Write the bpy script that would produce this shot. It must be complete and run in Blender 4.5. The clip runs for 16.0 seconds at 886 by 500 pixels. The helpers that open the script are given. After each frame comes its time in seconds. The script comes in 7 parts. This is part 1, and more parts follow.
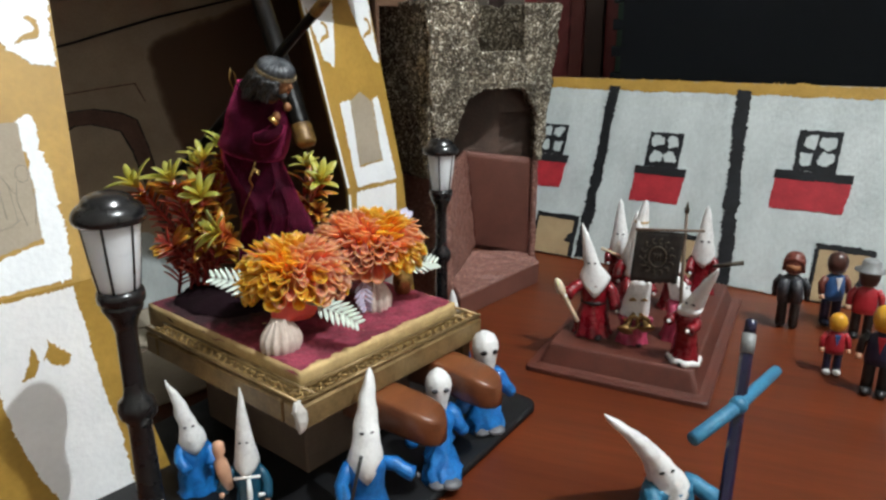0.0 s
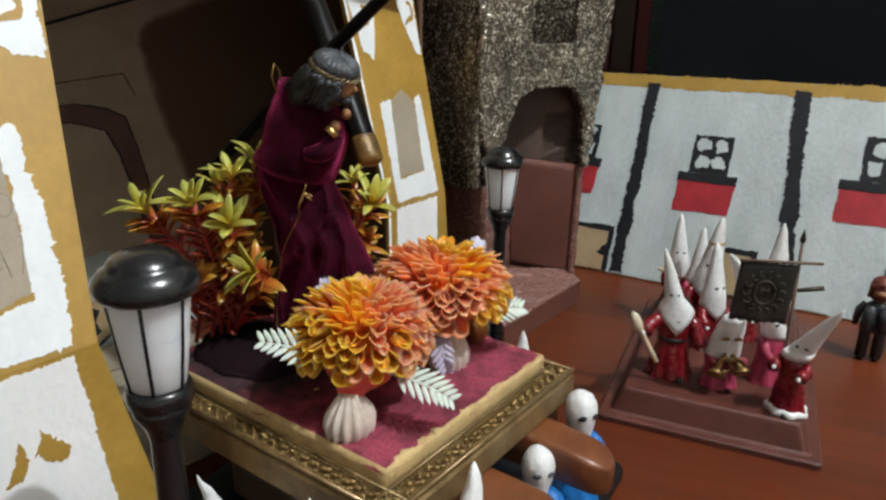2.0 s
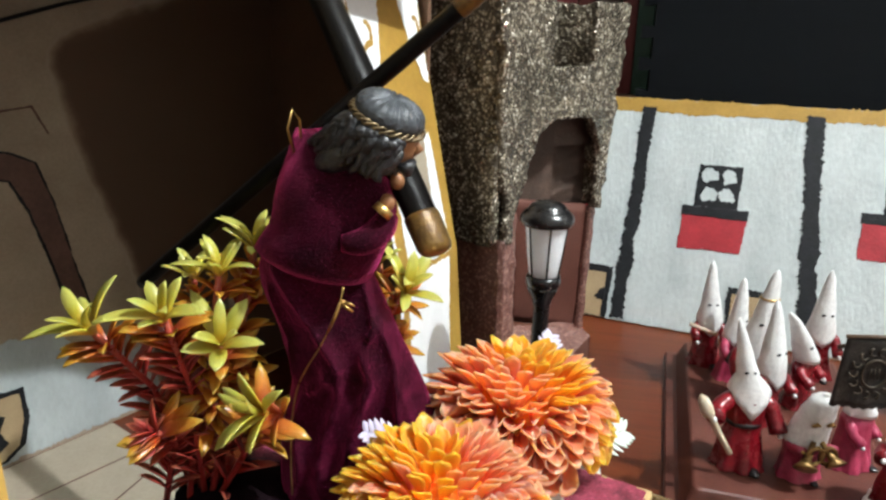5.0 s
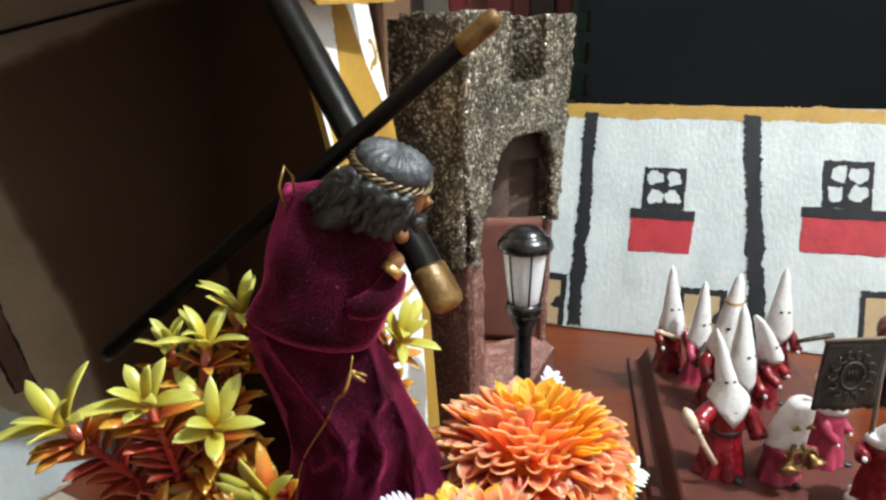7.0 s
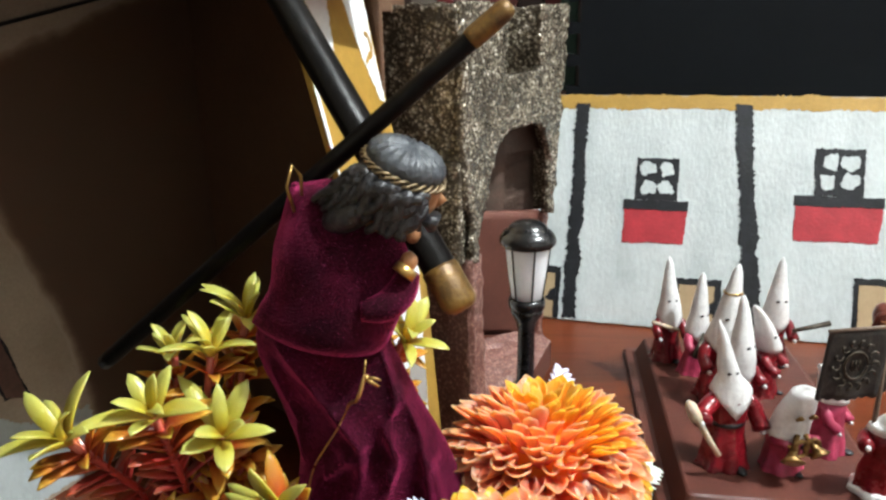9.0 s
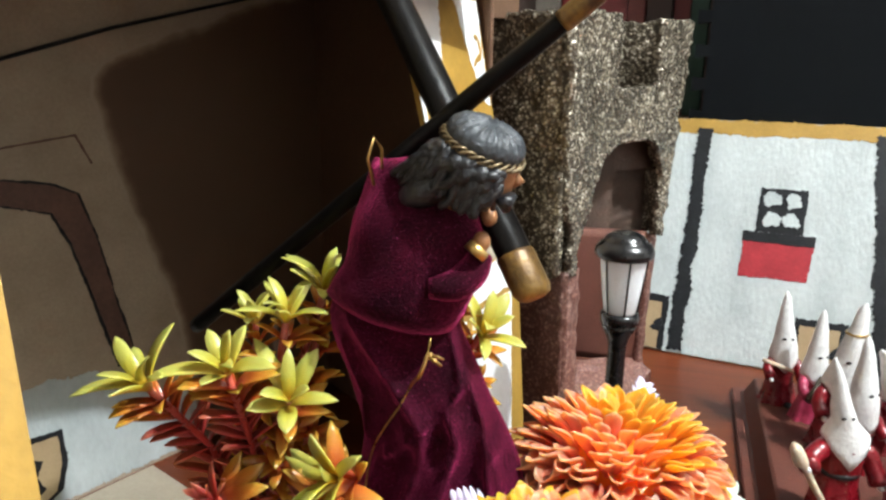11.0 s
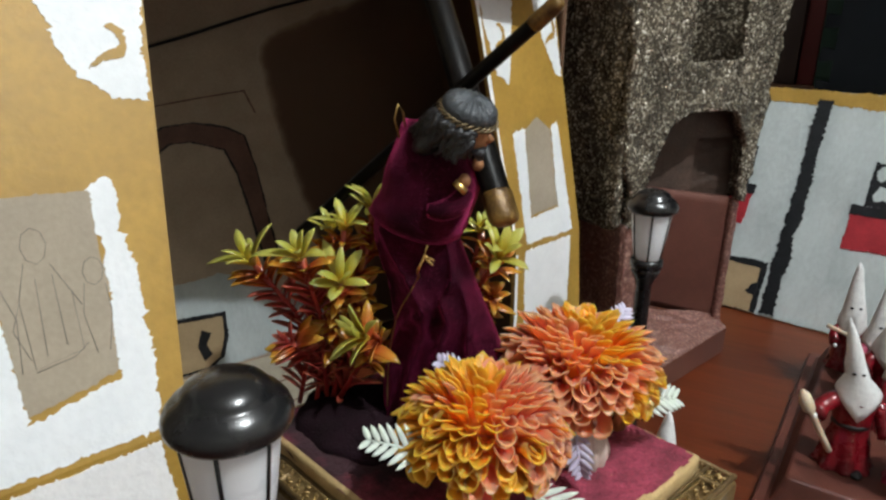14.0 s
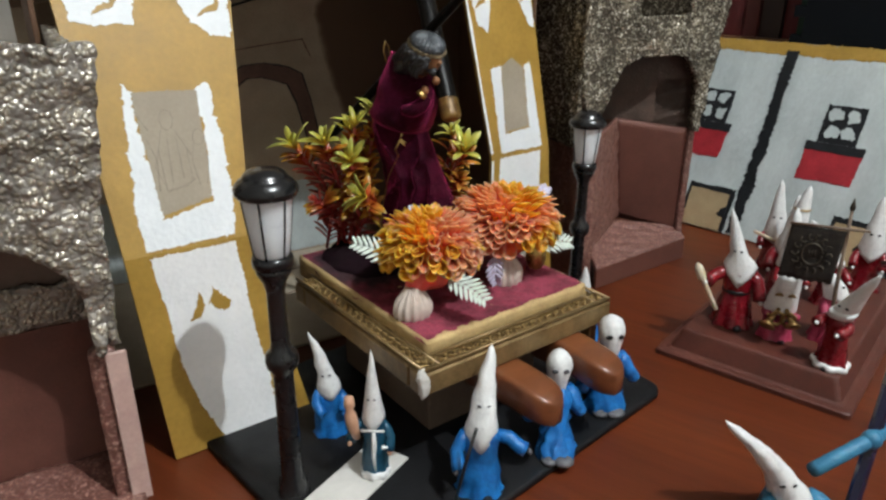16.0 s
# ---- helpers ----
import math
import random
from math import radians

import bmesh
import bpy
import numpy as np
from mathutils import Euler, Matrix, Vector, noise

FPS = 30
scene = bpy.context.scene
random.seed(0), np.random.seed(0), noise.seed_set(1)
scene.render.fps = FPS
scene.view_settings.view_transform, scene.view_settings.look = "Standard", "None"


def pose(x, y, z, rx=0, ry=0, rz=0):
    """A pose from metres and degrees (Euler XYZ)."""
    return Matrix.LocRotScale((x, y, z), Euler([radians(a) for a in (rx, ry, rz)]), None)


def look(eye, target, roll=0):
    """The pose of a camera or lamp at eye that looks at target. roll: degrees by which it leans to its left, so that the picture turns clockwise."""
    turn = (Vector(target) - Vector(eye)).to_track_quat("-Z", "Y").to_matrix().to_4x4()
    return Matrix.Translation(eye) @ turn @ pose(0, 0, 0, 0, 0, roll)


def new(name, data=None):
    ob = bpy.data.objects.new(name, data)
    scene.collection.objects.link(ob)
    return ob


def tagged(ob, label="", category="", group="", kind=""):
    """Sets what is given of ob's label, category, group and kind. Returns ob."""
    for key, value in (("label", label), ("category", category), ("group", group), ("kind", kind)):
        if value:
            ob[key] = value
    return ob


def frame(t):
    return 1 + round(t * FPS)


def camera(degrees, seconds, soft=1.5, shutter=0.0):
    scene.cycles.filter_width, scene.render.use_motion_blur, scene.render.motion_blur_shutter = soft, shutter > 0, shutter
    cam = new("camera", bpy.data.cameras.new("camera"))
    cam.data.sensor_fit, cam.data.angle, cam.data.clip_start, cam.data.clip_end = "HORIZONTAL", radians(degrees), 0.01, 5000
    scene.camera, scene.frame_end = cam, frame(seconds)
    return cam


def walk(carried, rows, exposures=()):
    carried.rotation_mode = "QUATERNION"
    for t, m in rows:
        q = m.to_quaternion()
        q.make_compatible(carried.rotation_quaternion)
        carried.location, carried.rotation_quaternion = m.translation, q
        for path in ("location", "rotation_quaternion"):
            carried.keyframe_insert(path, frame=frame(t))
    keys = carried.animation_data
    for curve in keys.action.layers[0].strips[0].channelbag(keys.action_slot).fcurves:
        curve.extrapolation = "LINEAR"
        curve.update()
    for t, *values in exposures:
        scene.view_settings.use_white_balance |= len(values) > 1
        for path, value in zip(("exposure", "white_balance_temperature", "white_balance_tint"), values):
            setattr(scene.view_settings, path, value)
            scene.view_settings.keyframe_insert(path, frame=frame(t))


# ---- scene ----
cam = camera(64.6, 16.0, soft=2.5)
PATH = [
    (0, (0.052, 0.023, 0.27), (-0.028, 1.933, -0.317), -0.3),
    (0.5, (0.028, 0.047, 0.275), (-0.026, 1.958, -0.314), -0.4),
    (1, (0.004, 0.07, 0.278), (-0.02, 1.978, -0.323), -0.6),
    (1.5, (-0.011, 0.092, 0.272), (-0.014, 1.991, -0.355), 0.2),
    (2, (-0.023, 0.118, 0.272), (0.014, 2.017, -0.352), 1.0),
    (2.5, (-0.036, 0.136, 0.277), (0.029, 2.043, -0.322), -0.5),
    (3, (-0.045, 0.159, 0.276), (0.081, 2.062, -0.328), 0.4),
    (3.5, (-0.056, 0.18, 0.276), (0.104, 2.08, -0.329), 1.1),
    (4, (-0.059, 0.2, 0.274), (0.162, 2.093, -0.331), 0.7),
    (4.5, (-0.072, 0.221, 0.274), (0.177, 2.114, -0.323), 1.1),
    (7, (-0.107, 0.263, 0.287), (0.38, 2.111, -0.303), -0.6),
    (7.5, (-0.112, 0.269, 0.287), (0.421, 2.091, -0.342), -1.2),
    (8, (-0.112, 0.271, 0.288), (0.428, 2.1, -0.316), -1.2),
    (10.3, (-0.116, 0.272, 0.278), (0.283, 2.13, -0.343), -1.2),
    (10.5, (-0.111, 0.271, 0.275), (0.223, 2.15, -0.322), -0.7),
    (11, (-0.102, 0.268, 0.273), (0.109, 2.184, -0.259), 0.6),
    (11.5, (-0.098, 0.263, 0.272), (-0.027, 2.192, -0.253), 1.1),
    (12, (-0.099, 0.259, 0.274), (-0.167, 2.172, -0.308), 0.1),
    (12.5, (-0.097, 0.251, 0.273), (-0.231, 2.158, -0.314), 0.6),
    (13, (-0.083, 0.238, 0.268), (-0.216, 2.125, -0.383), 1.4),
    (13.5, (-0.056, 0.218, 0.278), (-0.275, 2.098, -0.368), 1.6),
    (14, (-0.036, 0.181, 0.289), (-0.319, 2.05, -0.365), 0.8),
    (14.5, (-0.01, 0.145, 0.295), (-0.322, 1.999, -0.387), 0.5),
    (15, (0.017, 0.097, 0.297), (-0.38, 1.922, -0.42), 0.5),
    (15.5, (0.046, 0.054, 0.299), (-0.404, 1.863, -0.426), -0.1),
    (16, (0.061, 0.024, 0.296), (-0.423, 1.813, -0.455), 0.3),
]
walk(cam, [(t, look(eye, target, roll)) for t, eye, target, roll in PATH],
     [(0.0, 0.07), (1.5, -0.09), (2.5, 0.02), (3.5, 0.28), (4.5, 0.54), (7.0, 0.83), (8.0, 0.82), (10.5, 0.82), (11.0, 0.93), (11.5, 0.92), (12.0, 0.80), (12.5, 0.36), (13.0, 0.08), (13.5, 0.06), (14.5, -0.24), (15.0, -0.22), (16.0, -0.12)])

# ---- light: one ceiling lamp in a closed room ----
world = bpy.data.worlds.new("world")
scene.world = world
world.use_nodes = True
world.node_tree.nodes["Background"].inputs[0].default_value = (0.5, 0.55, 0.6, 1)
world.node_tree.nodes["Background"].inputs[1].default_value = 0.0
LAMP = (0.86, -0.09, 1.82)
lamp_data = bpy.data.lights.new("ceiling_bulb", "POINT")
lamp_data.energy, lamp_data.color, lamp_data.shadow_soft_size = 114.0, (0.90, 0.965, 1.0), 0.018
bulb_light = new("ceiling_bulb_light", lamp_data)
bulb_light.location = LAMP

# ---- materials ----


def rgb(c):
    return (*c, 1.0)


def material(name, base, second=None, rough=0.6, scale=60.0, mix=0.5, bump=0.2, fine=400.0, metal=0.0, stretch=(1, 1, 1), spec=0.5,
             sheen=0.0, coat=0.0, low=0.35, high=0.65, bump_scale=None, random_shift=0.0, sub=0.0, rough_var=0.12, detail=6.0):
    """Two-scale variation of colour, roughness and relief, in object space."""
    m = bpy.data.materials.new(name)
    m.use_nodes = True
    t = m.node_tree
    n, l = t.nodes, t.links
    p = n["Principled BSDF"]
    second = second or tuple(min(1.0, c * 0.72) for c in base)
    co = n.new("ShaderNodeTexCoord")
    mp = n.new("ShaderNodeMapping")
    mp.inputs["Scale"].default_value = stretch
    l.new(co.outputs["Object"], mp.inputs["Vector"])
    big = n.new("ShaderNodeTexNoise")
    big.inputs["Scale"].default_value, big.inputs["Detail"].default_value, big.inputs["Roughness"].default_value = scale, detail, 0.6
    l.new(mp.outputs["Vector"], big.inputs["Vector"])
    ramp = n.new("ShaderNodeValToRGB")
    ramp.color_ramp.elements[0].position, ramp.color_ramp.elements[1].position = low, high
    ramp.color_ramp.elements[0].color, ramp.color_ramp.elements[1].color = rgb(second), rgb(base)
    l.new(big.outputs["Fac"], ramp.inputs["Fac"])
    small = n.new("ShaderNodeTexNoise")
    small.inputs["Scale"].default_value, small.inputs["Detail"].default_value = fine, 4.0
    l.new(mp.outputs["Vector"], small.inputs["Vector"])
    hsv = n.new("ShaderNodeHueSaturation")
    val = n.new("ShaderNodeMapRange")
    val.inputs["From Min"].default_value, val.inputs["From Max"].default_value = 0.3, 0.7
    val.inputs["To Min"].default_value, val.inputs["To Max"].default_value = 1.0 - 0.3 * mix, 1.0 + 0.3 * mix
    l.new(small.outputs["Fac"], val.inputs["Value"])
    l.new(val.outputs["Result"], hsv.inputs["Value"])
    l.new(ramp.outputs["Color"], hsv.inputs["Color"])
    last = hsv.outputs["Color"]
    if random_shift:
        info = n.new("ShaderNodeObjectInfo")
        sh = n.new("ShaderNodeMapRange")
        sh.inputs["To Min"].default_value, sh.inputs["To Max"].default_value = 1 - random_shift, 1 + random_shift
        l.new(info.outputs["Random"], sh.inputs["Value"])
        h2 = n.new("ShaderNodeHueSaturation")
        l.new(sh.outputs["Result"], h2.inputs["Value"])
        l.new(last, h2.inputs["Color"])
        last = h2.outputs["Color"]
    l.new(last, p.inputs["Base Color"])
    rr = n.new("ShaderNodeMapRange")
    rr.inputs["To Min"].default_value, rr.inputs["To Max"].default_value = max(0.03, rough - rough_var), min(1.0, rough + rough_var)
    l.new(big.outputs["Fac"], rr.inputs["Value"])
    l.new(rr.outputs["Result"], p.inputs["Roughness"])
    p.inputs["Metallic"].default_value = metal
    p.inputs["Specular IOR Level"].default_value = spec
    p.inputs["Sheen Weight"].default_value = sheen
    p.inputs["Coat Weight"].default_value = coat
    p.inputs["Subsurface Weight"].default_value = sub
    p.inputs["Subsurface Radius"].default_value = (0.004, 0.002, 0.001)
    p.inputs["Subsurface Scale"].default_value = 1.0
    if bump:
        bp = n.new("ShaderNodeBump")
        bp.inputs["Strength"].default_value, bp.inputs["Distance"].default_value = bump, 0.0008
        l.new(small.outputs["Fac"], bp.inputs["Height"])
        l.new(bp.outputs["Normal"], p.inputs["Normal"])
    return m


def node_of(m, kind):
    return [x for x in m.node_tree.nodes if x.bl_idname == kind]


def darken_round(m, centre, near, far, colour):
    """Mixes a dark colour in round a point, with a ragged edge."""
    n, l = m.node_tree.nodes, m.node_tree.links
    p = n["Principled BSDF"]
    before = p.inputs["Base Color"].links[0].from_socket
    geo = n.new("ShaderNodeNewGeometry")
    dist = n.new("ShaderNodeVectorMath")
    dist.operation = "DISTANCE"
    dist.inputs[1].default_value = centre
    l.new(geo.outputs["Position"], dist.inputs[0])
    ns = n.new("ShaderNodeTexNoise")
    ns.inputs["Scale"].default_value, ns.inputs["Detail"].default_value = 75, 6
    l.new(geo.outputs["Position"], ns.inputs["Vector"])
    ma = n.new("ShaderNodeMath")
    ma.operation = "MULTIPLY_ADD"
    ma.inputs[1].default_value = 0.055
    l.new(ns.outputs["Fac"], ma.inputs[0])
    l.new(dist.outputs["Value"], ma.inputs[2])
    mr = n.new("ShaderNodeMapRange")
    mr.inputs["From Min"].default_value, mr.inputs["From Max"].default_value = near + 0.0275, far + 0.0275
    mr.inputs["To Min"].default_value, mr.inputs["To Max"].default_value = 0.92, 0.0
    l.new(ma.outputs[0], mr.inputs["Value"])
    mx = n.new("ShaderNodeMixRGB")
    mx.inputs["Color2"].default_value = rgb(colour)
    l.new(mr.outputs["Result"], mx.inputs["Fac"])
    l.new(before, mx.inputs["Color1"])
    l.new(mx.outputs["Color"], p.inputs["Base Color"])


def painted_sparkle(m, colour, scale, level):
    """Sparkle put into a cloth's colour as fine bright specks."""
    n, l = m.node_tree.nodes, m.node_tree.links
    p = n["Principled BSDF"]
    before = p.inputs["Base Color"].links[0].from_socket
    co = n.new("ShaderNodeTexCoord")
    ns = n.new("ShaderNodeTexNoise")
    ns.inputs["Scale"].default_value, ns.inputs["Detail"].default_value = scale, 0.0
    l.new(co.outputs["Object"], ns.inputs["Vector"])
    mr = n.new("ShaderNodeMapRange")
    mr.inputs["From Min"].default_value, mr.inputs["From Max"].default_value = level, level + 0.06
    l.new(ns.outputs["Fac"], mr.inputs["Value"])
    mx = n.new("ShaderNodeMixRGB")
    mx.inputs["Color2"].default_value = rgb(colour)
    l.new(mr.outputs["Result"], mx.inputs["Fac"])
    l.new(before, mx.inputs["Color1"])
    l.new(mx.outputs["Color"], p.inputs["Base Color"])


M_WHITE = material("white_brushed_paint", (0.525, 0.578, 0.572), (0.40, 0.45, 0.448), 0.5, 26, 0.16, 0.9, 300, stretch=(1, 1, 0.5), low=0.3, high=0.6)
# White of the upper church panels, darker and bluer than the lower ones.
M_WHITE3 = material("bluish_white_paint", (0.86, 0.885, 0.895), (0.78, 0.81, 0.825), 0.5, 40, 0.08, 0.55, 300)
M_WHITE2 = material("thick_white_paint", (0.94, 0.945, 0.94), (0.88, 0.89, 0.89), 0.5, 45, 0.08, 0.6, 300)
M_OCHRE = material("ochre_paint", (0.42, 0.25, 0.046), (0.335, 0.195, 0.033), 0.5, 30, 0.25, 0.25, 300)
M_BLACKP = material("black_brushed_paint", (0.006, 0.0065, 0.008), (0.012, 0.013, 0.016), 0.5, 60, 0.4, 0.5, 400, spec=0.3)
M_REDP = material("red_brushed_paint", (0.38, 0.02, 0.03), (0.28, 0.012, 0.02), 0.5, 60, 0.3, 0.4, 400)
M_TAN = material("bare_tan_card", (0.40, 0.29, 0.16), (0.34, 0.24, 0.13), 0.7, 50, 0.2, 0.15, 500)
M_CARD = material("grey_brown_cardboard", (0.47, 0.375, 0.275), (0.38, 0.295, 0.21), 0.75, 25, 0.25, 0.2, 500)
M_CARD_TAUPE = material("taupe_smooth_card", (0.15, 0.10, 0.075), (0.115, 0.075, 0.056), 0.6, 30, 0.2, 0.2, 450)
M_CARD_DARK = material("dark_brown_card", (0.13, 0.066, 0.034), (0.10, 0.05, 0.026), 0.7, 20, 0.3, 0.2, 400)
M_SKETCH = material("bare_greyish_card", (0.37, 0.315, 0.235), (0.32, 0.27, 0.20), 0.75, 30, 0.2, 0.15, 500)
M_PENCIL = material("graphite_line", (0.13, 0.115, 0.095), (0.19, 0.17, 0.14), 0.6, 200, 0.5, 0.1, 900)
M_BROWNP = material("brown_brushed_paint", (0.17, 0.085, 0.060), (0.12, 0.058, 0.042), 0.6, 60, 0.4, 0.4, 400)
M_BOXBROWN = material("brown_box_board", (0.16, 0.11, 0.075), (0.12, 0.08, 0.055), 0.6, 40, 0.3, 0.2, 400)
M_BLACKPL = material("black_gloss_plastic", (0.006, 0.006, 0.007), (0.009, 0.009, 0.01), 0.27, 60, 0.2, 0.06, 300, coat=0.15)
M_BLACKMAT = material("black_matt_plate", (0.0045, 0.0045, 0.005), (0.007, 0.007, 0.008), 0.5, 60, 0.3, 0.15, 500, spec=0.25)
M_GLASSW = material("milky_white_plastic", (0.84, 0.89, 0.95), (0.80, 0.85, 0.91), 0.3, 40, 0.06, 0.03, 300, sub=0.9)
node_of(M_GLASSW, "ShaderNodeBsdfPrincipled")[0].inputs["Subsurface Radius"].default_value = (0.012, 0.012, 0.012)
M_MAT = material("dark_slate_foam", (0.0048, 0.0059, 0.0074), (0.0036, 0.0045, 0.0057), 0.85, 20, 0.3, 0.4, 700, spec=0.12)
M_CLAYW = material("white_painted_clay", (0.80, 0.80, 0.79), (0.60, 0.595, 0.59), 0.42, 150, 0.15, 0.6, 420, low=0.25, high=0.5)
M_CLAYB = material("bright_blue_clay", (0.008, 0.165, 0.47), (0.005, 0.10, 0.33), 0.42, 120, 0.4, 0.6, 450)
M_CLAYT = material("teal_painted_robe", (0.01, 0.09, 0.15), (0.008, 0.055, 0.10), 0.35, 120, 0.3, 0.3, 450)
M_CLAYGREY = material("grey_painted_clay", (0.12, 0.12, 0.13), (0.08, 0.08, 0.09), 0.5, 150, 0.4, 0.4, 450)
M_REDSATIN = material("glossy_red_paint", (0.225, 0.005, 0.012), (0.12, 0.003, 0.007), 0.28, 90, 0.3, 0.2, 350, coat=0.2)
M_PINK = material("pink_red_paint", (0.40, 0.045, 0.10), (0.26, 0.02, 0.05), 0.4, 90, 0.4, 0.3, 350)
M_DARK = material("near_black_paint", (0.008, 0.008, 0.009), (0.014, 0.013, 0.013), 0.4, 100, 0.3, 0.1, 400)
M_CREAM = material("cream_wax", (0.66, 0.56, 0.42), (0.56, 0.45, 0.32), 0.45, 100, 0.2, 0.2, 400, sub=0.2)
M_GOLD = material("gold_metal_paint", (0.66, 0.45, 0.16), (0.42, 0.26, 0.08), 0.30, 120, 0.4, 0.3, 500, metal=0.9)
M_BRASSDULL = material("dull_brass_paint", (0.34, 0.21, 0.075), (0.16, 0.09, 0.03), 0.38, 200, 0.5, 0.4, 600, metal=0.7)
M_PEWTER = material("dark_pewter_cloth", (0.034, 0.029, 0.024), (0.016, 0.015, 0.014), 0.5, 200, 0.5, 0.4, 800, metal=0.2)
M_PEWTERL = material("worn_brass_relief", (0.085, 0.070, 0.050), (0.05, 0.042, 0.032), 0.4, 200, 0.4, 0.3, 600, metal=0.6)
M_SKIN = material("tan_painted_resin", (0.36, 0.17, 0.075), (0.27, 0.12, 0.05), 0.45, 100, 0.2, 0.15, 400)
M_PEACH = material("peach_plastic", (0.60, 0.34, 0.22), (0.54, 0.30, 0.19), 0.35, 60, 0.1, 0.03, 300)
M_HAIR = material("dark_carved_hair", (0.010, 0.010, 0.012), (0.028, 0.030, 0.034), 0.35, 160, 0.5, 0.8, 600)
M_CROWNTOP = material("grey_carved_cap", (0.06, 0.068, 0.078), (0.032, 0.036, 0.042), 0.42, 220, 0.4, 0.8, 700)
M_VELVET = material("plum_velvet", (0.060, 0.0024, 0.0145), (0.016, 0.0008, 0.0042), 0.7, 42, 2.0, 0.8, 1500, sheen=0.95, spec=0.06, low=0.34, high=0.70, detail=2.0)
node_of(M_VELVET, "ShaderNodeBsdfPrincipled")[0].inputs["Sheen Tint"].default_value = (1.0, 0.10, 0.32, 1)
node_of(M_VELVET, "ShaderNodeBsdfPrincipled")[0].inputs["Sheen Roughness"].default_value = 0.30
painted_sparkle(M_VELVET, (0.30, 0.05, 0.15), 2600, 0.76)
M_DARKMOUND = material("near_black_mound", (0.012, 0.004, 0.007), (0.007, 0.003, 0.004), 0.9, 80, 0.5, 0.8, 900, spec=0.1)
M_GOLDOLD = material("tarnished_gold_twist", (0.26, 0.19, 0.10), (0.12, 0.09, 0.05), 0.4, 200, 0.5, 0.3, 700, metal=0.5)
M_CROSS = material("black_stained_wood", (0.0035, 0.0030, 0.0028), (0.006, 0.005, 0.0045), 0.36, 80, 0.4, 0.25, 300, stretch=(1, 1, 0.2), spec=0.11)
M_CROSSEND = material("aged_gold_end", (0.21, 0.115, 0.022), (0.07, 0.034, 0.010), 0.42, 150, 0.5, 0.4, 500, metal=0.25)
M_GOLDTRAY = material("dull_gold_wood", (0.27, 0.18, 0.078), (0.16, 0.10, 0.04), 0.35, 70, 0.4, 0.25, 400, metal=0.45)
M_GOLDRELIEF = material("bright_gold_relief", (0.42, 0.29, 0.12), (0.24, 0.15, 0.055), 0.3, 160, 0.5, 0.4, 500, metal=0.6)
M_FOAM = material("yellowed_foam", (0.60, 0.43, 0.20), (0.46, 0.32, 0.14), 0.85, 90, 0.3, 0.7, 900)
M_FOAMTOP = material("magenta_stained_foam", (0.30, 0.042, 0.075), (0.12, 0.014, 0.026), 0.9, 70, 0.8, 1.0, 700, low=0.36, high=0.62)
darken_round(M_FOAMTOP, (-0.112, 0.468, 0.096), 0.038, 0.058, (0.012, 0.006, 0.008))
M_CERAMIC = material("shell_white_ceramic", (0.66, 0.57, 0.50), (0.56, 0.46, 0.39), 0.4, 90, 0.2, 0.25, 350)
M_FERN = material("mint_white_plastic", (0.66, 0.74, 0.62), (0.58, 0.64, 0.60), 0.45, 80, 0.15, 0.1, 400)
M_FERNV = material("violet_white_plastic", (0.62, 0.58, 0.72), (0.54, 0.50, 0.66), 0.45, 80, 0.15, 0.1, 400)
M_WOOD = material("caramel_wood_block", (0.18, 0.055, 0.017), (0.10, 0.028, 0.009), 0.38, 40, 0.3, 0.2, 250, stretch=(1, 0.25, 1), coat=0.3)
M_PLINTH = material("red_brown_plinth", (0.095, 0.023, 0.013), (0.066, 0.016, 0.009), 0.55, 50, 0.3, 0.2, 350)
M_TOWERLOW = material("rose_brown_glitter_card", (0.50, 0.31, 0.25), (0.15, 0.054, 0.040), 0.32, 420, 1.2, 1.0, 900, spec=0.9, low=0.50, high=0.70)
M_TOWERDARK = material("dark_brown_crinkled_card", (0.085, 0.050, 0.036), (0.055, 0.033, 0.024), 0.6, 60, 0.3, 0.6, 500)
M_TOWERIN = material("smooth_red_brown_card", (0.130, 0.046, 0.032), (0.098, 0.034, 0.024), 0.55, 40, 0.2, 0.2, 500)
M_PALEEDGE = material("pale_pink_cut_edge", (0.55, 0.38, 0.33), (0.48, 0.32, 0.28), 0.7, 60, 0.2, 0.2, 400)
M_PAPER = material("white_card", (0.70, 0.68, 0.64), (0.62, 0.60, 0.56), 0.6, 40, 0.1, 0.1, 400)
M_NAVY = material("navy_pencil_lacquer", (0.008, 0.008, 0.035), (0.006, 0.006, 0.025), 0.25, 60, 0.2, 0.05, 400, coat=0.4)
M_CLAYSKY = material("sky_blue_clay", (0.035, 0.20, 0.33), (0.025, 0.14, 0.25), 0.5, 120, 0.3, 0.5, 450)
M_LEATHER = material("dark_grey_plastic", (0.035, 0.038, 0.045), (0.028, 0.03, 0.036), 0.4, 60, 0.15, 0.05, 300)
M_REDPL = material("red_plastic", (0.38, 0.02, 0.03), (0.33, 0.017, 0.026), 0.32, 60, 0.1, 0.03, 300)
M_BLUEPL = material("blue_plastic", (0.03, 0.10, 0.26), (0.025, 0.085, 0.22), 0.32, 60, 0.1, 0.03, 300)
M_NAVYPL = material("dark_blue_plastic", (0.012, 0.018, 0.05), (0.01, 0.015, 0.042), 0.32, 60, 0.1, 0.03, 300)
M_YELLOWPL = material("yellow_plastic", (0.70, 0.36, 0.03), (0.62, 0.31, 0.025), 0.35, 60, 0.1, 0.03, 300)
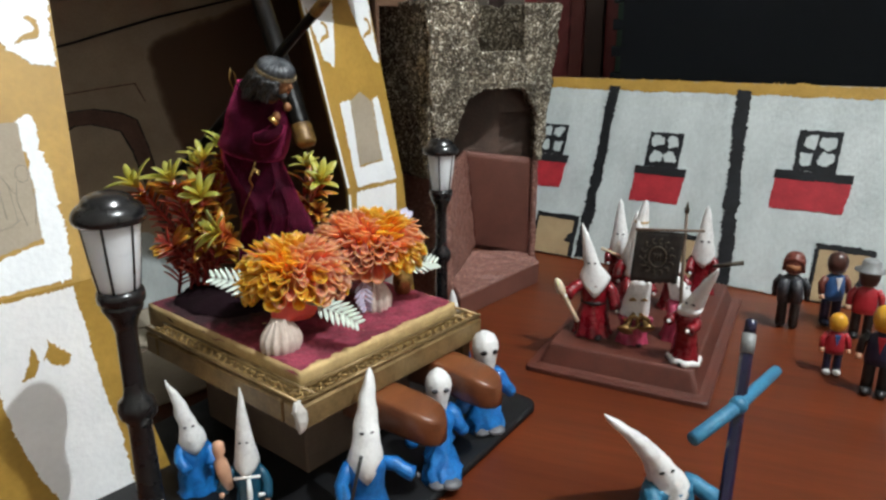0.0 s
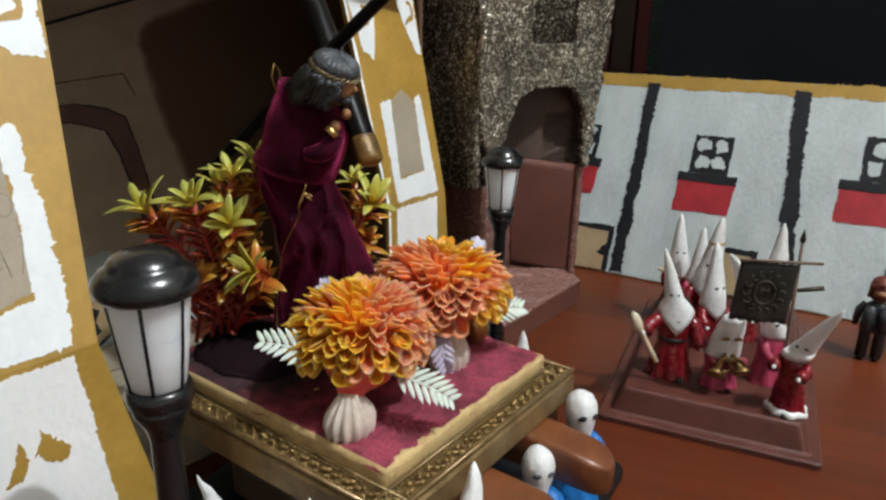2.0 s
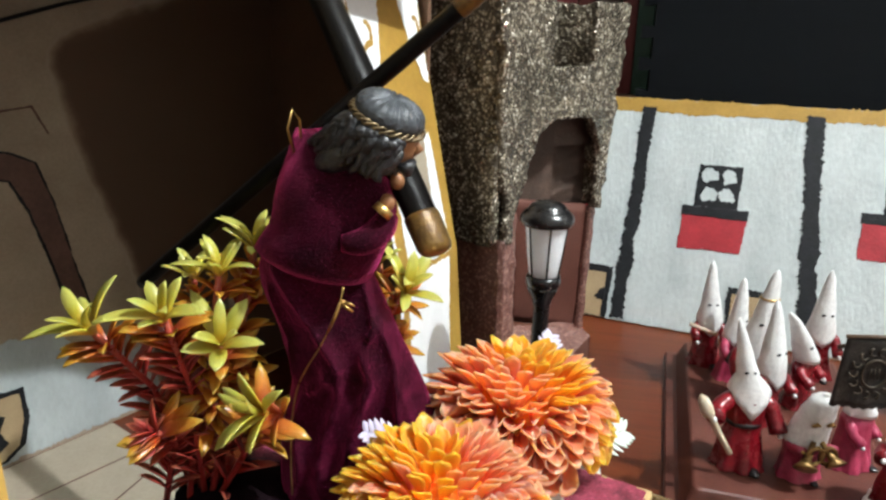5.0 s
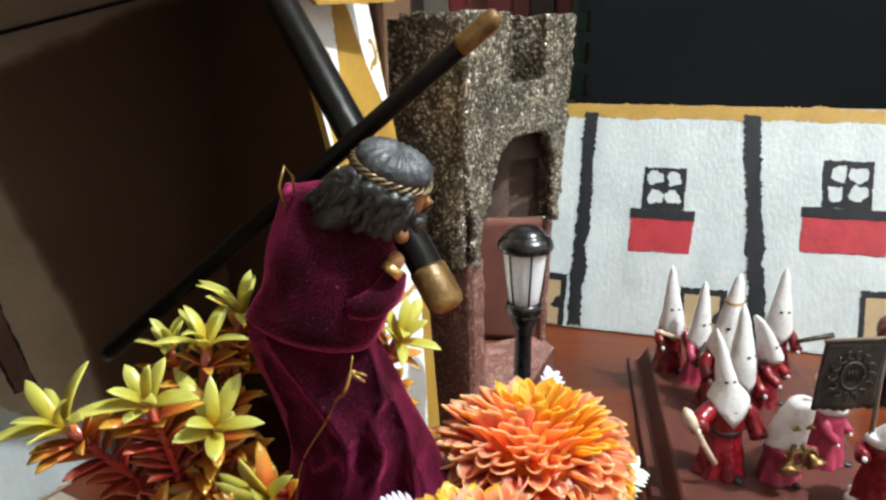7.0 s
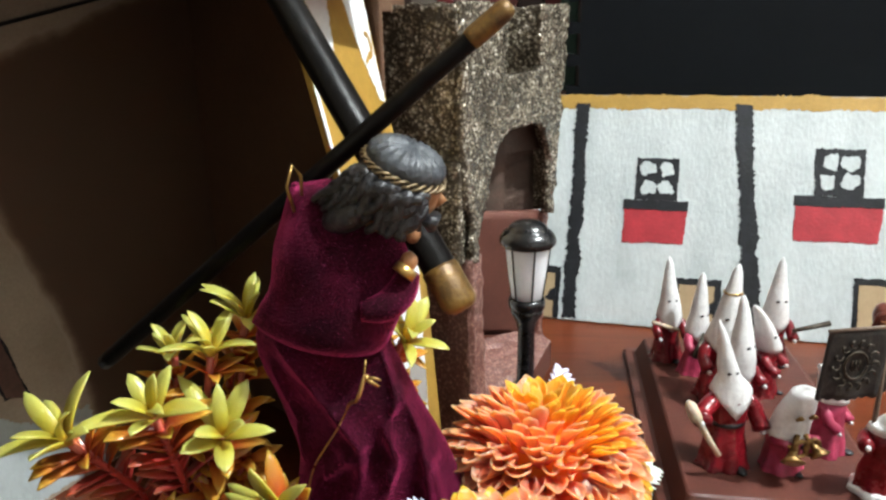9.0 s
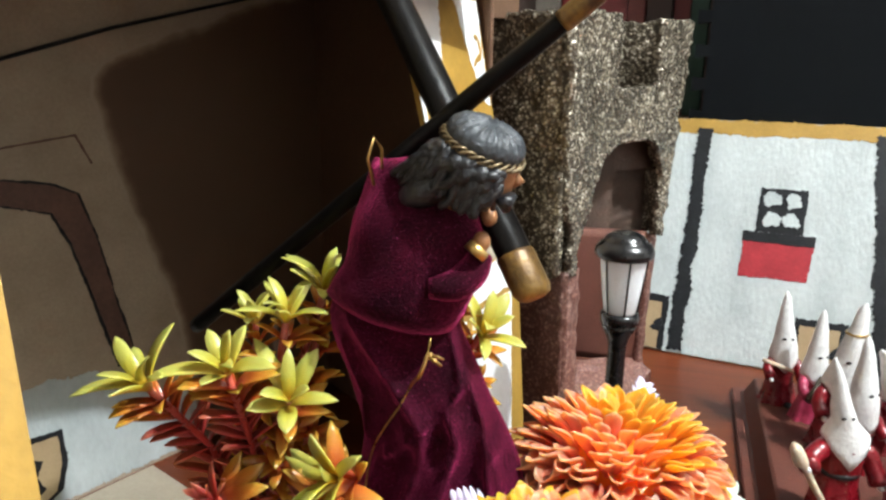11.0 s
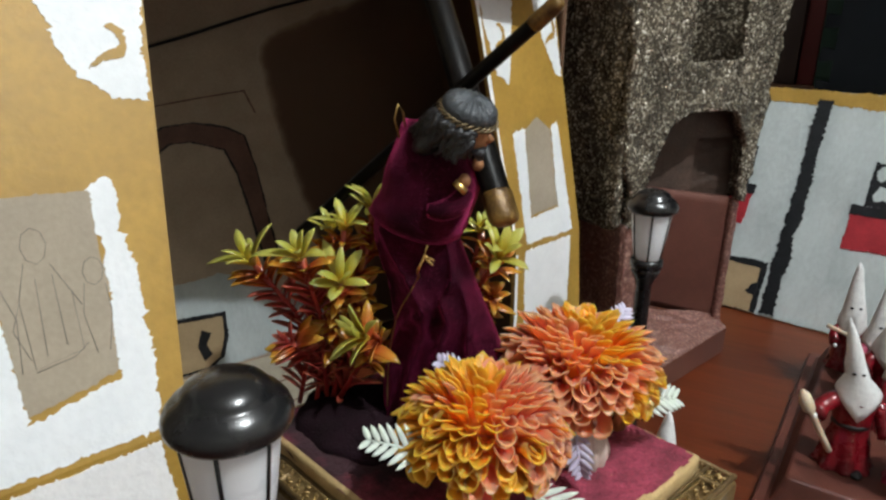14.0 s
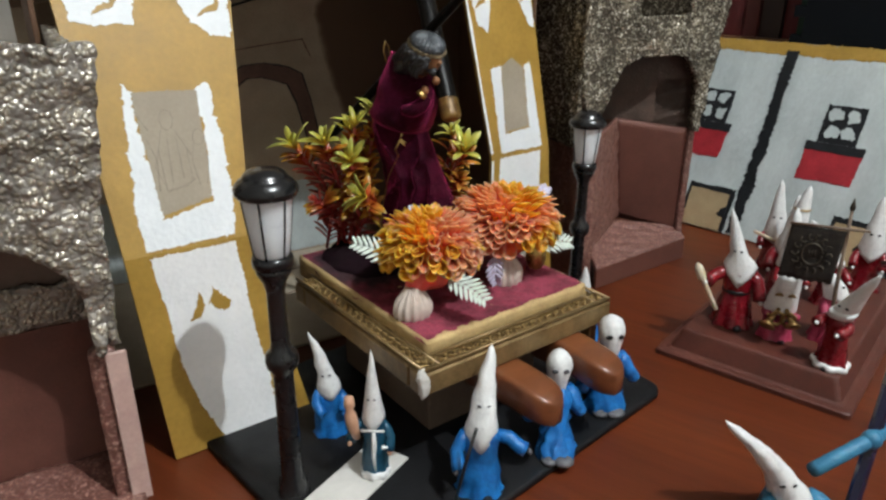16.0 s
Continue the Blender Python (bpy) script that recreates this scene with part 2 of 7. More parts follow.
M_BROWNPL = material("brown_plastic", (0.065, 0.025, 0.018), (0.05, 0.02, 0.014), 0.35, 60, 0.1, 0.03, 300)
M_RUST = material("rust_brown_plastic", (0.17, 0.045, 0.03), (0.14, 0.036, 0.024), 0.35, 60, 0.1, 0.03, 300)
M_GREYPL = material("grey_plastic", (0.25, 0.26, 0.26), (0.22, 0.23, 0.23), 0.4, 60, 0.1, 0.03, 300)
M_WHITEPL = material("white_plastic", (0.75, 0.75, 0.74), (0.70, 0.70, 0.69), 0.35, 60, 0.1, 0.03, 300)
M_WALL = material("room_wall_paint", (0.62, 0.59, 0.54), (0.57, 0.54, 0.49), 0.8, 3, 0.1, 0.1, 60)
M_CEIL = material("ceiling_paint", (0.78, 0.77, 0.74), (0.74, 0.73, 0.70), 0.85, 3, 0.1, 0.1, 60)
M_FLOORR = material("room_floor_tile", (0.34, 0.29, 0.24), (0.29, 0.245, 0.20), 0.5, 4, 0.2, 0.1, 60)
M_SHELF = material("dark_shelf_wood", (0.13, 0.05, 0.022), (0.085, 0.03, 0.014), 0.4, 18, 0.3, 0.2, 120, stretch=(0.15, 1, 1))


def table_material():
    m = material("reddish_varnished_table", (0.140, 0.0290, 0.0070), (0.058, 0.0105, 0.0030), 0.42, 9, 0.55, 0.16, 150, stretch=(0.10, 1.0, 1.0), low=0.3, high=0.72, coat=0.05, spec=0.32)
    return m


def stone_material(name="crinkled_stone_paper", cell=400, depth=0.0024):
    """Crinkled metallic paper, coloured dark in the hollows and pale on the tops of the relief."""
    m = bpy.data.materials.new(name)
    m.use_nodes = True
    t = m.node_tree
    n, l = t.nodes, t.links
    p = n["Principled BSDF"]
    co = n.new("ShaderNodeTexCoord")
    v = n.new("ShaderNodeTexVoronoi")
    v.inputs["Scale"].default_value = cell
    v.inputs["Randomness"].default_value = 1.0
    w = n.new("ShaderNodeTexNoise")
    w.inputs["Scale"].default_value, w.inputs["Detail"].default_value = 160, 5
    big = n.new("ShaderNodeTexNoise")
    big.inputs["Scale"].default_value, big.inputs["Detail"].default_value = 30, 3
    add = n.new("ShaderNodeVectorMath")
    add.operation = "MULTIPLY_ADD"
    add.inputs[1].default_value = (0.004, 0.004, 0.004)
    l.new(w.outputs["Color"], add.inputs[0])
    l.new(co.outputs["Object"], add.inputs[2])
    l.new(co.outputs["Object"], w.inputs["Vector"])
    l.new(co.outputs["Object"], big.inputs["Vector"])
    l.new(add.outputs["Vector"], v.inputs["Vector"])
    mixh = n.new("ShaderNodeMath")
    mixh.operation = "SUBTRACT"
    mixh.inputs[0].default_value = 1.0
    l.new(v.outputs["Distance"], mixh.inputs[1])
    sm = n.new("ShaderNodeMath")
    sm.operation = "MULTIPLY"
    l.new(mixh.outputs[0], sm.inputs[0])
    l.new(w.outputs["Fac"], sm.inputs[1])
    ramp = n.new("ShaderNodeValToRGB")
    ramp.color_ramp.elements[0].position, ramp.color_ramp.elements[1].position = 0.20, 0.50
    ramp.color_ramp.elements[0].color, ramp.color_ramp.elements[1].color = (0.105, 0.087, 0.064, 1), (0.80, 0.76, 0.66, 1)
    e = ramp.color_ramp.elements.new(0.34)
    e.color = (0.34, 0.295, 0.22, 1)
    l.new(sm.outputs[0], ramp.inputs["Fac"])
    hsv = n.new("ShaderNodeHueSaturation")
    mr = n.new("ShaderNodeMapRange")
    mr.inputs["From Min"].default_value, mr.inputs["From Max"].default_value = 0.35, 0.65
    mr.inputs["To Min"].default_value, mr.inputs["To Max"].default_value = 0.7, 1.25
    l.new(big.outputs["Fac"], mr.inputs["Value"])
    l.new(mr.outputs["Result"], hsv.inputs["Value"])
    l.new(ramp.outputs["Color"], hsv.inputs["Color"])
    l.new(hsv.outputs["Color"], p.inputs["Base Color"])
    p.inputs["Metallic"].default_value = 0.45
    p.inputs["Roughness"].default_value = 0.24
    bp = n.new("ShaderNodeBump")
    bp.inputs["Strength"].default_value, bp.inputs["Distance"].default_value = 0.9, depth
    l.new(sm.outputs[0], bp.inputs["Height"])
    l.new(bp.outputs["Normal"], p.inputs["Normal"])
    return m


def graded_material(name, stops, rough=0.4, sub=0.35):
    """Moulded plastic whose dye runs from one colour to another along the petal or leaf."""
    m = bpy.data.materials.new(name)
    m.use_nodes = True
    t = m.node_tree
    n, l = t.nodes, t.links
    p = n["Principled BSDF"]
    at = n.new("ShaderNodeAttribute")
    at.attribute_name = "along"
    co = n.new("ShaderNodeTexCoord")
    ns = n.new("ShaderNodeTexNoise")
    ns.inputs["Scale"].default_value, ns.inputs["Detail"].default_value = 70, 3
    l.new(co.outputs["Object"], ns.inputs["Vector"])
    ma = n.new("ShaderNodeMath")
    ma.operation = "MULTIPLY_ADD"
    ma.inputs[1].default_value = 0.7
    off = n.new("ShaderNodeMath")
    off.operation = "SUBTRACT"
    off.inputs[1].default_value = 0.35
    l.new(ns.outputs["Fac"], ma.inputs[0])
    l.new(at.outputs["Fac"], off.inputs[0])
    l.new(off.outputs[0], ma.inputs[2])
    ramp = n.new("ShaderNodeValToRGB")
    els = ramp.color_ramp.elements
    els[0].position, els[0].color = stops[0][0], rgb(stops[0][1])
    els[1].position, els[1].color = stops[-1][0], rgb(stops[-1][1])
    for pos, c in stops[1:-1]:
        els.new(pos).color = rgb(c)
    l.new(ma.outputs[0], ramp.inputs["Fac"])
    l.new(ramp.outputs["Color"], p.inputs["Base Color"])
    p.inputs["Roughness"].default_value = rough
    p.inputs["Subsurface Weight"].default_value = sub
    p.inputs["Subsurface Radius"].default_value = (0.005, 0.003, 0.0015)
    p.inputs["Subsurface Scale"].default_value = 1.0
    bp = n.new("ShaderNodeBump")
    bp.inputs["Strength"].default_value, bp.inputs["Distance"].default_value = 0.25, 0.0005
    fine = n.new("ShaderNodeTexNoise")
    fine.inputs["Scale"].default_value = 500
    l.new(co.outputs["Object"], fine.inputs["Vector"])
    l.new(fine.outputs["Fac"], bp.inputs["Height"])
    l.new(bp.outputs["Normal"], p.inputs["Normal"])
    return m


M_TABLE = table_material()
M_STONE = stone_material()
M_STONE_FOIL = stone_material("crumpled_silver_paper", 330, 0.0034)
node_of(M_STONE_FOIL, "ShaderNodeValToRGB")[0].color_ramp.elements[0].color = (0.30, 0.275, 0.245, 1)
M_PETAL = graded_material("orange_dahlia_petal", [(0.0, (0.92, 0.12, 0.025)), (0.3, (0.95, 0.20, 0.02)), (0.55, (0.95, 0.29, 0.02)), (1.0, (0.95, 0.39, 0.035))], sub=0.9)
M_PETALP = graded_material("pink_tinged_dahlia_petal", [(0.0, (0.86, 0.09, 0.08)), (0.35, (0.91, 0.15, 0.10)), (0.6, (0.93, 0.21, 0.12)), (1.0, (0.93, 0.34, 0.18))], sub=0.85)
M_BROWNFADE = graded_material("brown_fading_into_card", [(0.12, (0.43, 0.34, 0.25)), (0.30, (0.30, 0.22, 0.15)), (0.62, (0.155, 0.090, 0.053)), (0.85, (0.122, 0.068, 0.039))], rough=0.72, sub=0.0)
M_LEAFY = graded_material("yellow_tipped_leaf", [(0.0, (0.32, 0.030, 0.012)), (0.18, (0.44, 0.12, 0.018)), (0.34, (0.47, 0.30, 0.025)), (0.60, (0.46, 0.40, 0.05)), (1.0, (0.52, 0.51, 0.14))], rough=0.30)
M_LEAFO = graded_material("orange_leaf", [(0.0, (0.30, 0.022, 0.014)), (0.4, (0.44, 0.085, 0.018)), (0.8, (0.52, 0.20, 0.025)), (1.0, (0.55, 0.36, 0.05))], rough=0.26)
M_LEAFR = graded_material("dark_red_leaf", [(0.0, (0.32, 0.024, 0.026)), (0.6, (0.44, 0.050, 0.040)), (1.0, (0.55, 0.14, 0.08))], rough=0.32)

# ---- mesh building ----


class Mesh:
    """Collects rings, tubes, balls, blocks and leaves into one mesh with several materials."""

    def __init__(self):
        self.v, self.f, self.m, self.s, self.along, self.mats, self.cur, self.sm = [], [], [], [], [], [], 0, True

    def use(self, mat, smooth=True):
        if mat not in self.mats:
            self.mats.append(mat)
        self.cur, self.sm = self.mats.index(mat), smooth
        return self

    def add(self, verts, faces, along=None):
        k = len(self.v)
        self.v += [tuple(p) for p in verts]
        self.along += list(along) if along is not None else [0.5] * len(verts)
        for f in faces:
            self.f.append(tuple(i + k for i in f))
            self.m.append(self.cur)
            self.s.append(self.sm)
        return self

    def loft(self, rings, cap=True, along=None):
        n = len(rings[0])
        verts = [p for r in rings for p in r]
        faces = []
        for i in range(len(rings) - 1):
            for j in range(n):
                a, b = i * n + j, i * n + (j + 1) % n
                faces.append((a, b, b + n, a + n))
        if cap:
            faces.append(tuple(reversed(range(n))))
            faces.append(tuple(range((len(rings) - 1) * n, len(rings) * n)))
        al = None if along is None else [along[i] for i in range(len(rings)) for _ in range(n)]
        return self.add(verts, faces, al)

    def lathe(self, profile, centre=(0, 0, 0), n=24, ripple=None):
        c = Vector(centre)
        rings = []
        for r, z in profile:
            rings.append([c + Vector((max(r, 1e-5) * math.cos(a), max(r, 1e-5) * math.sin(a), z)) * 1.0 if ripple is None else
                          c + Vector((max(r, 1e-5) * ripple(a, z) * math.cos(a), max(r, 1e-5) * ripple(a, z) * math.sin(a), z))
                          for a in [2 * math.pi * j / n for j in range(n)]])
        return self.loft(rings)

    def tube(self, pts, radii, n=10, flat=1.0, along=None):
        pts = [Vector(p) for p in pts]
        if not hasattr(radii, "__len__"):
            radii = [radii] * len(pts)
        rings = []
        up = Vector((0, 0, 1))
        side = None
        for i, p in enumerate(pts):
            d = (pts[min(i + 1, len(pts) - 1)] - pts[max(i - 1, 0)]).normalized()
            ref = side if side is not None else (up.cross(d) if abs(d.z) < 0.95 else Vector((1, 0, 0)))
            a = (ref - d * ref.dot(d)).normalized()
            side = a
            b = d.cross(a)
            rings.append([p + (a * math.cos(t) + b * math.sin(t) * flat) * radii[i] for t in [2 * math.pi * j / n for j in range(n)]])
        return self.loft(rings, True, along)

    def ball(self, c, r, n=14, rings=9, squash=None, turn=None):
        r = Vector((r, r, r)) if not hasattr(r, "__len__") else Vector(r)
        c = Vector(c)
        out = []
        for i in range(rings + 1):
            ph = math.pi * (i / rings) - math.pi / 2
            ph = max(min(ph, math.pi / 2 - 0.02), -math.pi / 2 + 0.02)
            ring = []
            for j in range(n):
                a = 2 * math.pi * j / n
                q = Vector((r.x * math.cos(ph) * math.cos(a), r.y * math.cos(ph) * math.sin(a), r.z * math.sin(ph)))
                ring.append(c + (turn @ q if turn is not None else q))
            out.append(ring)
        return self.loft(out)

    def block(self, c, size, chamfer=0.0008, turn=None):
        """A box with chamfered edges."""
        h = [s / 2 for s in size]
        ch = min(chamfer, *[x * 0.45 for x in h])
        bm = bmesh.new()
        for sx in (-1, 1):
            for sy in (-1, 1):
                for sz in (-1, 1):
                    for k in range(3):
                        p = [sx * h[0], sy * h[1], sz * h[2]]
                        for q in range(3):
                            if q != k:
                                p[q] -= ch * (1 if p[q] > 0 else -1)
                        bm.verts.new(p)
        bmesh.ops.convex_hull(bm, input=bm.verts)
        bmesh.ops.dissolve_limit(bm, angle_limit=0.02, verts=bm.verts, edges=bm.edges)
        bm.verts.index_update()
        c = Vector(c)
        verts = [c + (turn @ v.co if turn is not None else v.co) for v in bm.verts]
        faces = [tuple(v.index for v in f.verts) for f in bm.faces]
        bm.free()
        was = self.sm
        self.sm = False
        self.add(verts, faces)
        self.sm = was
        return self

    def leaf(self, base, tip, normal, width, curl=0.2, cup=0.25, thick=0.0005, n=6, along=(0.0, 1.0), blunt=0.55):
        """A leaf or petal with a cupped, curled blade of real thickness."""
        base, tip, normal = Vector(base), Vector(tip), Vector(normal)
        d = tip - base
        ln = d.length
        d.normalize()
        nn = (normal - d * normal.dot(d))
        nn = nn.normalized() if nn.length > 1e-6 else d.orthogonal().normalized()
        side = d.cross(nn).normalized()
        top, bot, al = [], [], []
        for i in range(n + 1):
            t = i / n
            w = width * 0.5 * (math.sin(math.pi * min(1.0, t ** blunt * 0.97 + 0.03)) ** 0.55) + width * 0.06
            if i == n:
                w = width * 0.03
            mid = base + d * ln * t + nn * (curl * ln * (t * t) * 0.6 - curl * ln * t * 0.2)
            for k in (-1, 0, 1):
                q = mid + side * w * k + nn * (abs(k) * cup * w)
                top.append(q + nn * thick * 0.5)
                bot.append(q - nn * thick * 0.5)
                al.append(along[0] + (along[1] - along[0]) * t)
        m = len(top)
        f = []
        for i in range(n):
            for k in range(2):
                a = i * 3 + k
                f.append((a, a + 1, a + 4, a + 3))
                f.append((a + m, a + 3 + m, a + 4 + m, a + 1 + m))
            for a, b in ((i * 3, i * 3 + 3), (i * 3 + 5, i * 3 + 2)):
                f.append((a, b, b + m, a + m))
        f.append((0, m, m + 1, 1)), f.append((1, m + 1, m + 2, 2))
        e = n * 3
        f.append((e, e + 1, e + 1 + m, e + m)), f.append((e + 1, e + 2, e + 2 + m, e + 1 + m))
        return self.add(top + bot, f, al + al)

    def slab(self, poly, y0, y1):
        """A flat shape in the local x-z plane, from y0 (front) to y1."""
        n = len(poly)
        verts = [(x, y0, z) for x, z in poly] + [(x, y1, z) for x, z in poly]
        f = [tuple(range(n)), tuple(reversed(range(n, 2 * n)))]
        f += [(i, i + n, (i + 1) % n + n, (i + 1) % n) for i in range(n)]
        was = self.sm
        self.sm = False
        self.add(verts, f)
        self.sm = was
        return self

    def make(self, name, parent=None, m=None, label="", category="", group="", kind=""):
        me = bpy.data.meshes.new(name)
        me.from_pydata(self.v, [], self.f)
        for mat in self.mats:
            me.materials.append(mat)
        me.polygons.foreach_set("material_index", self.m)
        me.polygons.foreach_set("use_smooth", self.s)
        att = me.attributes.new("along", "FLOAT", "POINT")
        att.data.foreach_set("value", self.along)
        bm = bmesh.new()
        bm.from_mesh(me)
        bmesh.ops.recalc_face_normals(bm, faces=bm.faces)
        bm.to_mesh(me)
        bm.free()
        ob = new(name, me)
        if parent is not None:
            ob.parent = parent
        if m is not None:
            ob.matrix_basis = m
        return tagged(ob, label, category, group, kind)


def empty(name, m, label, category, group="", kind=""):
    ob = new(name)
    ob.empty_display_size = 0.01
    ob.matrix_basis = m
    return tagged(ob, label, category, group, kind)


def ragged(poly, jag=0.0012, seed=0):
    """The outline of a brushed patch: the shape with a wavering edge and stray bristle marks."""
    rnd = random.Random(seed)
    out = []
    n = len(poly)
    step = 0.00075
    for i in range(n):
        (x0, z0), (x1, z1) = poly[i], poly[(i + 1) % n]
        ln = math.hypot(x1 - x0, z1 - z0)
        k = max(1, int(ln / step))
        nx, nz = -(z1 - z0) / max(ln, 1e-6), (x1 - x0) / max(ln, 1e-6)
        spike = 0.0
        for j in range(k):
            t = j / k
            x, z = x0 + (x1 - x0) * t, z0 + (z1 - z0) * t
            q = Vector((x * 60 + seed * 7.1, z * 60, seed * 1.3))
            ease = min(1.0, 4 * t, 4 * (1 - t)) if ln > 0.012 else 0.5
            o = jag * (1.1 * ease * noise.noise(q) + 0.60 * noise.noise(q * 4.1) + 0.45 * noise.noise(q * 13))
            if rnd.random() < 0.20:
                spike = rnd.uniform(-0.8, 0.6) * jag
            o += spike
            spike *= 0.35
            out.append((x + nx * o, z + nz * o))
    return out


def rect(x0, x1, z0, z1):
    return [(x0, z0), (x1, z0), (x1, z1), (x0, z1)]


def paint(name, poly, mat, parent, seed, jag=0.0012, depth=0.0006, label="", base=0.0, m=None):
    return Mesh().use(mat).slab(ragged(poly, jag, seed), base - depth, base).make(name, parent, m, label)


ANGLE = 45.57  # the plaza's main direction
CA, SA = math.cos(radians(ANGLE)), math.sin(radians(ANGLE))


def plaza(u, v, z=0.0, turn=0.0):
    """A pose in the plaza's own directions: u along the church front, v into it."""
    return pose(u * CA - v * SA, u * SA + v * CA, z, 0, 0, ANGLE + turn)


def wall_grid(mesh, x0, x1, z0, z1, step, thick, hole, relief, seed=0.0):
    """An upright wall with openings cut through it, crinkled on its front. Front at y = 0, back at y = thick."""
    nx, nz = max(2, round((x1 - x0) / step)), max(2, round((z1 - z0) / step))
    dx, dz = (x1 - x0) / nx, (z1 - z0) / nz
    keep = [[not hole(x0 + (i + 0.5) * dx, z0 + (j + 0.5) * dz) for i in range(nx)] for j in range(nz)]
    ids, verts = {}, []
    pos = []
    faces = []

    def vid(i, j, back):
        if (i, j, back) not in ids:
            ids[(i, j, back)] = len(pos)
            pos.append([x0 + i * dx, 1.0 if back else 0.0, z0 + j * dz])
        return ids[(i, j, back)]

    edge = {}
    for j in range(nz):
        for i in range(nx):
            if not keep[j][i]:
                continue
            faces.append([vid(i, j, 0), vid(i + 1, j, 0), vid(i + 1, j + 1, 0), vid(i, j + 1, 0)])
            faces.append([vid(i, j, 1), vid(i, j + 1, 1), vid(i + 1, j + 1, 1), vid(i + 1, j, 1)])
            for (a, b, di, dj) in (((i, j), (i + 1, j), 0, -1), ((i + 1, j), (i + 1, j + 1), 1, 0), ((i + 1, j + 1), (i, j + 1), 0, 1), ((i, j + 1), (i, j), -1, 0)):
                ii, jj = i + di, j + dj
                if not (0 <= ii < nx and 0 <= jj < nz) or not keep[jj][ii]:
                    faces.append([vid(*a, 0), vid(*a, 1), vid(*b, 1), vid(*b, 0)])
                    edge.setdefault(a, []).append(b), edge.setdefault(b, []).append(a)
    flat = {k: [x0 + k[0] * dx, z0 + k[1] * dz] for k in edge}
    for _ in range(3):
        flat = {k: [0.5 * flat[k][q] + 0.5 * sum(flat[o][q] for o in edge[k]) / len(edge[k]) for q in (0, 1)] for k in flat}
    for (i, j, back), k in ids.items():
        if (i, j) in flat:
            pos[k][0], pos[k][2] = flat[(i, j)]
        p = Vector((pos[k][0], seed, pos[k][2]))
        r = relief(p)
        pos[k][1] = thick if back else -r
        pos[k][0] += 0.25 * relief(p + Vector((3, 0, 0)))
    mesh.add(pos, faces)
    return mesh

# ---- the room round the table ----
room = Mesh().use(M_FLOORR, False).block((0.2, 0.2, -0.765), (4.6, 4.6, 0.03)).make("floor", kind="structure", label="brown floor of the room under the table", category="floor")
for nm, c, s in (("wall_north", (0.2, 2.46, 0.58), (4.6, 0.08, 2.66)), ("wall_south", (0.2, -2.06, 0.58), (4.6, 0.08, 2.66)),
                 ("wall_east", (2.46, 0.2, 0.58), (0.08, 4.44, 2.66)), ("wall_west", (-2.06, 0.2, 0.58), (0.08, 4.44, 2.66))):
    Mesh().use(M_WALL, False).block(c, s).make(nm, kind="structure", label="plain painted wall of the room", category="wall")
Mesh().use(M_CEIL, False).block((0.2, 0.2, 1.94), (4.6, 4.6, 0.08)).make("ceiling", kind="structure", label="plain white ceiling of the room", category="ceiling")

table = empty("wooden_table", pose(0.15, 0.42, -0.75, 0, 0, -20), "reddish-brown varnished wooden table under the model street", "table")
Mesh().use(M_TABLE).block((0, 0, 0.735), (1.9, 1.25, 0.03), 0.004).make("tabletop", table)
for sx in (-1, 1):
    for sy in (-1, 1):
        Mesh().use(M_TABLE).block((sx * 0.88, sy * 0.56, 0.36), (0.06, 0.06, 0.72), 0.004).make("leg", table)

# ---- white house front, leaning back ----
LEAN_H = math.atan(0.42)
HD, HN = Vector((0.846, -0.533, 0)), Vector((0.533, 0.846, 0))
hz = (HN * math.sin(LEAN_H) + Vector((0, 0, 1)) * math.cos(LEAN_H)).normalized()
hy = hz.cross(HD).normalized()
HOUSE = Matrix.Translation(HN * 0.830) @ Matrix((HD, hy, hz)).transposed().to_4x4()
K = 1 / math.cos(LEAN_H)
house = empty("house_front", HOUSE, "white painted cardboard house front with black stripes, leaning back", "model house")
S0, S1, HT = -0.48, 0.40, 0.2155 * K
Mesh().use(M_CARD).slab(rect(S0, S1, 0.001, HT), 0.0002, 0.004).make("board", house)
paint("white_coat", rect(S0 + 0.001, S1 - 0.001, 0.002, 0.205 * K), M_WHITE, house, 1, 0.001)
paint("top_band", rect(S0 + 0.001, S1 - 0.001, 0.2025 * K, HT - 0.0004), M_OCHRE, house, 2, 0.0022, 0.0009, "ochre painted band")


def stripe(s_bot, s_top, w, seed):
    paint("stripe", [(s_bot - w / 2, 0.003), (s_bot + w / 2, 0.003), (s_top + w / 2 + 0.001, 0.207 * K), (s_top - w / 2, 0.207 * K)], M_BLACKP, house, seed, 0.0028, 0.0013, "black brushed stripe")


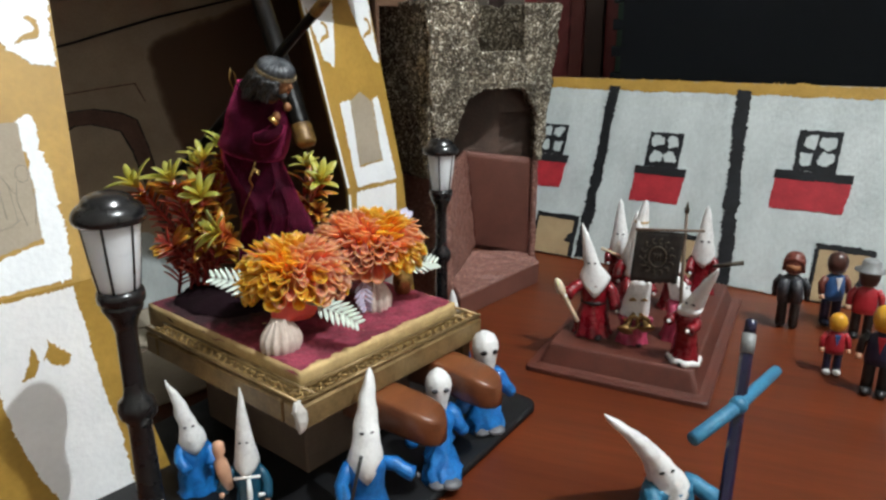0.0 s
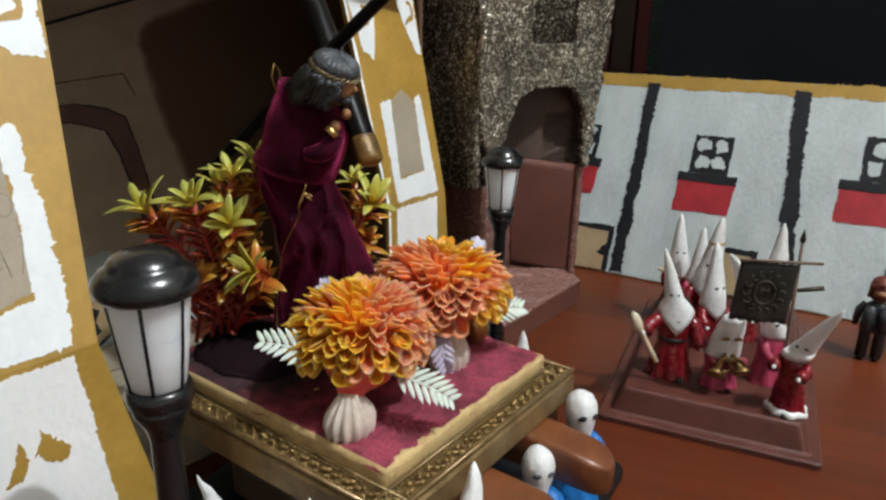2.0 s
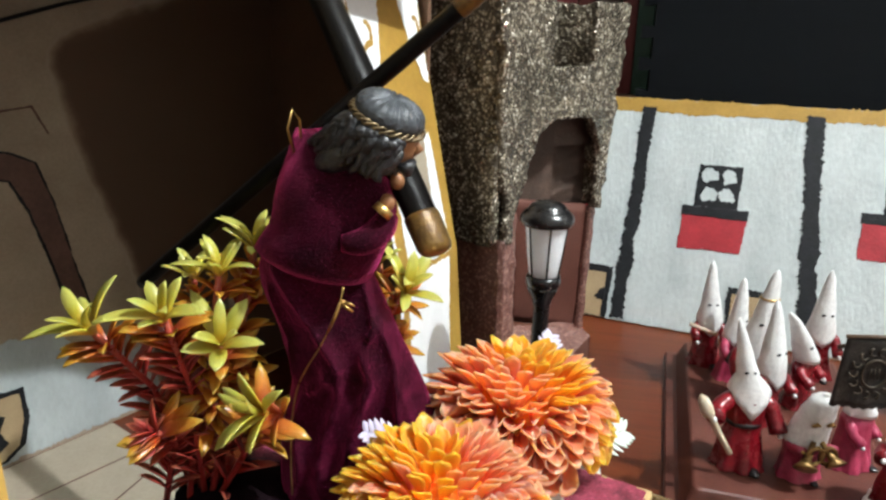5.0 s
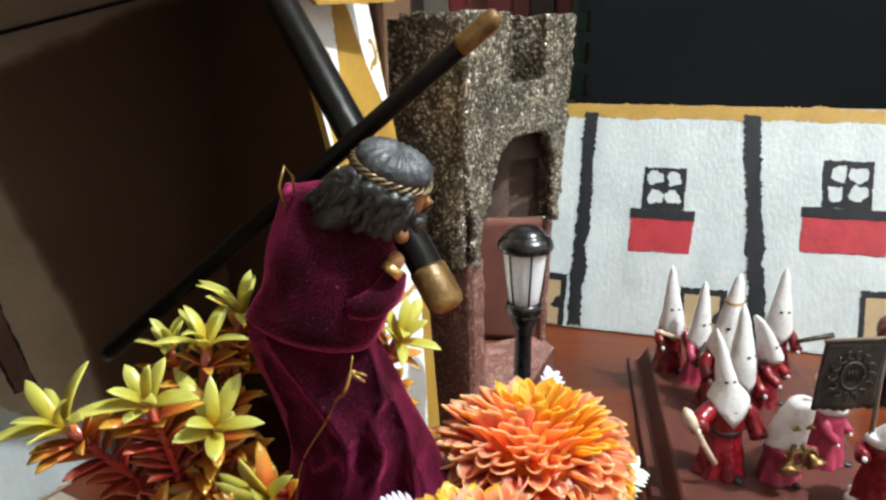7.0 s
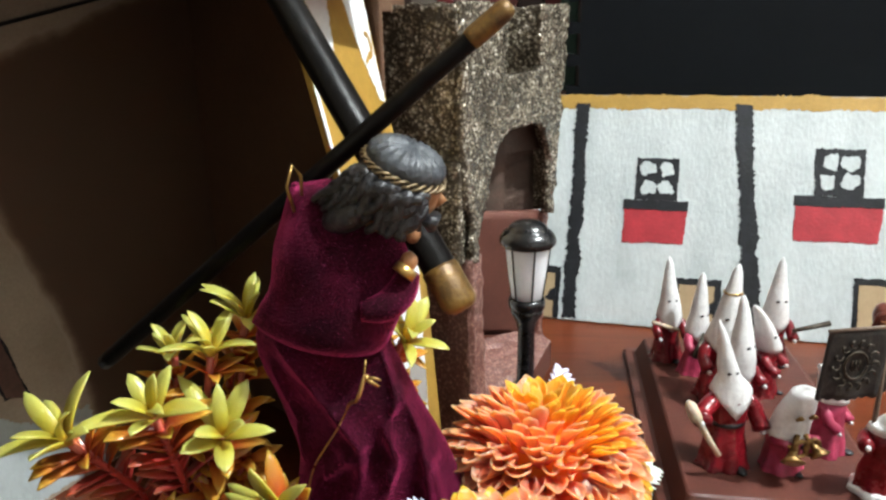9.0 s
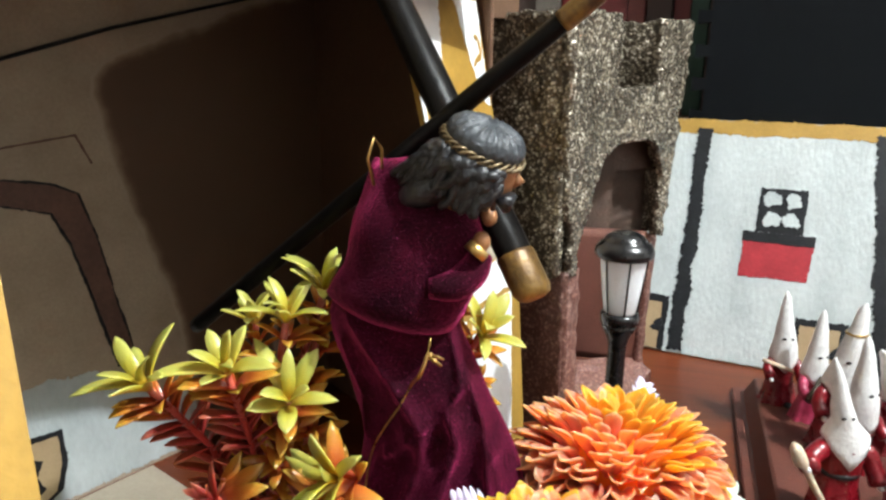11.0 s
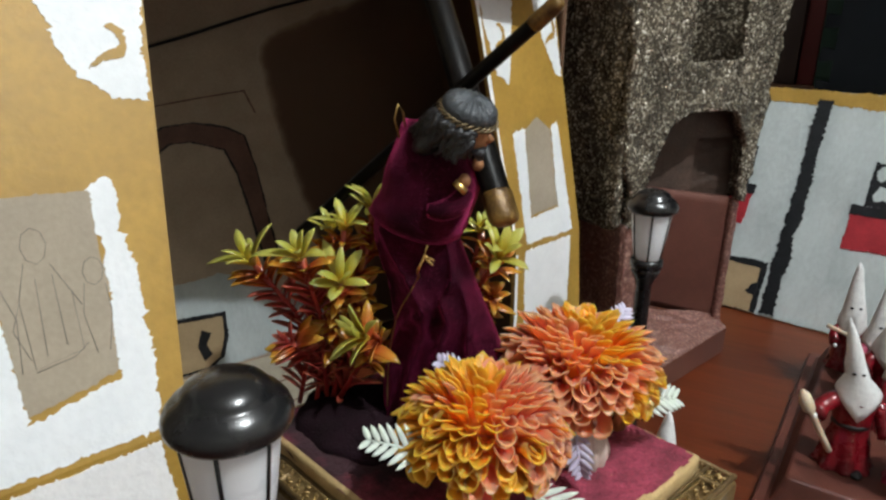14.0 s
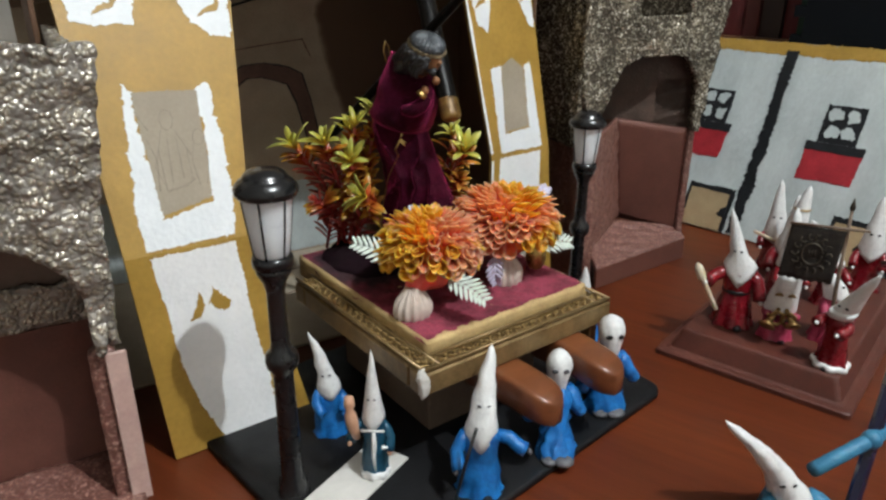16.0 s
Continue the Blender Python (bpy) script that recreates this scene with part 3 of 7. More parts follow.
def house_window(s0, s1, z0, z1, seed, wide=0.013):
    """A black painted sash with four white panes over a red balcony cloth."""
    w = paint("window", rect(s0, s1, z0 * K, z1 * K), M_BLACKP, house, seed, 0.0012, 0.0013, "black painted window")
    cx, cz, rw, rh = (s0 + s1) / 2, (z0 + z1) / 2 * K + 0.001, (s1 - s0) * 0.165, (z1 - z0) * K * 0.155
    for i, sx in enumerate((-1, 1)):
        for j, sz in enumerate((-1, 1)):
            x, z = cx + sx * (s1 - s0) * 0.215, cz + sz * (z1 - z0) * K * 0.205
            blob = [(x + rw * math.copysign(abs(math.cos(a)) ** 0.6, math.cos(a)) * (1 + 0.22 * math.sin(2 * a + seed + 2 * i + j)) + 0.0012 * math.sin(seed + 5 * i + 3 * j), z + rh * math.copysign(abs(math.sin(a)) ** 0.6, math.sin(a)) * (1 + 0.22 * math.cos(3 * a + seed + i - j)) - 0.0012 * math.sin(seed * 2 + i + 4 * j)) for a in [k * math.pi / 7 + 0.1 for k in range(14)]]
            paint("pane", blob, M_WHITE, w, seed + 3 * i + j, 0.0016, 0.0019)
    c = (s0 + s1) / 2
    hw = (s1 - s0) / 2 + wide
    paint("balcony_rail", rect(c - hw, c + hw, (z0 - 0.009) * K, z0 * K), M_BLACKP, house, seed + 20, 0.001, 0.0016, "black painted rail")
    paint("balcony_cloth", [(c - hw + 0.001, (z0 - 0.040) * K), (c + hw - 0.004, (z0 - 0.039) * K), (c + hw - 0.001, (z0 - 0.008) * K), (c - hw + 0.001, (z0 - 0.008) * K)], M_REDP, house, seed + 30, 0.0014, 0.0012, "red painted balcony cloth")


def house_door(s0, s1, z1, seed):
    d = paint("door", rect(s0, s1, 0.002, z1 * K), M_BLACKP, house, seed, 0.0015, 0.0013, "black outlined door")
    paint("door_panel", rect(s0 + 0.004, s1 - 0.0055, 0.0025, (z1 - 0.006) * K), M_TAN, d, seed + 1, 0.0008, 0.0019)
    paint("latch", [(s1 - 0.014, z1 * 0.40 * K), (s1 - 0.004, z1 * 0.34 * K), (s1 - 0.004, z1 * 0.62 * K), (s1 - 0.009, z1 * 0.56 * K)], M_BLACKP, d, seed + 2, 0.001, 0.0023)


for s_bot, s_top, w, sd in ((-0.302, -0.303, 0.0125, 11), (-0.131, -0.149, 0.0145, 12), (0.035, 0.020, 0.014, 13), (0.19, 0.18, 0.014, 14), (-0.455, -0.456, 0.013, 15)):
    stripe(s_bot, s_top, w, sd)
for s0, s1, z0, z1, sd, wd in ((-0.392, -0.353, 0.120, 0.157, 41, 0.008), (-0.245, -0.205, 0.117, 0.156, 51, 0.011), (-0.083, -0.041, 0.127, 0.169, 61, 0.017), (0.085, 0.127, 0.127, 0.169, 71, 0.016), (0.25, 0.292, 0.127, 0.169, 81, 0.016)):
    house_window(s0, s1, z0, z1, sd, wd)
for s0, s1, z1, sd in ((-0.371, -0.313, 0.050, 91), (-0.202, -0.160, 0.048, 94), (-0.046, 0.009, 0.058, 97), (0.11, 0.16, 0.056, 101)):
    house_door(s0, s1, z1, sd)

# ---- dark mat and bookshelf behind the house ----


HROT = Matrix((HD, HN, Vector((0, 0, 1)))).transposed().to_4x4()
mat_poly = [(-0.312, 0.0)]
z = 0.0
while z < 0.60:
    mat_poly += [(-0.312, z), (-0.312, z + 0.011), (-0.325, z + 0.0095), (-0.325, z + 0.0235), (-0.312, z + 0.022)]
    z += 0.033
mat_poly += [(-0.312, 0.60), (0.62, 0.60), (0.62, 0.0)]
Mesh().use(M_MAT).slab(mat_poly[1:], 0, 0.011).make("foam_mat", None, Matrix.Translation(HN * 0.952 + Vector((0, 0, 0.001))) @ HROT, "dark slate foam puzzle mat standing behind the house", "foam mat")

shelf = empty("bookcase", Matrix.Translation(HN * 0.985 + Vector((0, 0, -0.75))) @ HROT, "dark wooden bookcase standing behind the table", "bookcase")
Mesh().use(M_SHELF).block((-0.35, 0.14, 0.952), (1.3, 0.26, 0.020), 0.002).make("shelf", shelf)
Mesh().use(M_SHELF).block((-0.35, 0.14, 0.45), (1.3, 0.26, 0.020), 0.002).make("shelf", shelf)
Mesh().use(M_SHELF).block((-0.35, 0.28, 0.72), (1.3, 0.015, 1.44), 0.002).make("back_panel", shelf)
for sx in (-1.01, 0.31):
    Mesh().use(M_SHELF).block((sx, 0.145, 0.72), (0.022, 0.27, 1.44), 0.002).make("side_panel", shelf)
BOOK_COLS = [(0.13, 0.008, 0.009), (0.035, 0.016, 0.012), (0.02, 0.014, 0.012), (0.14, 0.12, 0.10), (0.09, 0.008, 0.008), (0.012, 0.05, 0.032), (0.06, 0.035, 0.03), (0.11, 0.02, 0.016), (0.015, 0.02, 0.035)]
BOOK_MATS = [material("book_cover", c, None, 0.5, 40, 0.2, 0.15, 300) for c in BOOK_COLS]
M_PAGES = material("book_pages", (0.5, 0.45, 0.36), (0.42, 0.37, 0.29), 0.8, 60, 0.2, 0.3, 900, stretch=(6, 1, 1))
rnd = random.Random(5)
x, i = -0.99, 0
while x < 0.28:
    w = rnd.uniform(0.012, 0.03)
    h, dp = rnd.uniform(0.19, 0.25), rnd.uniform(0.13, 0.17)
    bk = empty("book", Matrix.Translation(HN * 0.985 + Vector((0, 0, 0.212))) @ HROT @ pose(x + w / 2, 0.012 + rnd.uniform(0, 0.012), 0), "closed book standing upright on the shelf", "book", "books on the shelf")
    mt = BOOK_MATS[rnd.choice((0, 0, 1, 2, 3, 4, 4, 5, 6, 7, 8, 1))]
    cov = Mesh().use(mt)
    cov.block((0, 0.002, h / 2), (w, 0.004, h), 0.0012).block((-w / 2 + 0.001, dp / 2, h / 2), (0.002, dp, h), 0.0006).block((w / 2 - 0.001, dp / 2, h / 2), (0.002, dp, h), 0.0006)
    cov.make("cover", bk)
    Mesh().use(M_PAGES).block((0, dp / 2 + 0.001, h / 2), (w - 0.0045, dp - 0.006, h - 0.006), 0.0003).make("pages", bk)
    x += w + 0.001
    i += 1

# ---- stone towers ----


def crinkle(amp, size, seed):
    def f(p):
        q = Vector((p.x / size, p.y * 13.7 + seed, p.z / size))
        dist = noise.voronoi(q)[0]
        return amp * (1.0 - min(1.0, dist[0] * 1.3)) + amp * 1.2 * noise.noise(q * 0.35 + Vector((seed, 0, 0)))
    return f


def stone_tower(origin, width, depth, height, joint, arch, notch, seed, label, flare=0.004, lump=0.0042, stone=None):
    """Crinkled upper block over a rose-brown base, with an arch through the front and a notch in the top."""
    tw = empty("stone_tower", origin, label, "model tower", "gate towers")
    a0, a1, atop = arch
    stone = stone or M_STONE

    def front_hole(x, z):
        if a0 < x < a1 and z < atop:
            r = (a1 - a0) / 2
            c = (a0 + a1) / 2
            spring = atop - r * 0.75
            if z < spring or ((x - c) / r) ** 2 + ((z - spring) / (r * 0.75)) ** 2 < 1:
                return True
        if notch and notch[0] < x < notch[1] and z > notch[2] and z < notch[3]:
            return True
        ragged_top = height + 0.004 * noise.noise(Vector((x * 60, seed, 0))) + 0.002 * noise.noise(Vector((x * 240, seed, 2)))
        if z > ragged_top:
            return True
        edge = 0.003 * noise.noise(Vector((z * 45, seed, 3)))
        taper = 0.006 * max(0.0, (0.24 - z) / 0.1) if z < 0.24 else 0.0
        return x < edge + taper or x > width - 0.0025 + edge + flare * max(0, (z - joint) / 0.16) - taper * 0.5

    up = Mesh().use(stone)
    rel = crinkle(0.0004 * lump / 0.001, lump, seed)
    wall_grid(up, -0.002, width + flare + 0.003, joint, height + 0.006, 0.0019, 0.007, front_hole, rel, seed)
    up.make("stone_front", tw)

    def side_hole(x, z):
        return z > height + 0.004 * noise.noise(Vector((x * 60, seed + 5, 0)))
    for k, xs in enumerate((0.0, width)):
        sd = Mesh().use(stone)
        wall_grid(sd, 0.006, depth, joint, height + 0.006, 0.0024, 0.005, side_hole, rel, seed + 9 + k)
        turn = pose(xs, depth + 0.002, 0, 0, 0, -90) if k == 0 else pose(xs, 0, 0, 0, 0, 90)
        sd.make("stone_side", tw, turn)
    Mesh().use(stone).slab(rect(0.004, width - 0.004, joint, height - 0.012), depth - 0.006, depth - 0.001).make("stone_back", tw)
    # lower part
    lo = crinkle(0.0012, 0.0034, seed + 3)

    for cx0, cx1 in ((0.004, a0 + 0.011), (a1 - 0.005, width - 0.003)):
        low = Mesh().use(M_TOWERLOW)
        wall_grid(low, cx0, cx1, 0.0, joint + 0.002, 0.003, 0.006, lambda x, z: False, lo, seed + 4)
        low.make("base_column", tw, pose(0, 0.004, 0))
    for k, xs in enumerate((0.004, width - 0.003)):
        sd = Mesh().use(M_TOWERLOW)
        wall_grid(sd, 0.010, depth - 0.008, 0.0, joint + 0.002, 0.0035, 0.004, lambda x, z: False, lo, seed + 6 + k)
        sd.make("base_side", tw, pose(xs, depth, 0, 0, 0, -90) if k == 0 else pose(xs, 0, 0, 0, 0, 90))
    back_at = depth * 0.44
    Mesh().use(M_TOWERIN).slab(rect(0.006, width - 0.006, 0, joint - 0.001), back_at, back_at + 0.003).make("inner_back", tw)
    Mesh().use(M_CARD_TAUPE).slab(rect(0.006, width - 0.006, joint, atop + 0.02), back_at + 0.004, back_at + 0.007).make("inner_back", tw)
    ridge = Mesh().use(stone)
    wall_grid(ridge, 0.008, width - 0.008, joint, joint + 0.032, 0.0026, 0.003, lambda x, z: z > joint + 0.027 + 0.006 * noise.noise(Vector((x * 70, seed, 7))), rel, seed + 12)
    ridge.make("inner_ledge", tw, pose(0, back_at - 0.0005, 0))
    Mesh().use(M_TOWERIN).block((width * 0.11, depth * 0.34, 0.1), (0.003, depth * 0.55, 0.2), 0.0004).make("inner_side", tw)
    Mesh().use(M_TOWERIN).block((width - 0.010, depth * 0.34, 0.1), (0.003, depth * 0.55, 0.2), 0.0004).make("inner_side", tw)
    Mesh().use(M_TOWERIN).block((width / 2, depth * 0.33, atop + 0.022), (width - 0.02, depth * 0.58, 0.003), 0.0004).make("inner_roof", tw)
    fl = Mesh().use(M_TOWERLOW)
    wall_grid(fl, 0.002, width - 0.002, 0.0, depth * 0.44 + 0.020, 0.003, 0.003, lambda x, z: z < 0.006 + 0.004 * noise.noise(Vector((x * 50, seed, 1))), lo, seed + 8)
    fl.make("base_floor", tw, pose(0, -0.020, 0.0042, -90, 0, 0))
    return tw




def quad(name, corners, mat, parent, thick=0.003, label=""):
    """A flat card given by its four corners, seen face first."""
    p = [Vector(c) for c in corners]
    nrm = (p[1] - p[0]).cross(p[3] - p[0]).normalized()
    me = Mesh().use(mat, False)
    me.add(p + [c - nrm * thick for c in p], [(0, 1, 2, 3), (7, 6, 5, 4), (0, 4, 5, 1), (1, 5, 6, 2), (2, 6, 7, 3), (3, 7, 4, 0)])
    return me.make(name, parent, None, label)


def crinkled_sheet(name, corners, mat, parent, relief, thick=0.003, nu=30, nv=34, seed=0.0):
    """A crinkled card between four corners, with a back face and closed rims."""
    p = [Vector(c) for c in corners]
    nrm = (p[1] - p[0]).cross(p[3] - p[0]).normalized()
    front, back = [], []
    for j in range(nv + 1):
        for i in range(nu + 1):
            a, b = i / nu, j / nv
            q = p[0].lerp(p[1], a).lerp(p[3].lerp(p[2], a), b)
            front.append(q + nrm * relief(Vector((q.x + q.y, seed, q.z + q.y * 0.7))))
            back.append(q - nrm * thick)
    n, f = len(front), []
    for j in range(nv):
        for i in range(nu):
            a = j * (nu + 1) + i
            f += [(a, a + 1, a + nu + 2, a + nu + 1), (a + n, a + nu + 1 + n, a + nu + 2 + n, a + 1 + n)]
    for i in range(nu):
        e = nv * (nu + 1) + i
        f += [(i, i + n, i + 1 + n, i + 1), (e, e + 1, e + 1 + n, e + n)]
    for j in range(nv):
        a, b = j * (nu + 1), (j + 1) * (nu + 1)
        f += [(a, b, b + n, a + n), (a + nu, a + nu + n, b + nu + n, b + nu)]
    return Mesh().use(mat).add(front + back, f).make(name, parent)


def gate_tower(origin, label):
    """Crinkled stone front with a wide arch, over a hollow rose-brown base with a raised floor and a smooth inner panel."""
    tw = empty("stone_tower", origin, label, "model tower", "gate towers")
    depth, top, joint, seed = 0.135, 0.300, 0.140, 3.0
    rel, lo = crinkle(0.0017, 0.0042, seed), crinkle(0.0012, 0.0034, seed + 3)

    def hole(x, z):
        left = 0.003 + 0.027 * max(0.0, (z - 0.155) / 0.056)
        crown = 0.2185 - 0.034 * max(0.0, (x - 0.098) / 0.038) ** 2 - 0.010 * max(0.0, (0.055 - x) / 0.03) ** 1.3
        if left < x < 0.136 and z < crown + 0.002 * noise.noise(Vector((x * 90, z * 90, 4))):
            return True
        if 0.047 < x < 0.112 and 0.255 < z:
            return True
        if z > top + 0.004 * noise.noise(Vector((x * 60, seed, 0))) + 0.002 * noise.noise(Vector((x * 240, seed, 2))):
            return True
        w = 0.003 * noise.noise(Vector((z * 45, seed, 3)))
        k = max(0.0, (z - joint) / 0.157)
        return x < w - 0.003 - 0.014 * min(1.0, k * 2.2) or x > 0.143 + w + 0.025 * k
    wall_grid(Mesh().use(M_STONE), -0.022, 0.175, joint, top + 0.006, 0.0019, 0.007, hole, rel, seed).make("stone_front", tw)
    for k, (x0, y0, x1, y1) in enumerate(((-0.016, 0.004, -0.004, depth), (0.152, 0.008, 0.140, depth))):
        ln, ang = math.hypot(x1 - x0, y1 - y0), math.degrees(math.atan2(y1 - y0, x1 - x0))
        sd = wall_grid(Mesh().use(M_STONE), 0.0, ln, joint, top + 0.006, 0.0024, 0.005, lambda x, z: z > top + 0.004 * noise.noise(Vector((x * 60, seed + 5, 0))), rel, seed + 9 + k)
        sd.make("stone_side", tw, pose(x1, y1, 0, 0, 0, ang + 180) if k == 0 else pose(x0, y0, 0, 0, 0, ang))
    Mesh().use(M_STONE).slab(rect(0.002, 0.138, joint, top - 0.012), depth - 0.006, depth - 0.001).make("stone_back", tw)
    quad("inner_back", [(0.002, 0.060, 0.145), (0.062, 0.052, 0.150), (0.062, 0.052, 0.236), (0.002, 0.060, 0.236)], M_TOWERDARK, tw)
    quad("inner_wall", [(0.060, 0.052, 0.152), (0.104, 0.026, 0.148), (0.104, 0.026, 0.232), (0.060, 0.052, 0.232)], M_TOWERDARK, tw)
    quad("inner_wall", [(0.104, 0.026, 0.192), (0.142, 0.010, 0.192), (0.142, 0.010, 0.232), (0.104, 0.026, 0.232)], M_TOWERDARK, tw)
    crinkled_sheet("inner_recess", [(0.100, 0.044, 0.140), (0.148, 0.018, 0.138), (0.148, 0.018, 0.196), (0.100, 0.044, 0.196)], M_TOWERDARK, tw, rel, 0.003, 20, 24, seed + 12)
    quad("inner_roof", [(0.0, 0.004, 0.236), (0.145, 0.004, 0.236), (0.145, 0.08, 0.240), (0.0, 0.08, 0.240)], M_TOWERDARK, tw)
    # hollow base
    crinkled_sheet("base_column", [(-0.006, -0.002, 0.0), (0.011, -0.002, 0.0), (0.010, 0.002, joint + 0.003), (-0.005, 0.002, joint + 0.003)], M_TOWERLOW, tw, lo, 0.005, 8, 50, seed + 4)
    crinkled_sheet("base_side", [(0.004, depth - 0.004, 0.0), (-0.0065, 0.0, 0.0), (-0.0055, 0.004, joint + 0.003), (0.004, depth - 0.004, joint + 0.003)], M_TOWERLOW, tw, lo, 0.004, 44, 46, seed + 6)
    crinkled_sheet("base_inner_side", [(0.0105, 0.004, 0.020), (0.094, 0.050, 0.044), (0.061, 0.032, 0.156), (0.0095, 0.006, joint + 0.004)], M_TOWERLOW, tw, lo, 0.003, 34, 44, seed + 7)
    crinkled_sheet("inner_panel", [(0.093, 0.050, 0.040), (0.146, 0.0135, 0.026), (0.1375, 0.0085, joint + 0.001), (0.060, 0.034, 0.155)], M_TOWERIN, tw, lambda p: 0.0004 * noise.noise(p * 25), 0.003, 14, 16, seed + 5)
    crinkled_sheet("cut_edge", [(0.1445, 0.0105, 0.006), (0.1505, 0.0095, 0.004), (0.1425, 0.0035, joint), (0.1365, 0.0055, joint)], M_TOWERLOW, tw, lo, 0.006, 5, 50, seed + 8)
    crinkled_sheet("base_floor", [(0.006, -0.016, 0.021), (0.144, -0.002, 0.024), (0.150, 0.016, 0.031), (0.040, 0.060, 0.046)], M_TOWERLOW, tw, lo, 0.004, 46, 30, seed + 9)
    quad("floor_front", [(0.0065, -0.0165, 0.0005), (0.1435, -0.0025, 0.0005), (0.1435, -0.0015, 0.0225), (0.0065, -0.0155, 0.0195)], M_TOWERIN, tw, 0.003, "smooth red-brown card")
    quad("floor_end", [(0.1435, -0.0025, 0.0005), (0.1505, 0.016, 0.0005), (0.1505, 0.016, 0.030), (0.1435, -0.0025, 0.0225)], M_TOWERIN, tw, 0.003, "smooth red-brown card")
    return tw


gate_tower(plaza(0.503, 0.456), "crinkled silver-brown stone gate tower on a rose-brown base")
left = stone_tower(plaza(-0.085, 0.350), 0.163, 0.12, 0.262, 0.100, (0.012, 0.151, 0.176), None, 21.0, "crinkled silver-brown stone tower with pink base beside the church", 0.0145, 0.0068, M_STONE_FOIL)
Mesh().use(M_PALEEDGE).block((0.1595, 0.001, 0.05), (0.011, 0.003, 0.1), 0.0005).make("cut_edge", left, None, "pale pink cut edge")

# ---- church front ----
church = empty("church_front", plaza(0.0, 0.0), "yellow and white painted cardboard church front with an open doorway", "model church")


def pillar(name, quad_low, quad_up, label):
    """Two folded cardboard panels, given by their corners: foot left, foot right, fold right, fold left, then top right, top left."""
    out = []
    for nm, q in (("lower_panel", quad_low), ("upper_panel", quad_up)):
        p = [Vector(c) for c in q]
        nrm = (p[1] - p[0]).cross(p[3] - p[0]).normalized()
        me = Mesh().use(M_OCHRE, False)
        b = [c - nrm * 0.003 for c in p]
        k = 6
        me.add(p + b, [(0, 1, 2, 3), (7, 6, 5, 4), (0, 4, 5, 1), (1, 5, 6, 2), (2, 6, 7, 3), (3, 7, 4, 0)])
        out.append((me.make(nm, church, None, label), p, nrm))
    return out


def on_panel(panel, name, poly, mat, seed, jag=0.0014, depth=0.00028, lift=0.0, parent=None, label=""):
    """A brushed patch on a panel; poly in the panel's own 0..1 width and height."""
    ob, p, nrm = panel
    pts = []
    w = (p[1] - p[0]).length
    h = (p[3] - p[0]).length
    real = ragged([(a * w, b * h) for a, b in poly], jag * 0.7, seed)
    for x, y in real:
        a, b = x / w, y / h
        lowp = p[0].lerp(p[1], a)
        upp = p[3].lerp(p[2], a)
        pts.append(lowp.lerp(upp, b) + nrm * lift)
    n = len(pts)
    me = Mesh().use(mat, False)
    me.add([q + nrm * depth for q in pts] + pts, [tuple(range(n)), tuple(reversed(range(n, 2 * n)))] + [(i, i + n, (i + 1) % n + n, (i + 1) % n) for i in range(n)])
    return me.make(name, parent or ob, None, label)




def corner(u, z, v0, u0, slope, lean, z0=0.0):
    return (u, v0 + slope * (u - u0) + lean * (z - z0), z)


def folded(foot, fold, top, v_foot, v_fold, v_top, slope):
    """Corners of a folded pillar from the left and right u of its foot, fold and top."""
    a = [corner(foot[0], 0.001, v_foot, foot[0], slope, 0), corner(foot[1], 0.001, v_foot, foot[0], slope, 0)]
    f = [corner(fold[0], 0.142, v_fold, fold[0], slope, 0), corner(fold[1], 0.142, v_fold, fold[0], slope, 0)]
    k = (v_fold - v_foot - slope * (fold[0] - foot[0])) / 0.141
    f = [corner(fold[0], 0.142, v_foot, foot[0], slope, k, 0.001), corner(fold[1], 0.142, v_foot, foot[0], slope, k, 0.001)]
    k2 = (v_top - f[0][1] - slope * (top[0] - fold[0])) / 0.163
    t = [corner(top[0], 0.305, f[0][1], fold[0], slope, k2, 0.142), corner(top[1], 0.305, f[0][1], fold[0], slope, k2, 0.142)]
    return [a[0], a[1], f[1], f[0]], [f[0], f[1], t[1], t[0]]


LP = pillar("left", [(0.0985, 0.37555, 0.001), (0.193, 0.3850, 0.001), (0.1655, 0.39385, 0.1375), (0.0895, 0.38625, 0.1375)],
            [(0.0895, 0.38625, 0.1375), (0.1655, 0.39385, 0.1375), (0.186, 0.4638, 0.305), (0.078, 0.4530, 0.305)], "ochre painted cardboard")
RP = pillar("right", *folded((0.392, 0.476), (0.396, 0.467), (0.374, 0.452), 0.455, 0.463, 0.488, 0.16), "ochre painted cardboard")
lo, up = LP
on_panel(lo, "white_patch", [(0.36, 0.02), (0.75, 0.02), (0.79, 0.30), (0.80, 0.60), (0.84, 0.88), (0.86, 0.985), (0.18, 0.985), (0.20, 0.69), (0.20, 0.45), (0.27, 0.20)], M_WHITE2, 201, 0.002, label="thick white paint")
on_panel(lo, "ochre_daub", [(0.50, 0.72), (0.57, 0.80), (0.60, 0.77), (0.67, 0.71), (0.64, 0.67), (0.56, 0.69)], M_OCHRE, 202, 0.0026, 0.0003, 0.0003)
on_panel(lo, "ochre_daub", [(0.34, 0.66), (0.41, 0.72), (0.46, 0.79), (0.48, 0.72), (0.42, 0.66)], M_OCHRE, 203, 0.0022, 0.0003, 0.0003)
on_panel(lo, "ochre_daub", [(0.80, 0.32), (0.84, 0.40), (0.87, 0.36), (0.84, 0.30)], M_OCHRE, 204, 0.0012, 0.0003, 0.0003)
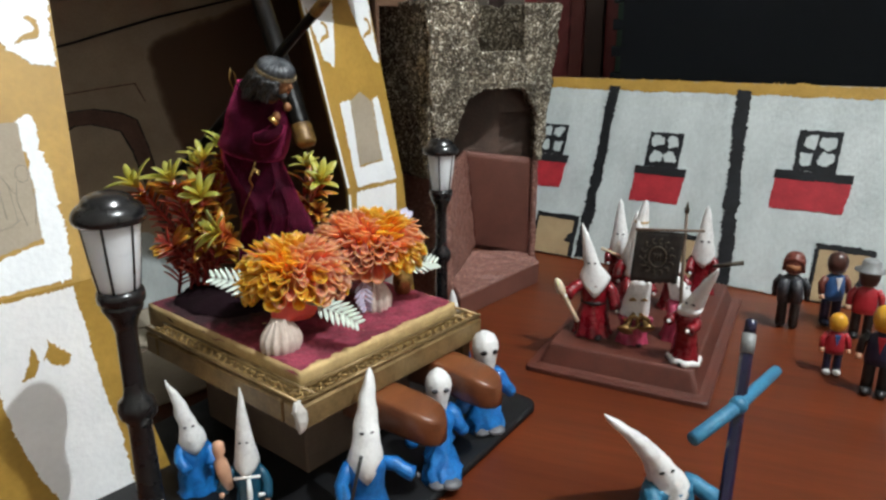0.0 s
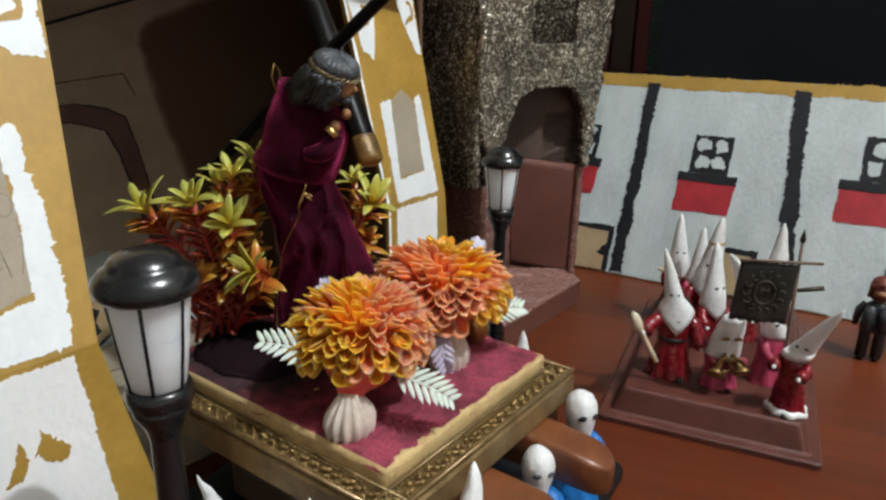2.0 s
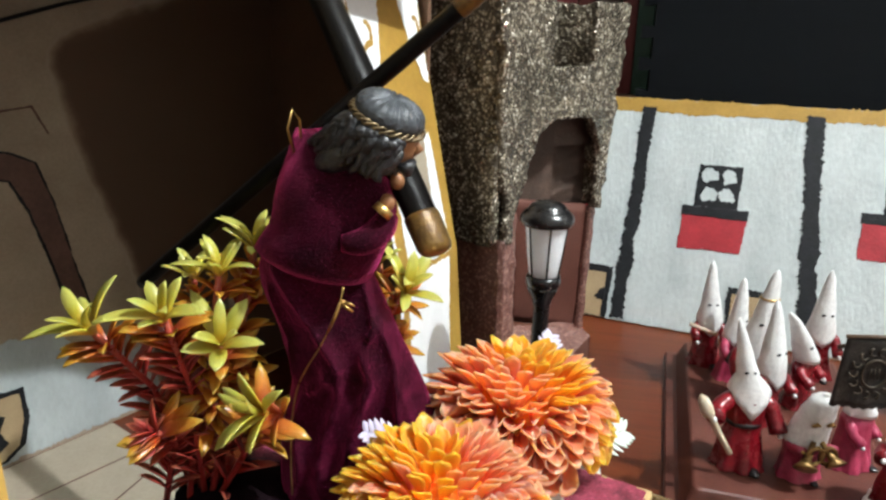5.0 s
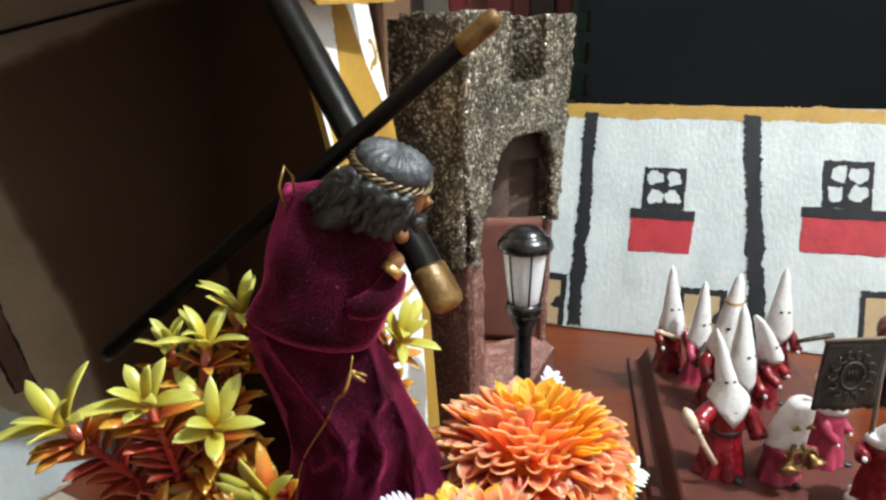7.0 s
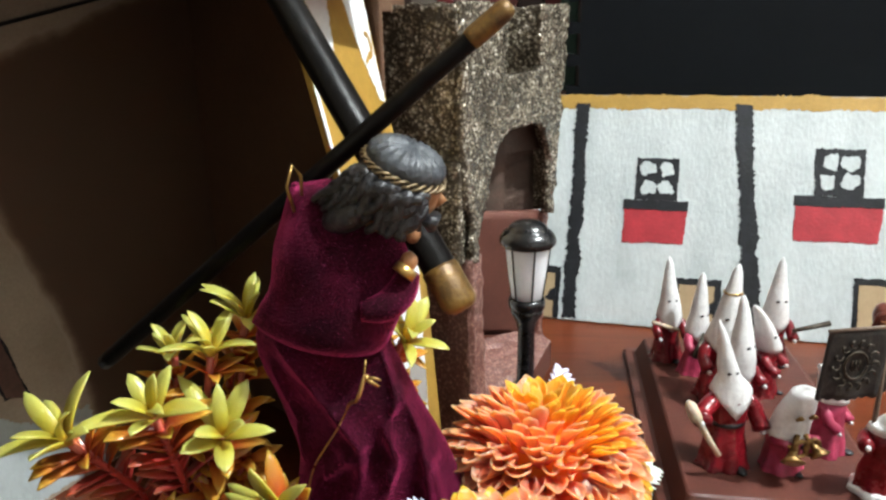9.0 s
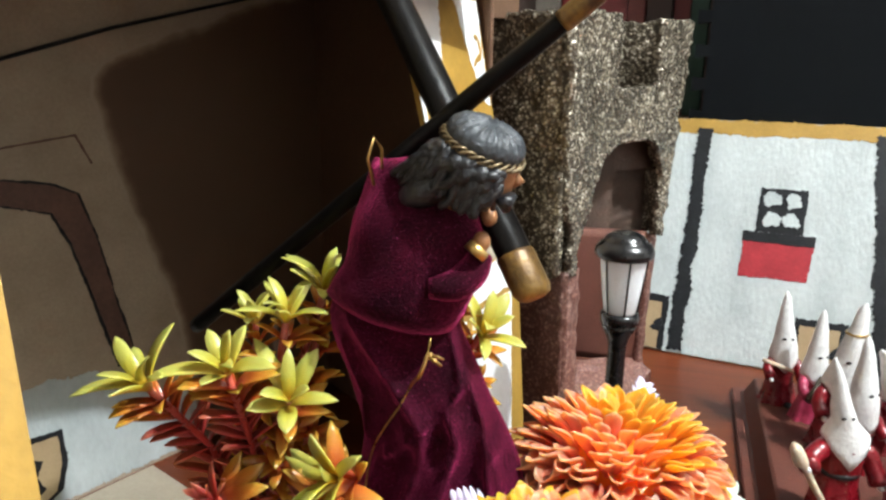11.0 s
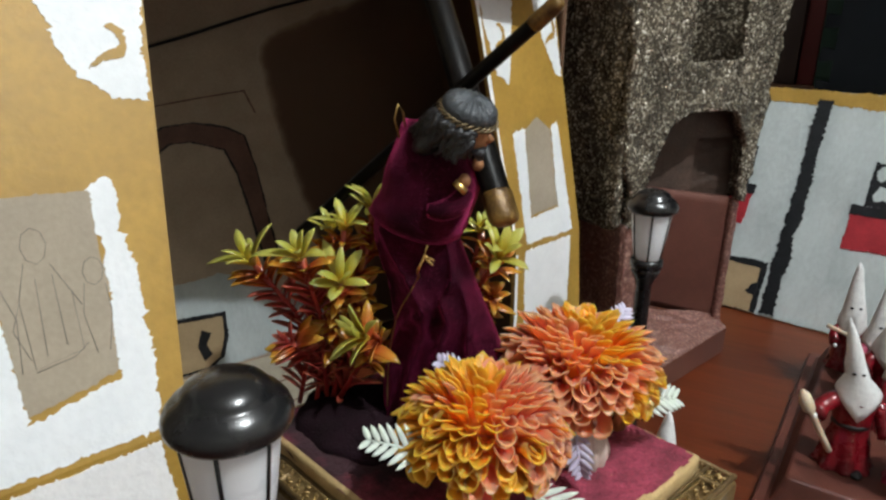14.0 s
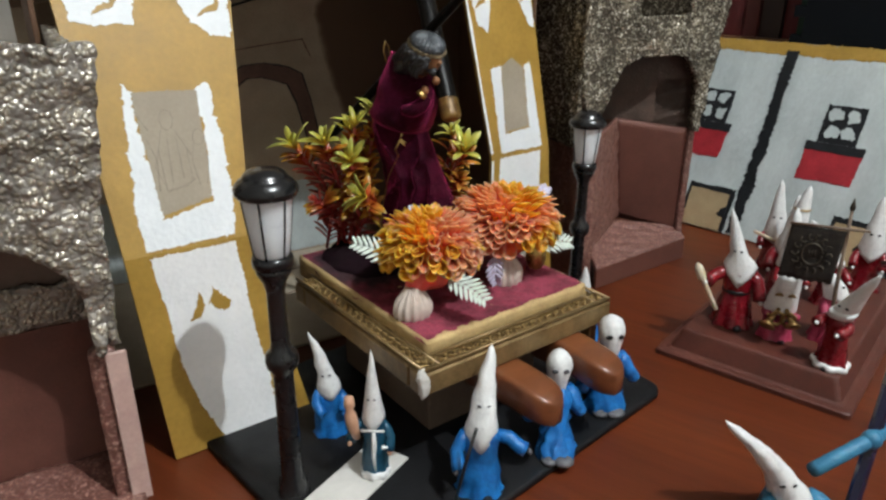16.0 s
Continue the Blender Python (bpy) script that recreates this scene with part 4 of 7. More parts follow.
on_panel(up, "white_patch", [(0.17, 0.012), (0.865, 0.012), (0.885, 0.17), (0.855, 0.30), (0.815, 0.43), (0.785, 0.54), (0.71, 0.525), (0.735, 0.30), (0.725, 0.14), (0.345, 0.105), (0.32, 0.30), (0.295, 0.535), (0.262, 0.56), (0.20, 0.30), (0.165, 0.10)], M_WHITE3, 205, 0.0024, label="thick white paint")
on_panel(up, "sketch_panel", [(0.345, 0.118), (0.72, 0.155), (0.73, 0.30), (0.707, 0.52), (0.30, 0.53), (0.325, 0.30)], M_SKETCH, 206, 0.001, 0.0004, label="bare card with a faint drawing")
on_panel(up, "white_patch", [(0.58, 0.985), (0.985, 0.985), (0.985, 0.69), (0.85, 0.70), (0.74, 0.75), (0.68, 0.82)], M_WHITE3, 207, 0.002, label="thick white paint")
on_panel(up, "white_patch", [(0.06, 0.985), (0.48, 0.985), (0.43, 0.83), (0.40, 0.75), (0.18, 0.75), (0.06, 0.765)], M_WHITE3, 208, 0.002, label="thick white paint")


def curl(panel, cx, cz, r, seed):
    """A small painted scroll."""
    path = [(-0.9, -1.3), (-0.4, -0.95), (0.1, -0.75)] + [((0.85 - 0.07 * k) * math.cos(-0.9 + 0.42 * k), (0.85 - 0.07 * k) * math.sin(-0.9 + 0.42 * k)) for k in range(7)]
    wid = [0.05, 0.30, 0.40] + [0.42 - 0.03 * k for k in range(6)] + [0.05]
    left_, right_ = [], []
    for i, ((x, z), w) in enumerate(zip(path, wid)):
        x0, z0 = path[max(i - 1, 0)]
        x1, z1 = path[min(i + 1, len(path) - 1)]
        ln = math.hypot(x1 - x0, z1 - z0)
        nx, nz = -(z1 - z0) / ln, (x1 - x0) / ln
        left_.append((cx + r * (x + nx * w * 0.5), cz + 0.62 * r * (z + nz * w * 0.5)))
        right_.append((cx + r * (x - nx * w * 0.5), cz + 0.62 * r * (z - nz * w * 0.5)))
    on_panel(panel, "painted_scroll", left_ + right_[::-1], M_OCHRE, seed, 0.0014, 0.0003, 0.0003)


curl(up, 0.85, 0.83, 0.08, 211)
curl(up, 0.26, 0.85, 0.08, 212)
# faint drawing: a plain seated block shape and bench lines


def sketch(panel, lines):
    ob, p, nrm = panel
    for ln in lines:
        pts = [p[0].lerp(p[1], a).lerp(p[3].lerp(p[2], a), b) + nrm * 0.00045 for a, b in ln]
        Mesh().use(M_PENCIL).tube(pts, 0.00015, 5).make("pencil_line", ob)


def arcpts(cx, cz, rx, rz, a0, a1, n=8):
    return [(cx + rx * math.cos(a0 + (a1 - a0) * k / n), cz + rz * math.sin(a0 + (a1 - a0) * k / n)) for k in range(n + 1)]


sketch(up, [[(0.44, 0.40), (0.40, 0.33), (0.41, 0.20), (0.60, 0.215), (0.59, 0.33), (0.53, 0.39)], [(0.47, 0.37), (0.46, 0.22)], [(0.53, 0.37), (0.54, 0.23)],
            arcpts(0.485, 0.43, 0.045, 0.035, 0, 6.28), [(0.64, 0.34), (0.62, 0.28), (0.65, 0.20)], [(0.72, 0.33), (0.73, 0.27), (0.70, 0.20)],
            arcpts(0.68, 0.36, 0.04, 0.028, 0, 6.28), [(0.34, 0.37), (0.38, 0.30), (0.36, 0.20)], [(0.30, 0.46), (0.36, 0.40)], [(0.41, 0.195), (0.56, 0.205), (0.62, 0.225)],
            [(0.40, 0.33), (0.36, 0.28), (0.40, 0.22)], [(0.59, 0.33), (0.62, 0.30)]])
lo2, up2 = RP
on_panel(lo2, "white_patch", [(0.14, 0.04), (0.70, 0.03), (0.78, 0.5), (0.84, 0.985), (0.14, 0.985)], M_WHITE2, 221, 0.002, label="thick white paint")
on_panel(up2, "white_patch", [(0.17, 0.012), (0.88, 0.012), (0.86, 0.25), (0.83, 0.47), (0.74, 0.45), (0.70, 0.12), (0.28, 0.11), (0.37, 0.46), (0.20, 0.45)], M_WHITE3, 222, 0.0018, label="thick white paint")
on_panel(up2, "bare_panel", [(0.29, 0.12), (0.69, 0.13), (0.72, 0.44), (0.55, 0.50), (0.375, 0.455)], M_SKETCH, 223, 0.001, 0.0004, label="bare card with a faint drawing")
on_panel(up2, "white_patch", [(0.02, 0.985), (0.46, 0.985), (0.34, 0.76), (0.25, 0.63), (0.12, 0.67), (0.06, 0.85)], M_WHITE3, 224, 0.0018, label="thick white paint")
on_panel(up2, "white_patch", [(0.66, 0.985), (0.985, 0.985), (0.975, 0.64), (0.90, 0.65), (0.76, 0.80)], M_WHITE3, 225, 0.0018, label="thick white paint")
on_panel(up2, "torn_edge", [(0.0, 0.02), (0.035, 0.02), (0.03, 0.5), (0.035, 0.98), (0.0, 0.98)], M_WHITE2, 228, 0.0006, 0.0005, label="white torn card edge")
on_panel(lo2, "torn_edge", [(0.0, 0.02), (0.03, 0.02), (0.035, 0.98), (0.0, 0.98)], M_WHITE2, 229, 0.0006, 0.0005, label="white torn card edge")
curl(up2, 0.20, 0.82, 0.09, 226)
curl(up2, 0.87, 0.84, 0.09, 227)
# arch over the doorway, joining both panels above
arch = [(0.176, 0.302), (0.20, 0.318), (0.24, 0.332), (0.29, 0.336), (0.335, 0.325), (0.362, 0.308), (0.374, 0.300), (0.436, 0.303), (0.436, 0.40), (0.076, 0.40), (0.076, 0.303)]
Mesh().use(M_OCHRE).slab(arch, 0.472, 0.475).make("arch_panel", church)
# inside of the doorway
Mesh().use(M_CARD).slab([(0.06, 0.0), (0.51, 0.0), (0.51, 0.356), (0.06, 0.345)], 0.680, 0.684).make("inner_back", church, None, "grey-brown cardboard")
# dark brown area, fading into the card colour along its edge
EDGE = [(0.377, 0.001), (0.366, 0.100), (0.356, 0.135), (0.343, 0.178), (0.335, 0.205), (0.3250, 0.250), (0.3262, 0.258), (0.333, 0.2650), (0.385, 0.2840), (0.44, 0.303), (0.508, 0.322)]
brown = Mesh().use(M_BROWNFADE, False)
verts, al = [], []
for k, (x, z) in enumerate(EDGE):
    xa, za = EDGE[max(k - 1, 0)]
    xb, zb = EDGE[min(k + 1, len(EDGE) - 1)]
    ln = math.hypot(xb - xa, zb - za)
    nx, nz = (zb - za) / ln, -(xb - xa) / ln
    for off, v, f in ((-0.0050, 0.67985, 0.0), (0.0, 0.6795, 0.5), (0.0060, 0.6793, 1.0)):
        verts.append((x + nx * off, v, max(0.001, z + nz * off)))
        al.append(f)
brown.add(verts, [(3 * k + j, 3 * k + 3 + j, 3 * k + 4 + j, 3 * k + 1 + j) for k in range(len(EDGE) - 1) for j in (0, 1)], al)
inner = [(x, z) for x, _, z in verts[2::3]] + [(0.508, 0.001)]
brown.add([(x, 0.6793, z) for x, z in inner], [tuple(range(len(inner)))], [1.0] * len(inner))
brown.make("brown_area", church, None, "dark brown area with soft edge")
# Unseen card, added to stop lamp light leaking in beside the arch panel.
Mesh().use(M_CARD_DARK).block((0.468, 0.507, 0.35), (0.075, 0.003, 0.11), 0.0005).make("light_block", church, None, "dark brown card")
Mesh().use(M_CARD_DARK).block((0, 0, 0.178), (0.003, 0.205, 0.356), 0.0005).make("inner_side", church, pose(0.478, 0.592, 0, 0, 0, -12), "dark brown card")
Mesh().use(M_CARD_DARK).block((0.070, 0.56, 0.16), (0.003, 0.235, 0.32), 0.0005).make("inner_side", church)
roof = Mesh().use(M_CARD, False)
rp = [(0.06, 0.679, 0.262), (0.50, 0.679, 0.346), (0.48, 0.478, 0.385), (0.06, 0.478, 0.375)]
roof.add(rp + [(a, b, c + 0.003) for a, b, c in rp], [(0, 1, 2, 3), (7, 6, 5, 4), (0, 4, 5, 1), (1, 5, 6, 2), (2, 6, 7, 3), (3, 7, 4, 0)])
roof.make("inner_roof", church, None, "grey-brown cardboard")
Mesh().use(M_BLACKP).tube([(0.10, 0.676, 0.224), (0.262, 0.676, 0.266), (0.335, 0.676, 0.287), (0.43, 0.676, 0.309), (0.497, 0.676, 0.325)], 0.0036, 10, 0.3).make("dark_seam", church, None, "black taped seam")
ARCH_OUT = [(0.205, 0.150), (0.212, 0.176), (0.224, 0.190), (0.246, 0.204), (0.267, 0.2055), (0.290, 0.2005), (0.305, 0.193), (0.313, 0.166), (0.321, 0.121), (0.331, 0.074)]
ARCH_IN = [(0.318, 0.080), (0.3155, 0.092), (0.305, 0.138), (0.299, 0.163), (0.290, 0.184), (0.265, 0.1925), (0.248, 0.1925), (0.232, 0.181), (0.222, 0.168), (0.214, 0.146)]
arch_line = paint("painted_arch", [(x + 0.0012 * (1 if x > 0.26 else -1), z + 0.001) for x, z in ARCH_OUT] + [(x - 0.0012 * (1 if x > 0.26 else -1), z - 0.001) for x, z in ARCH_IN], M_BLACKP, church, 241, 0.0008, 0.0006, "brown arch painted with dark outlines", 0.680)
paint("arch_band", ARCH_OUT + ARCH_IN, M_BROWNP, arch_line, 240, 0.0006, 0.0009, "", 0.680)
paint("white_skirting", [(0.07, 0.003), (0.372, 0.003), (0.368, 0.050), (0.340, 0.052), (0.322, 0.060), (0.302, 0.081), (0.275, 0.085), (0.250, 0.082), (0.07, 0.084)], M_WHITE, church, 242, 0.002, 0.0004, "whitewashed lower wall", 0.680)
hat = paint("painted_hatch", [(0.222, 0.004), (0.262, 0.004), (0.274, 0.012), (0.279, 0.030), (0.278, 0.051), (0.225, 0.055)], M_BLACKP, church, 243, 0.0008, 0.0012, "small ochre hatch outlined in black", 0.680)
paint("hatch_panel", [(0.225, 0.006), (0.260, 0.006), (0.270, 0.013), (0.275, 0.030), (0.2745, 0.048), (0.228, 0.051)], M_TAN, hat, 244, 0.0005, 0.0017, "", 0.680)
paint("hinge", [(0.257, 0.012), (0.264, 0.017), (0.260, 0.027), (0.265, 0.036), (0.257, 0.040), (0.253, 0.026)], M_BLACKP, hat, 245, 0.0008, 0.0021, "", 0.680)
paint("pencil_line", [(0.20, 0.214), (0.269, 0.2225), (0.308, 0.2265), (0.3155, 0.210), (0.3167, 0.210), (0.309, 0.2277), (0.269, 0.2237), (0.20, 0.2152)], M_BROWNP, church, 246, 0.0003, 0.0006, "", 0.680)
Mesh().use(M_SKETCH).block((0.205, 0.575, 0.0015), (0.25, 0.20, 0.0025), 0.0004).make("inner_floor", church, None, "bare pale card floor")
for k, (a, b) in enumerate((((0.24, 0.63), (0.315, 0.628)), ((0.20, 0.56), (0.31, 0.60)))):
    Mesh().use(M_BROWNP).tube([(a[0], a[1], 0.0029), (b[0], b[1], 0.0029)], 0.0005, 5).make("pencil_line", church)

# ---- street lamps ----


def street_lamp(m, scale, label):
    lp = empty("street_lamp", m @ Matrix.Scale(scale, 4), label, "street lamp", "street lamps")
    Mesh().use(M_BLACKPL).lathe([(0.011, 0), (0.011, 0.003), (0.0085, 0.006), (0.0075, 0.014), (0.0062, 0.018), (0.0058, 0.030), (0.0052, 0.080), (0.0056, 0.083), (0.0080, 0.086),
                                 (0.0085, 0.0895), (0.0080, 0.093), (0.0054, 0.096), (0.0048, 0.100), (0.0046, 0.128), (0.0058, 0.133), (0.0085, 0.138), (0.0088, 0.141)], n=28).make("post", lp)
    Mesh().use(M_BLACKPL).lathe([(0.0088, 0.1405), (0.0098, 0.1415), (0.0100, 0.1445), (0.0095, 0.1465), (0.0080, 0.147)], n=28).make("collar", lp)
    gl = Mesh().use(M_GLASSW).lathe([(0.0078, 0.1468), (0.0082, 0.1475), (0.0100, 0.160), (0.0119, 0.1765), (0.0119, 0.178)], n=32).make("glass", lp, None, "milky white lamp glass")
    for k in range(6):
        a = k * math.pi / 3 + 0.35
        c, s = math.cos(a), math.sin(a)
        Mesh().use(M_BLACKPL).tube([(0.0083 * c, 0.0083 * s, 0.1466), (0.0101 * c, 0.0101 * s, 0.160), (0.01205 * c, 0.01205 * s, 0.1775)], 0.00055, 6).make("rib", gl)
    Mesh().use(M_BLACKPL).lathe([(0.0118, 0.1765), (0.0138, 0.1765), (0.0148, 0.1778), (0.0150, 0.1795), (0.0143, 0.1816), (0.0127, 0.1836), (0.0112, 0.1846), (0.0107, 0.1850), (0.0103, 0.1858), (0.0090, 0.1874), (0.0066, 0.1888), (0.0036, 0.1896), (0.0001, 0.1899)], n=36).make("cap", lp)
    return lp


street_lamp(pose(-0.1105, 0.3220, 0.0, 0, 0, 20), 1.078, "black street lamp with milky glass beside the church pillar")
street_lamp(pose(0.0265, 0.597, 0.0, 0, 0, 65), 1.0, "black street lamp with milky glass beside the stone tower")

# ---- processional float ----
FLOAT = plaza(0.220, 0.2675, 0.0, 7.0)


def fl(x, y, z=0.0):
    return FLOAT @ Vector((x, y, z))


# black plate under the float
PLM = plaza(0.155, 0.213, 0.0, 12.5)
pl = []
for cx, cy, a0 in ((0.268, 0.014, -90), (0.268, 0.20, 0), (0.014, 0.20, 90), (0.014, 0.014, 180)):
    pl += [(cx + 0.014 * math.cos(radians(a0 + k * 15)), cy + 0.014 * math.sin(radians(a0 + k * 15))) for k in range(7)]
plate = Mesh().use(M_BLACKMAT)
rings = []
for off, z in ((0.0012, 0.0), (0.0, 0.0012), (0.0, 0.0048), (0.0015, 0.006)):
    rings.append([Vector((0.141 + (x - 0.141) * (1 - off / 0.14), 0.107 + (y - 0.107) * (1 - off / 0.1), z)) for x, y in pl])
plate.loft(rings)
plate.make("base_plate", None, PLM, "black rounded plate lying under the float and its bearers", "plate")

float_box = empty("float_box", FLOAT @ pose(0.036, 0.043, 0.006), "plain brown cardboard box carrying the float", "box")
bx = Mesh().use(M_BOXBROWN, False)
bx.block((0.048, 0.055, 0.032), (0.096, 0.110, 0.063), 0.0008)
bx.make("carton", float_box)

tray = empty("float_tray", FLOAT, "gilded wooden tray frame with relief border, on the box", "float tray")
TZ0, TZ1, TW, TD = 0.0695, 0.088, 0.159, 0.158
for nm, c, s in (("rail", (TW / 2, 0.007, (TZ0 + TZ1) / 2 - 0.002), (TW, 0.014, TZ1 - TZ0 - 0.004)), ("rail", (TW / 2, TD - 0.007, (TZ0 + TZ1) / 2 - 0.002), (TW, 0.014, TZ1 - TZ0 - 0.004)),
                 ("rail", (0.007, TD / 2, (TZ0 + TZ1) / 2 - 0.002), (0.014, TD - 0.029, TZ1 - TZ0 - 0.004)), ("rail", (TW - 0.007, TD / 2, (TZ0 + TZ1) / 2 - 0.002), (0.014, TD - 0.029, TZ1 - TZ0 - 0.004))):
    Mesh().use(M_GOLDTRAY).block(c, s, 0.0012).make(nm, tray)
Mesh().use(M_GOLDTRAY).block((TW / 2, TD / 2, 0.0755), (TW - 0.028, TD - 0.028, 0.008), 0.0005).make("bottom", tray)


def relief_rail(a, b, inward, seed):
    """A carved border strip: bead row, leaf scrolls and an outer lip."""
    a, b, inward = Vector(a), Vector(b), Vector(inward)
    d = (b - a).normalized()
    ln = (b - a).length
    me = Mesh().use(M_GOLDTRAY)
    me.tube([a + inward * 0.0012, b + inward * 0.0012], 0.0012, 8)
    me.tube([a + inward * 0.0128, b + inward * 0.0128], 0.0009, 8)
    me.make("moulding", tray)
    r = random.Random(seed)
    rl = Mesh().use(M_GOLDRELIEF)
    k = 0
    x = 0.004
    while x < ln - 0.004:
        c = a + d * x + inward * (0.0068 + 0.0022 * math.sin(x * 900)) + Vector((0, 0, -0.0003))
        tw = Matrix.Rotation(math.atan2(d.y, d.x) + 0.7 * math.sin(x * 450), 3, "Z")
        rl.ball(c, (0.0017 * r.uniform(0.8, 1.2), 0.0009, 0.0009), 8, 5, None, tw)
        rl.ball(a + d * (x + 0.001) + inward * 0.0106, (0.0007, 0.0007, 0.0007), 6, 4)
        rl.ball(a + d * (x + 0.0025) + inward * 0.0032, (0.0007, 0.0005, 0.0006), 6, 4)
        x += 0.0023
    return rl.make("relief", tray, None, "bright worn gold relief")


zt = TZ1 - 0.0018
relief_rail((0.0005, 0.0005, zt), (TW - 0.0005, 0.0005, zt), (0, 1, 0), 1)
relief_rail((TW - 0.0005, 0.0005, zt), (TW - 0.0005, TD - 0.0005, zt), (-1, 0, 0), 2)
relief_rail((0.0005, TD - 0.0005, zt), (0.0005, 0.0005, zt), (1, 0, 0), 3)
chip = Mesh().use(M_PAPER)
rings = []
for i in range(13):
    t = i / 12
    r = 0.0040 * math.sin(math.pi * (0.06 + 0.88 * t)) ** 0.6
    ring = []
    for j in range(22):
        a = 2 * math.pi * j / 22
        q = Vector((math.cos(a) * 1.4, math.sin(a) * 1.4, t * 4))
        k = 1 + 0.55 * noise.noise(q * 1.6) + 0.30 * noise.noise(q * 4)
        ring.append(Vector((0.0010 + 0.0012 * math.sin(5 * t) + r * k * math.cos(a), 0.0008 + 0.55 * r * k * math.sin(a), 0.0690 + 0.0190 * t + 0.0015 * noise.noise(q * 2))))
    rings.append(ring)
chip.loft(rings)
chip.make("torn_corner", tray, None, "torn white paper at the corner")
Mesh().use(M_GOLDTRAY).block((0.150, 0.010, 0.0375), (0.008, 0.008, 0.0635), 0.0006).make("leg", tray)
Mesh().use(M_GOLDTRAY).block((0.150, 0.148, 0.0375), (0.008, 0.008, 0.0635), 0.0006).make("leg", tray)

# foam slab: pale sides, stained top with a ragged border
FX0, FX1, FY0, FY1, FZ0, FZ1 = 0.0135, 0.1480, 0.0145, 0.1770, 0.0795, 0.0955
FCX, FCY = (FX0 + FX1) / 2, (FY0 + FY1) / 2
foam = empty("foam_slab", FLOAT, "pale foam slab with magenta stained top, lying in the tray", "foam slab")
side = Mesh().use(M_FOAM)
out = []
n_out = 96
for k in range(n_out):
    t = k / n_out * 4
    e, f = int(t), t - int(t)
    p = [(FX0 + (FX1 - FX0) * f, FY0), (FX1, FY0 + (FY1 - FY0) * f), (FX1 - (FX1 - FX0) * f, FY1), (FX0, FY1 - (FY1 - FY0) * f)][e]
    out.append((p[0] + 0.0012 * noise.noise(Vector((p[0] * 70, p[1] * 70, 1))), p[1] + 0.0012 * noise.noise(Vector((p[0] * 70, p[1] * 70, 5)))))
side.loft([[Vector((x, y, FZ0)) for x, y in out], [Vector((x, y, FZ1 - 0.0035)) for x, y in out],
           [Vector((FCX + (x - FCX) * 0.994, FCY + (y - FCY) * 0.995, FZ1 - 0.0006)) for x, y in out]])
side.make("foam_side", foam)
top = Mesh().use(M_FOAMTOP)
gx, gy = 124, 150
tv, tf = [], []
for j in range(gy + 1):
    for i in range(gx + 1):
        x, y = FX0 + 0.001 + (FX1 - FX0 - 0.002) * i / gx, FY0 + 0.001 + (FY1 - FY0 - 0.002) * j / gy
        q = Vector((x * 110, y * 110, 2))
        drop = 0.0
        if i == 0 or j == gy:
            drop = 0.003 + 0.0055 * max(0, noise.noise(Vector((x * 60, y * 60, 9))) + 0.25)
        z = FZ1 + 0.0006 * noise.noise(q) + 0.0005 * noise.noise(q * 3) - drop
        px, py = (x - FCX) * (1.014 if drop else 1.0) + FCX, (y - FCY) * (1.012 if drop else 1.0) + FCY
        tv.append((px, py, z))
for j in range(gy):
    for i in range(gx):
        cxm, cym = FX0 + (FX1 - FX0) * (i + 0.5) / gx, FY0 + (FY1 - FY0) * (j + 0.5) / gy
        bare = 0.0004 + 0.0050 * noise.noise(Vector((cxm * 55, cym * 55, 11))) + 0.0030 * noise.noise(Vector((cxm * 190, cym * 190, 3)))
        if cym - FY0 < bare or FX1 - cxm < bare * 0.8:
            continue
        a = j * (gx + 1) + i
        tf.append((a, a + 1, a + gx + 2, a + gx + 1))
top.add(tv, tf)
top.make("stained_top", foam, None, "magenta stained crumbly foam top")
GZ = FZ1

# carrying blocks
for k, (px, py, ang, zt) in enumerate(((0.060, 0.022, -88 + 6, 0.0625), (0.118, 0.022, -88 + 2, 0.0625))):
    bl = Mesh().use(M_WOOD, True)
    rings = []
    L = 0.063
    for i in range(19):
        t = i / 18
        tipk = max(0.0, (t - 0.70) / 0.30)
        w = 0.0128 * (1 - 0.10 * t) * math.sqrt(max(0.10, 1 - 0.86 * tipk ** 3))
        cz = zt - 0.0055 * t ** 2.2 - 0.0035 * tipk ** 3
        bot = 0.0205 - 0.0015 * t - 0.004 * tipk ** 3
        rings.append([Vector((L * t, sx * w * cw, cz - bot * hz)) for sx, cw, hz in ((-1, 0.72, 0), (1, 0.72, 0), (1, 0.91, 0.035), (1, 1, 0.13), (1, 1, 0.86), (1, 0.92, 0.97), (1, 0.8, 1), (-1, 0.8, 1), (-1, 0.92, 0.97), (-1, 1, 0.86), (-1, 1, 0.13), (-1, 0.91, 0.035))])
    bl.loft(rings)
    bl.make("carrying_block", None, FLOAT @ pose(px, py, 0.0075, 0, 0, ang), "caramel polished wooden carrying block under the tray", "wooden block", "carrying blocks")

# ---- statue carrying the cross ----
SR, SN = Vector((0.967, -0.255, 0)), Vector((0.255, 0.967, 0))
STM = Matrix.Translation((-0.085, 0.475, 0)) @ Matrix((SR, SN, Vector((0, 0, 1)))).transposed().to_4x4()
st = Mesh().use(M_VELVET)
NR = 64


def crease(p, k):
    """Sharp-edged folds."""
    return 1 - 2 * abs(noise.noise(p * k))


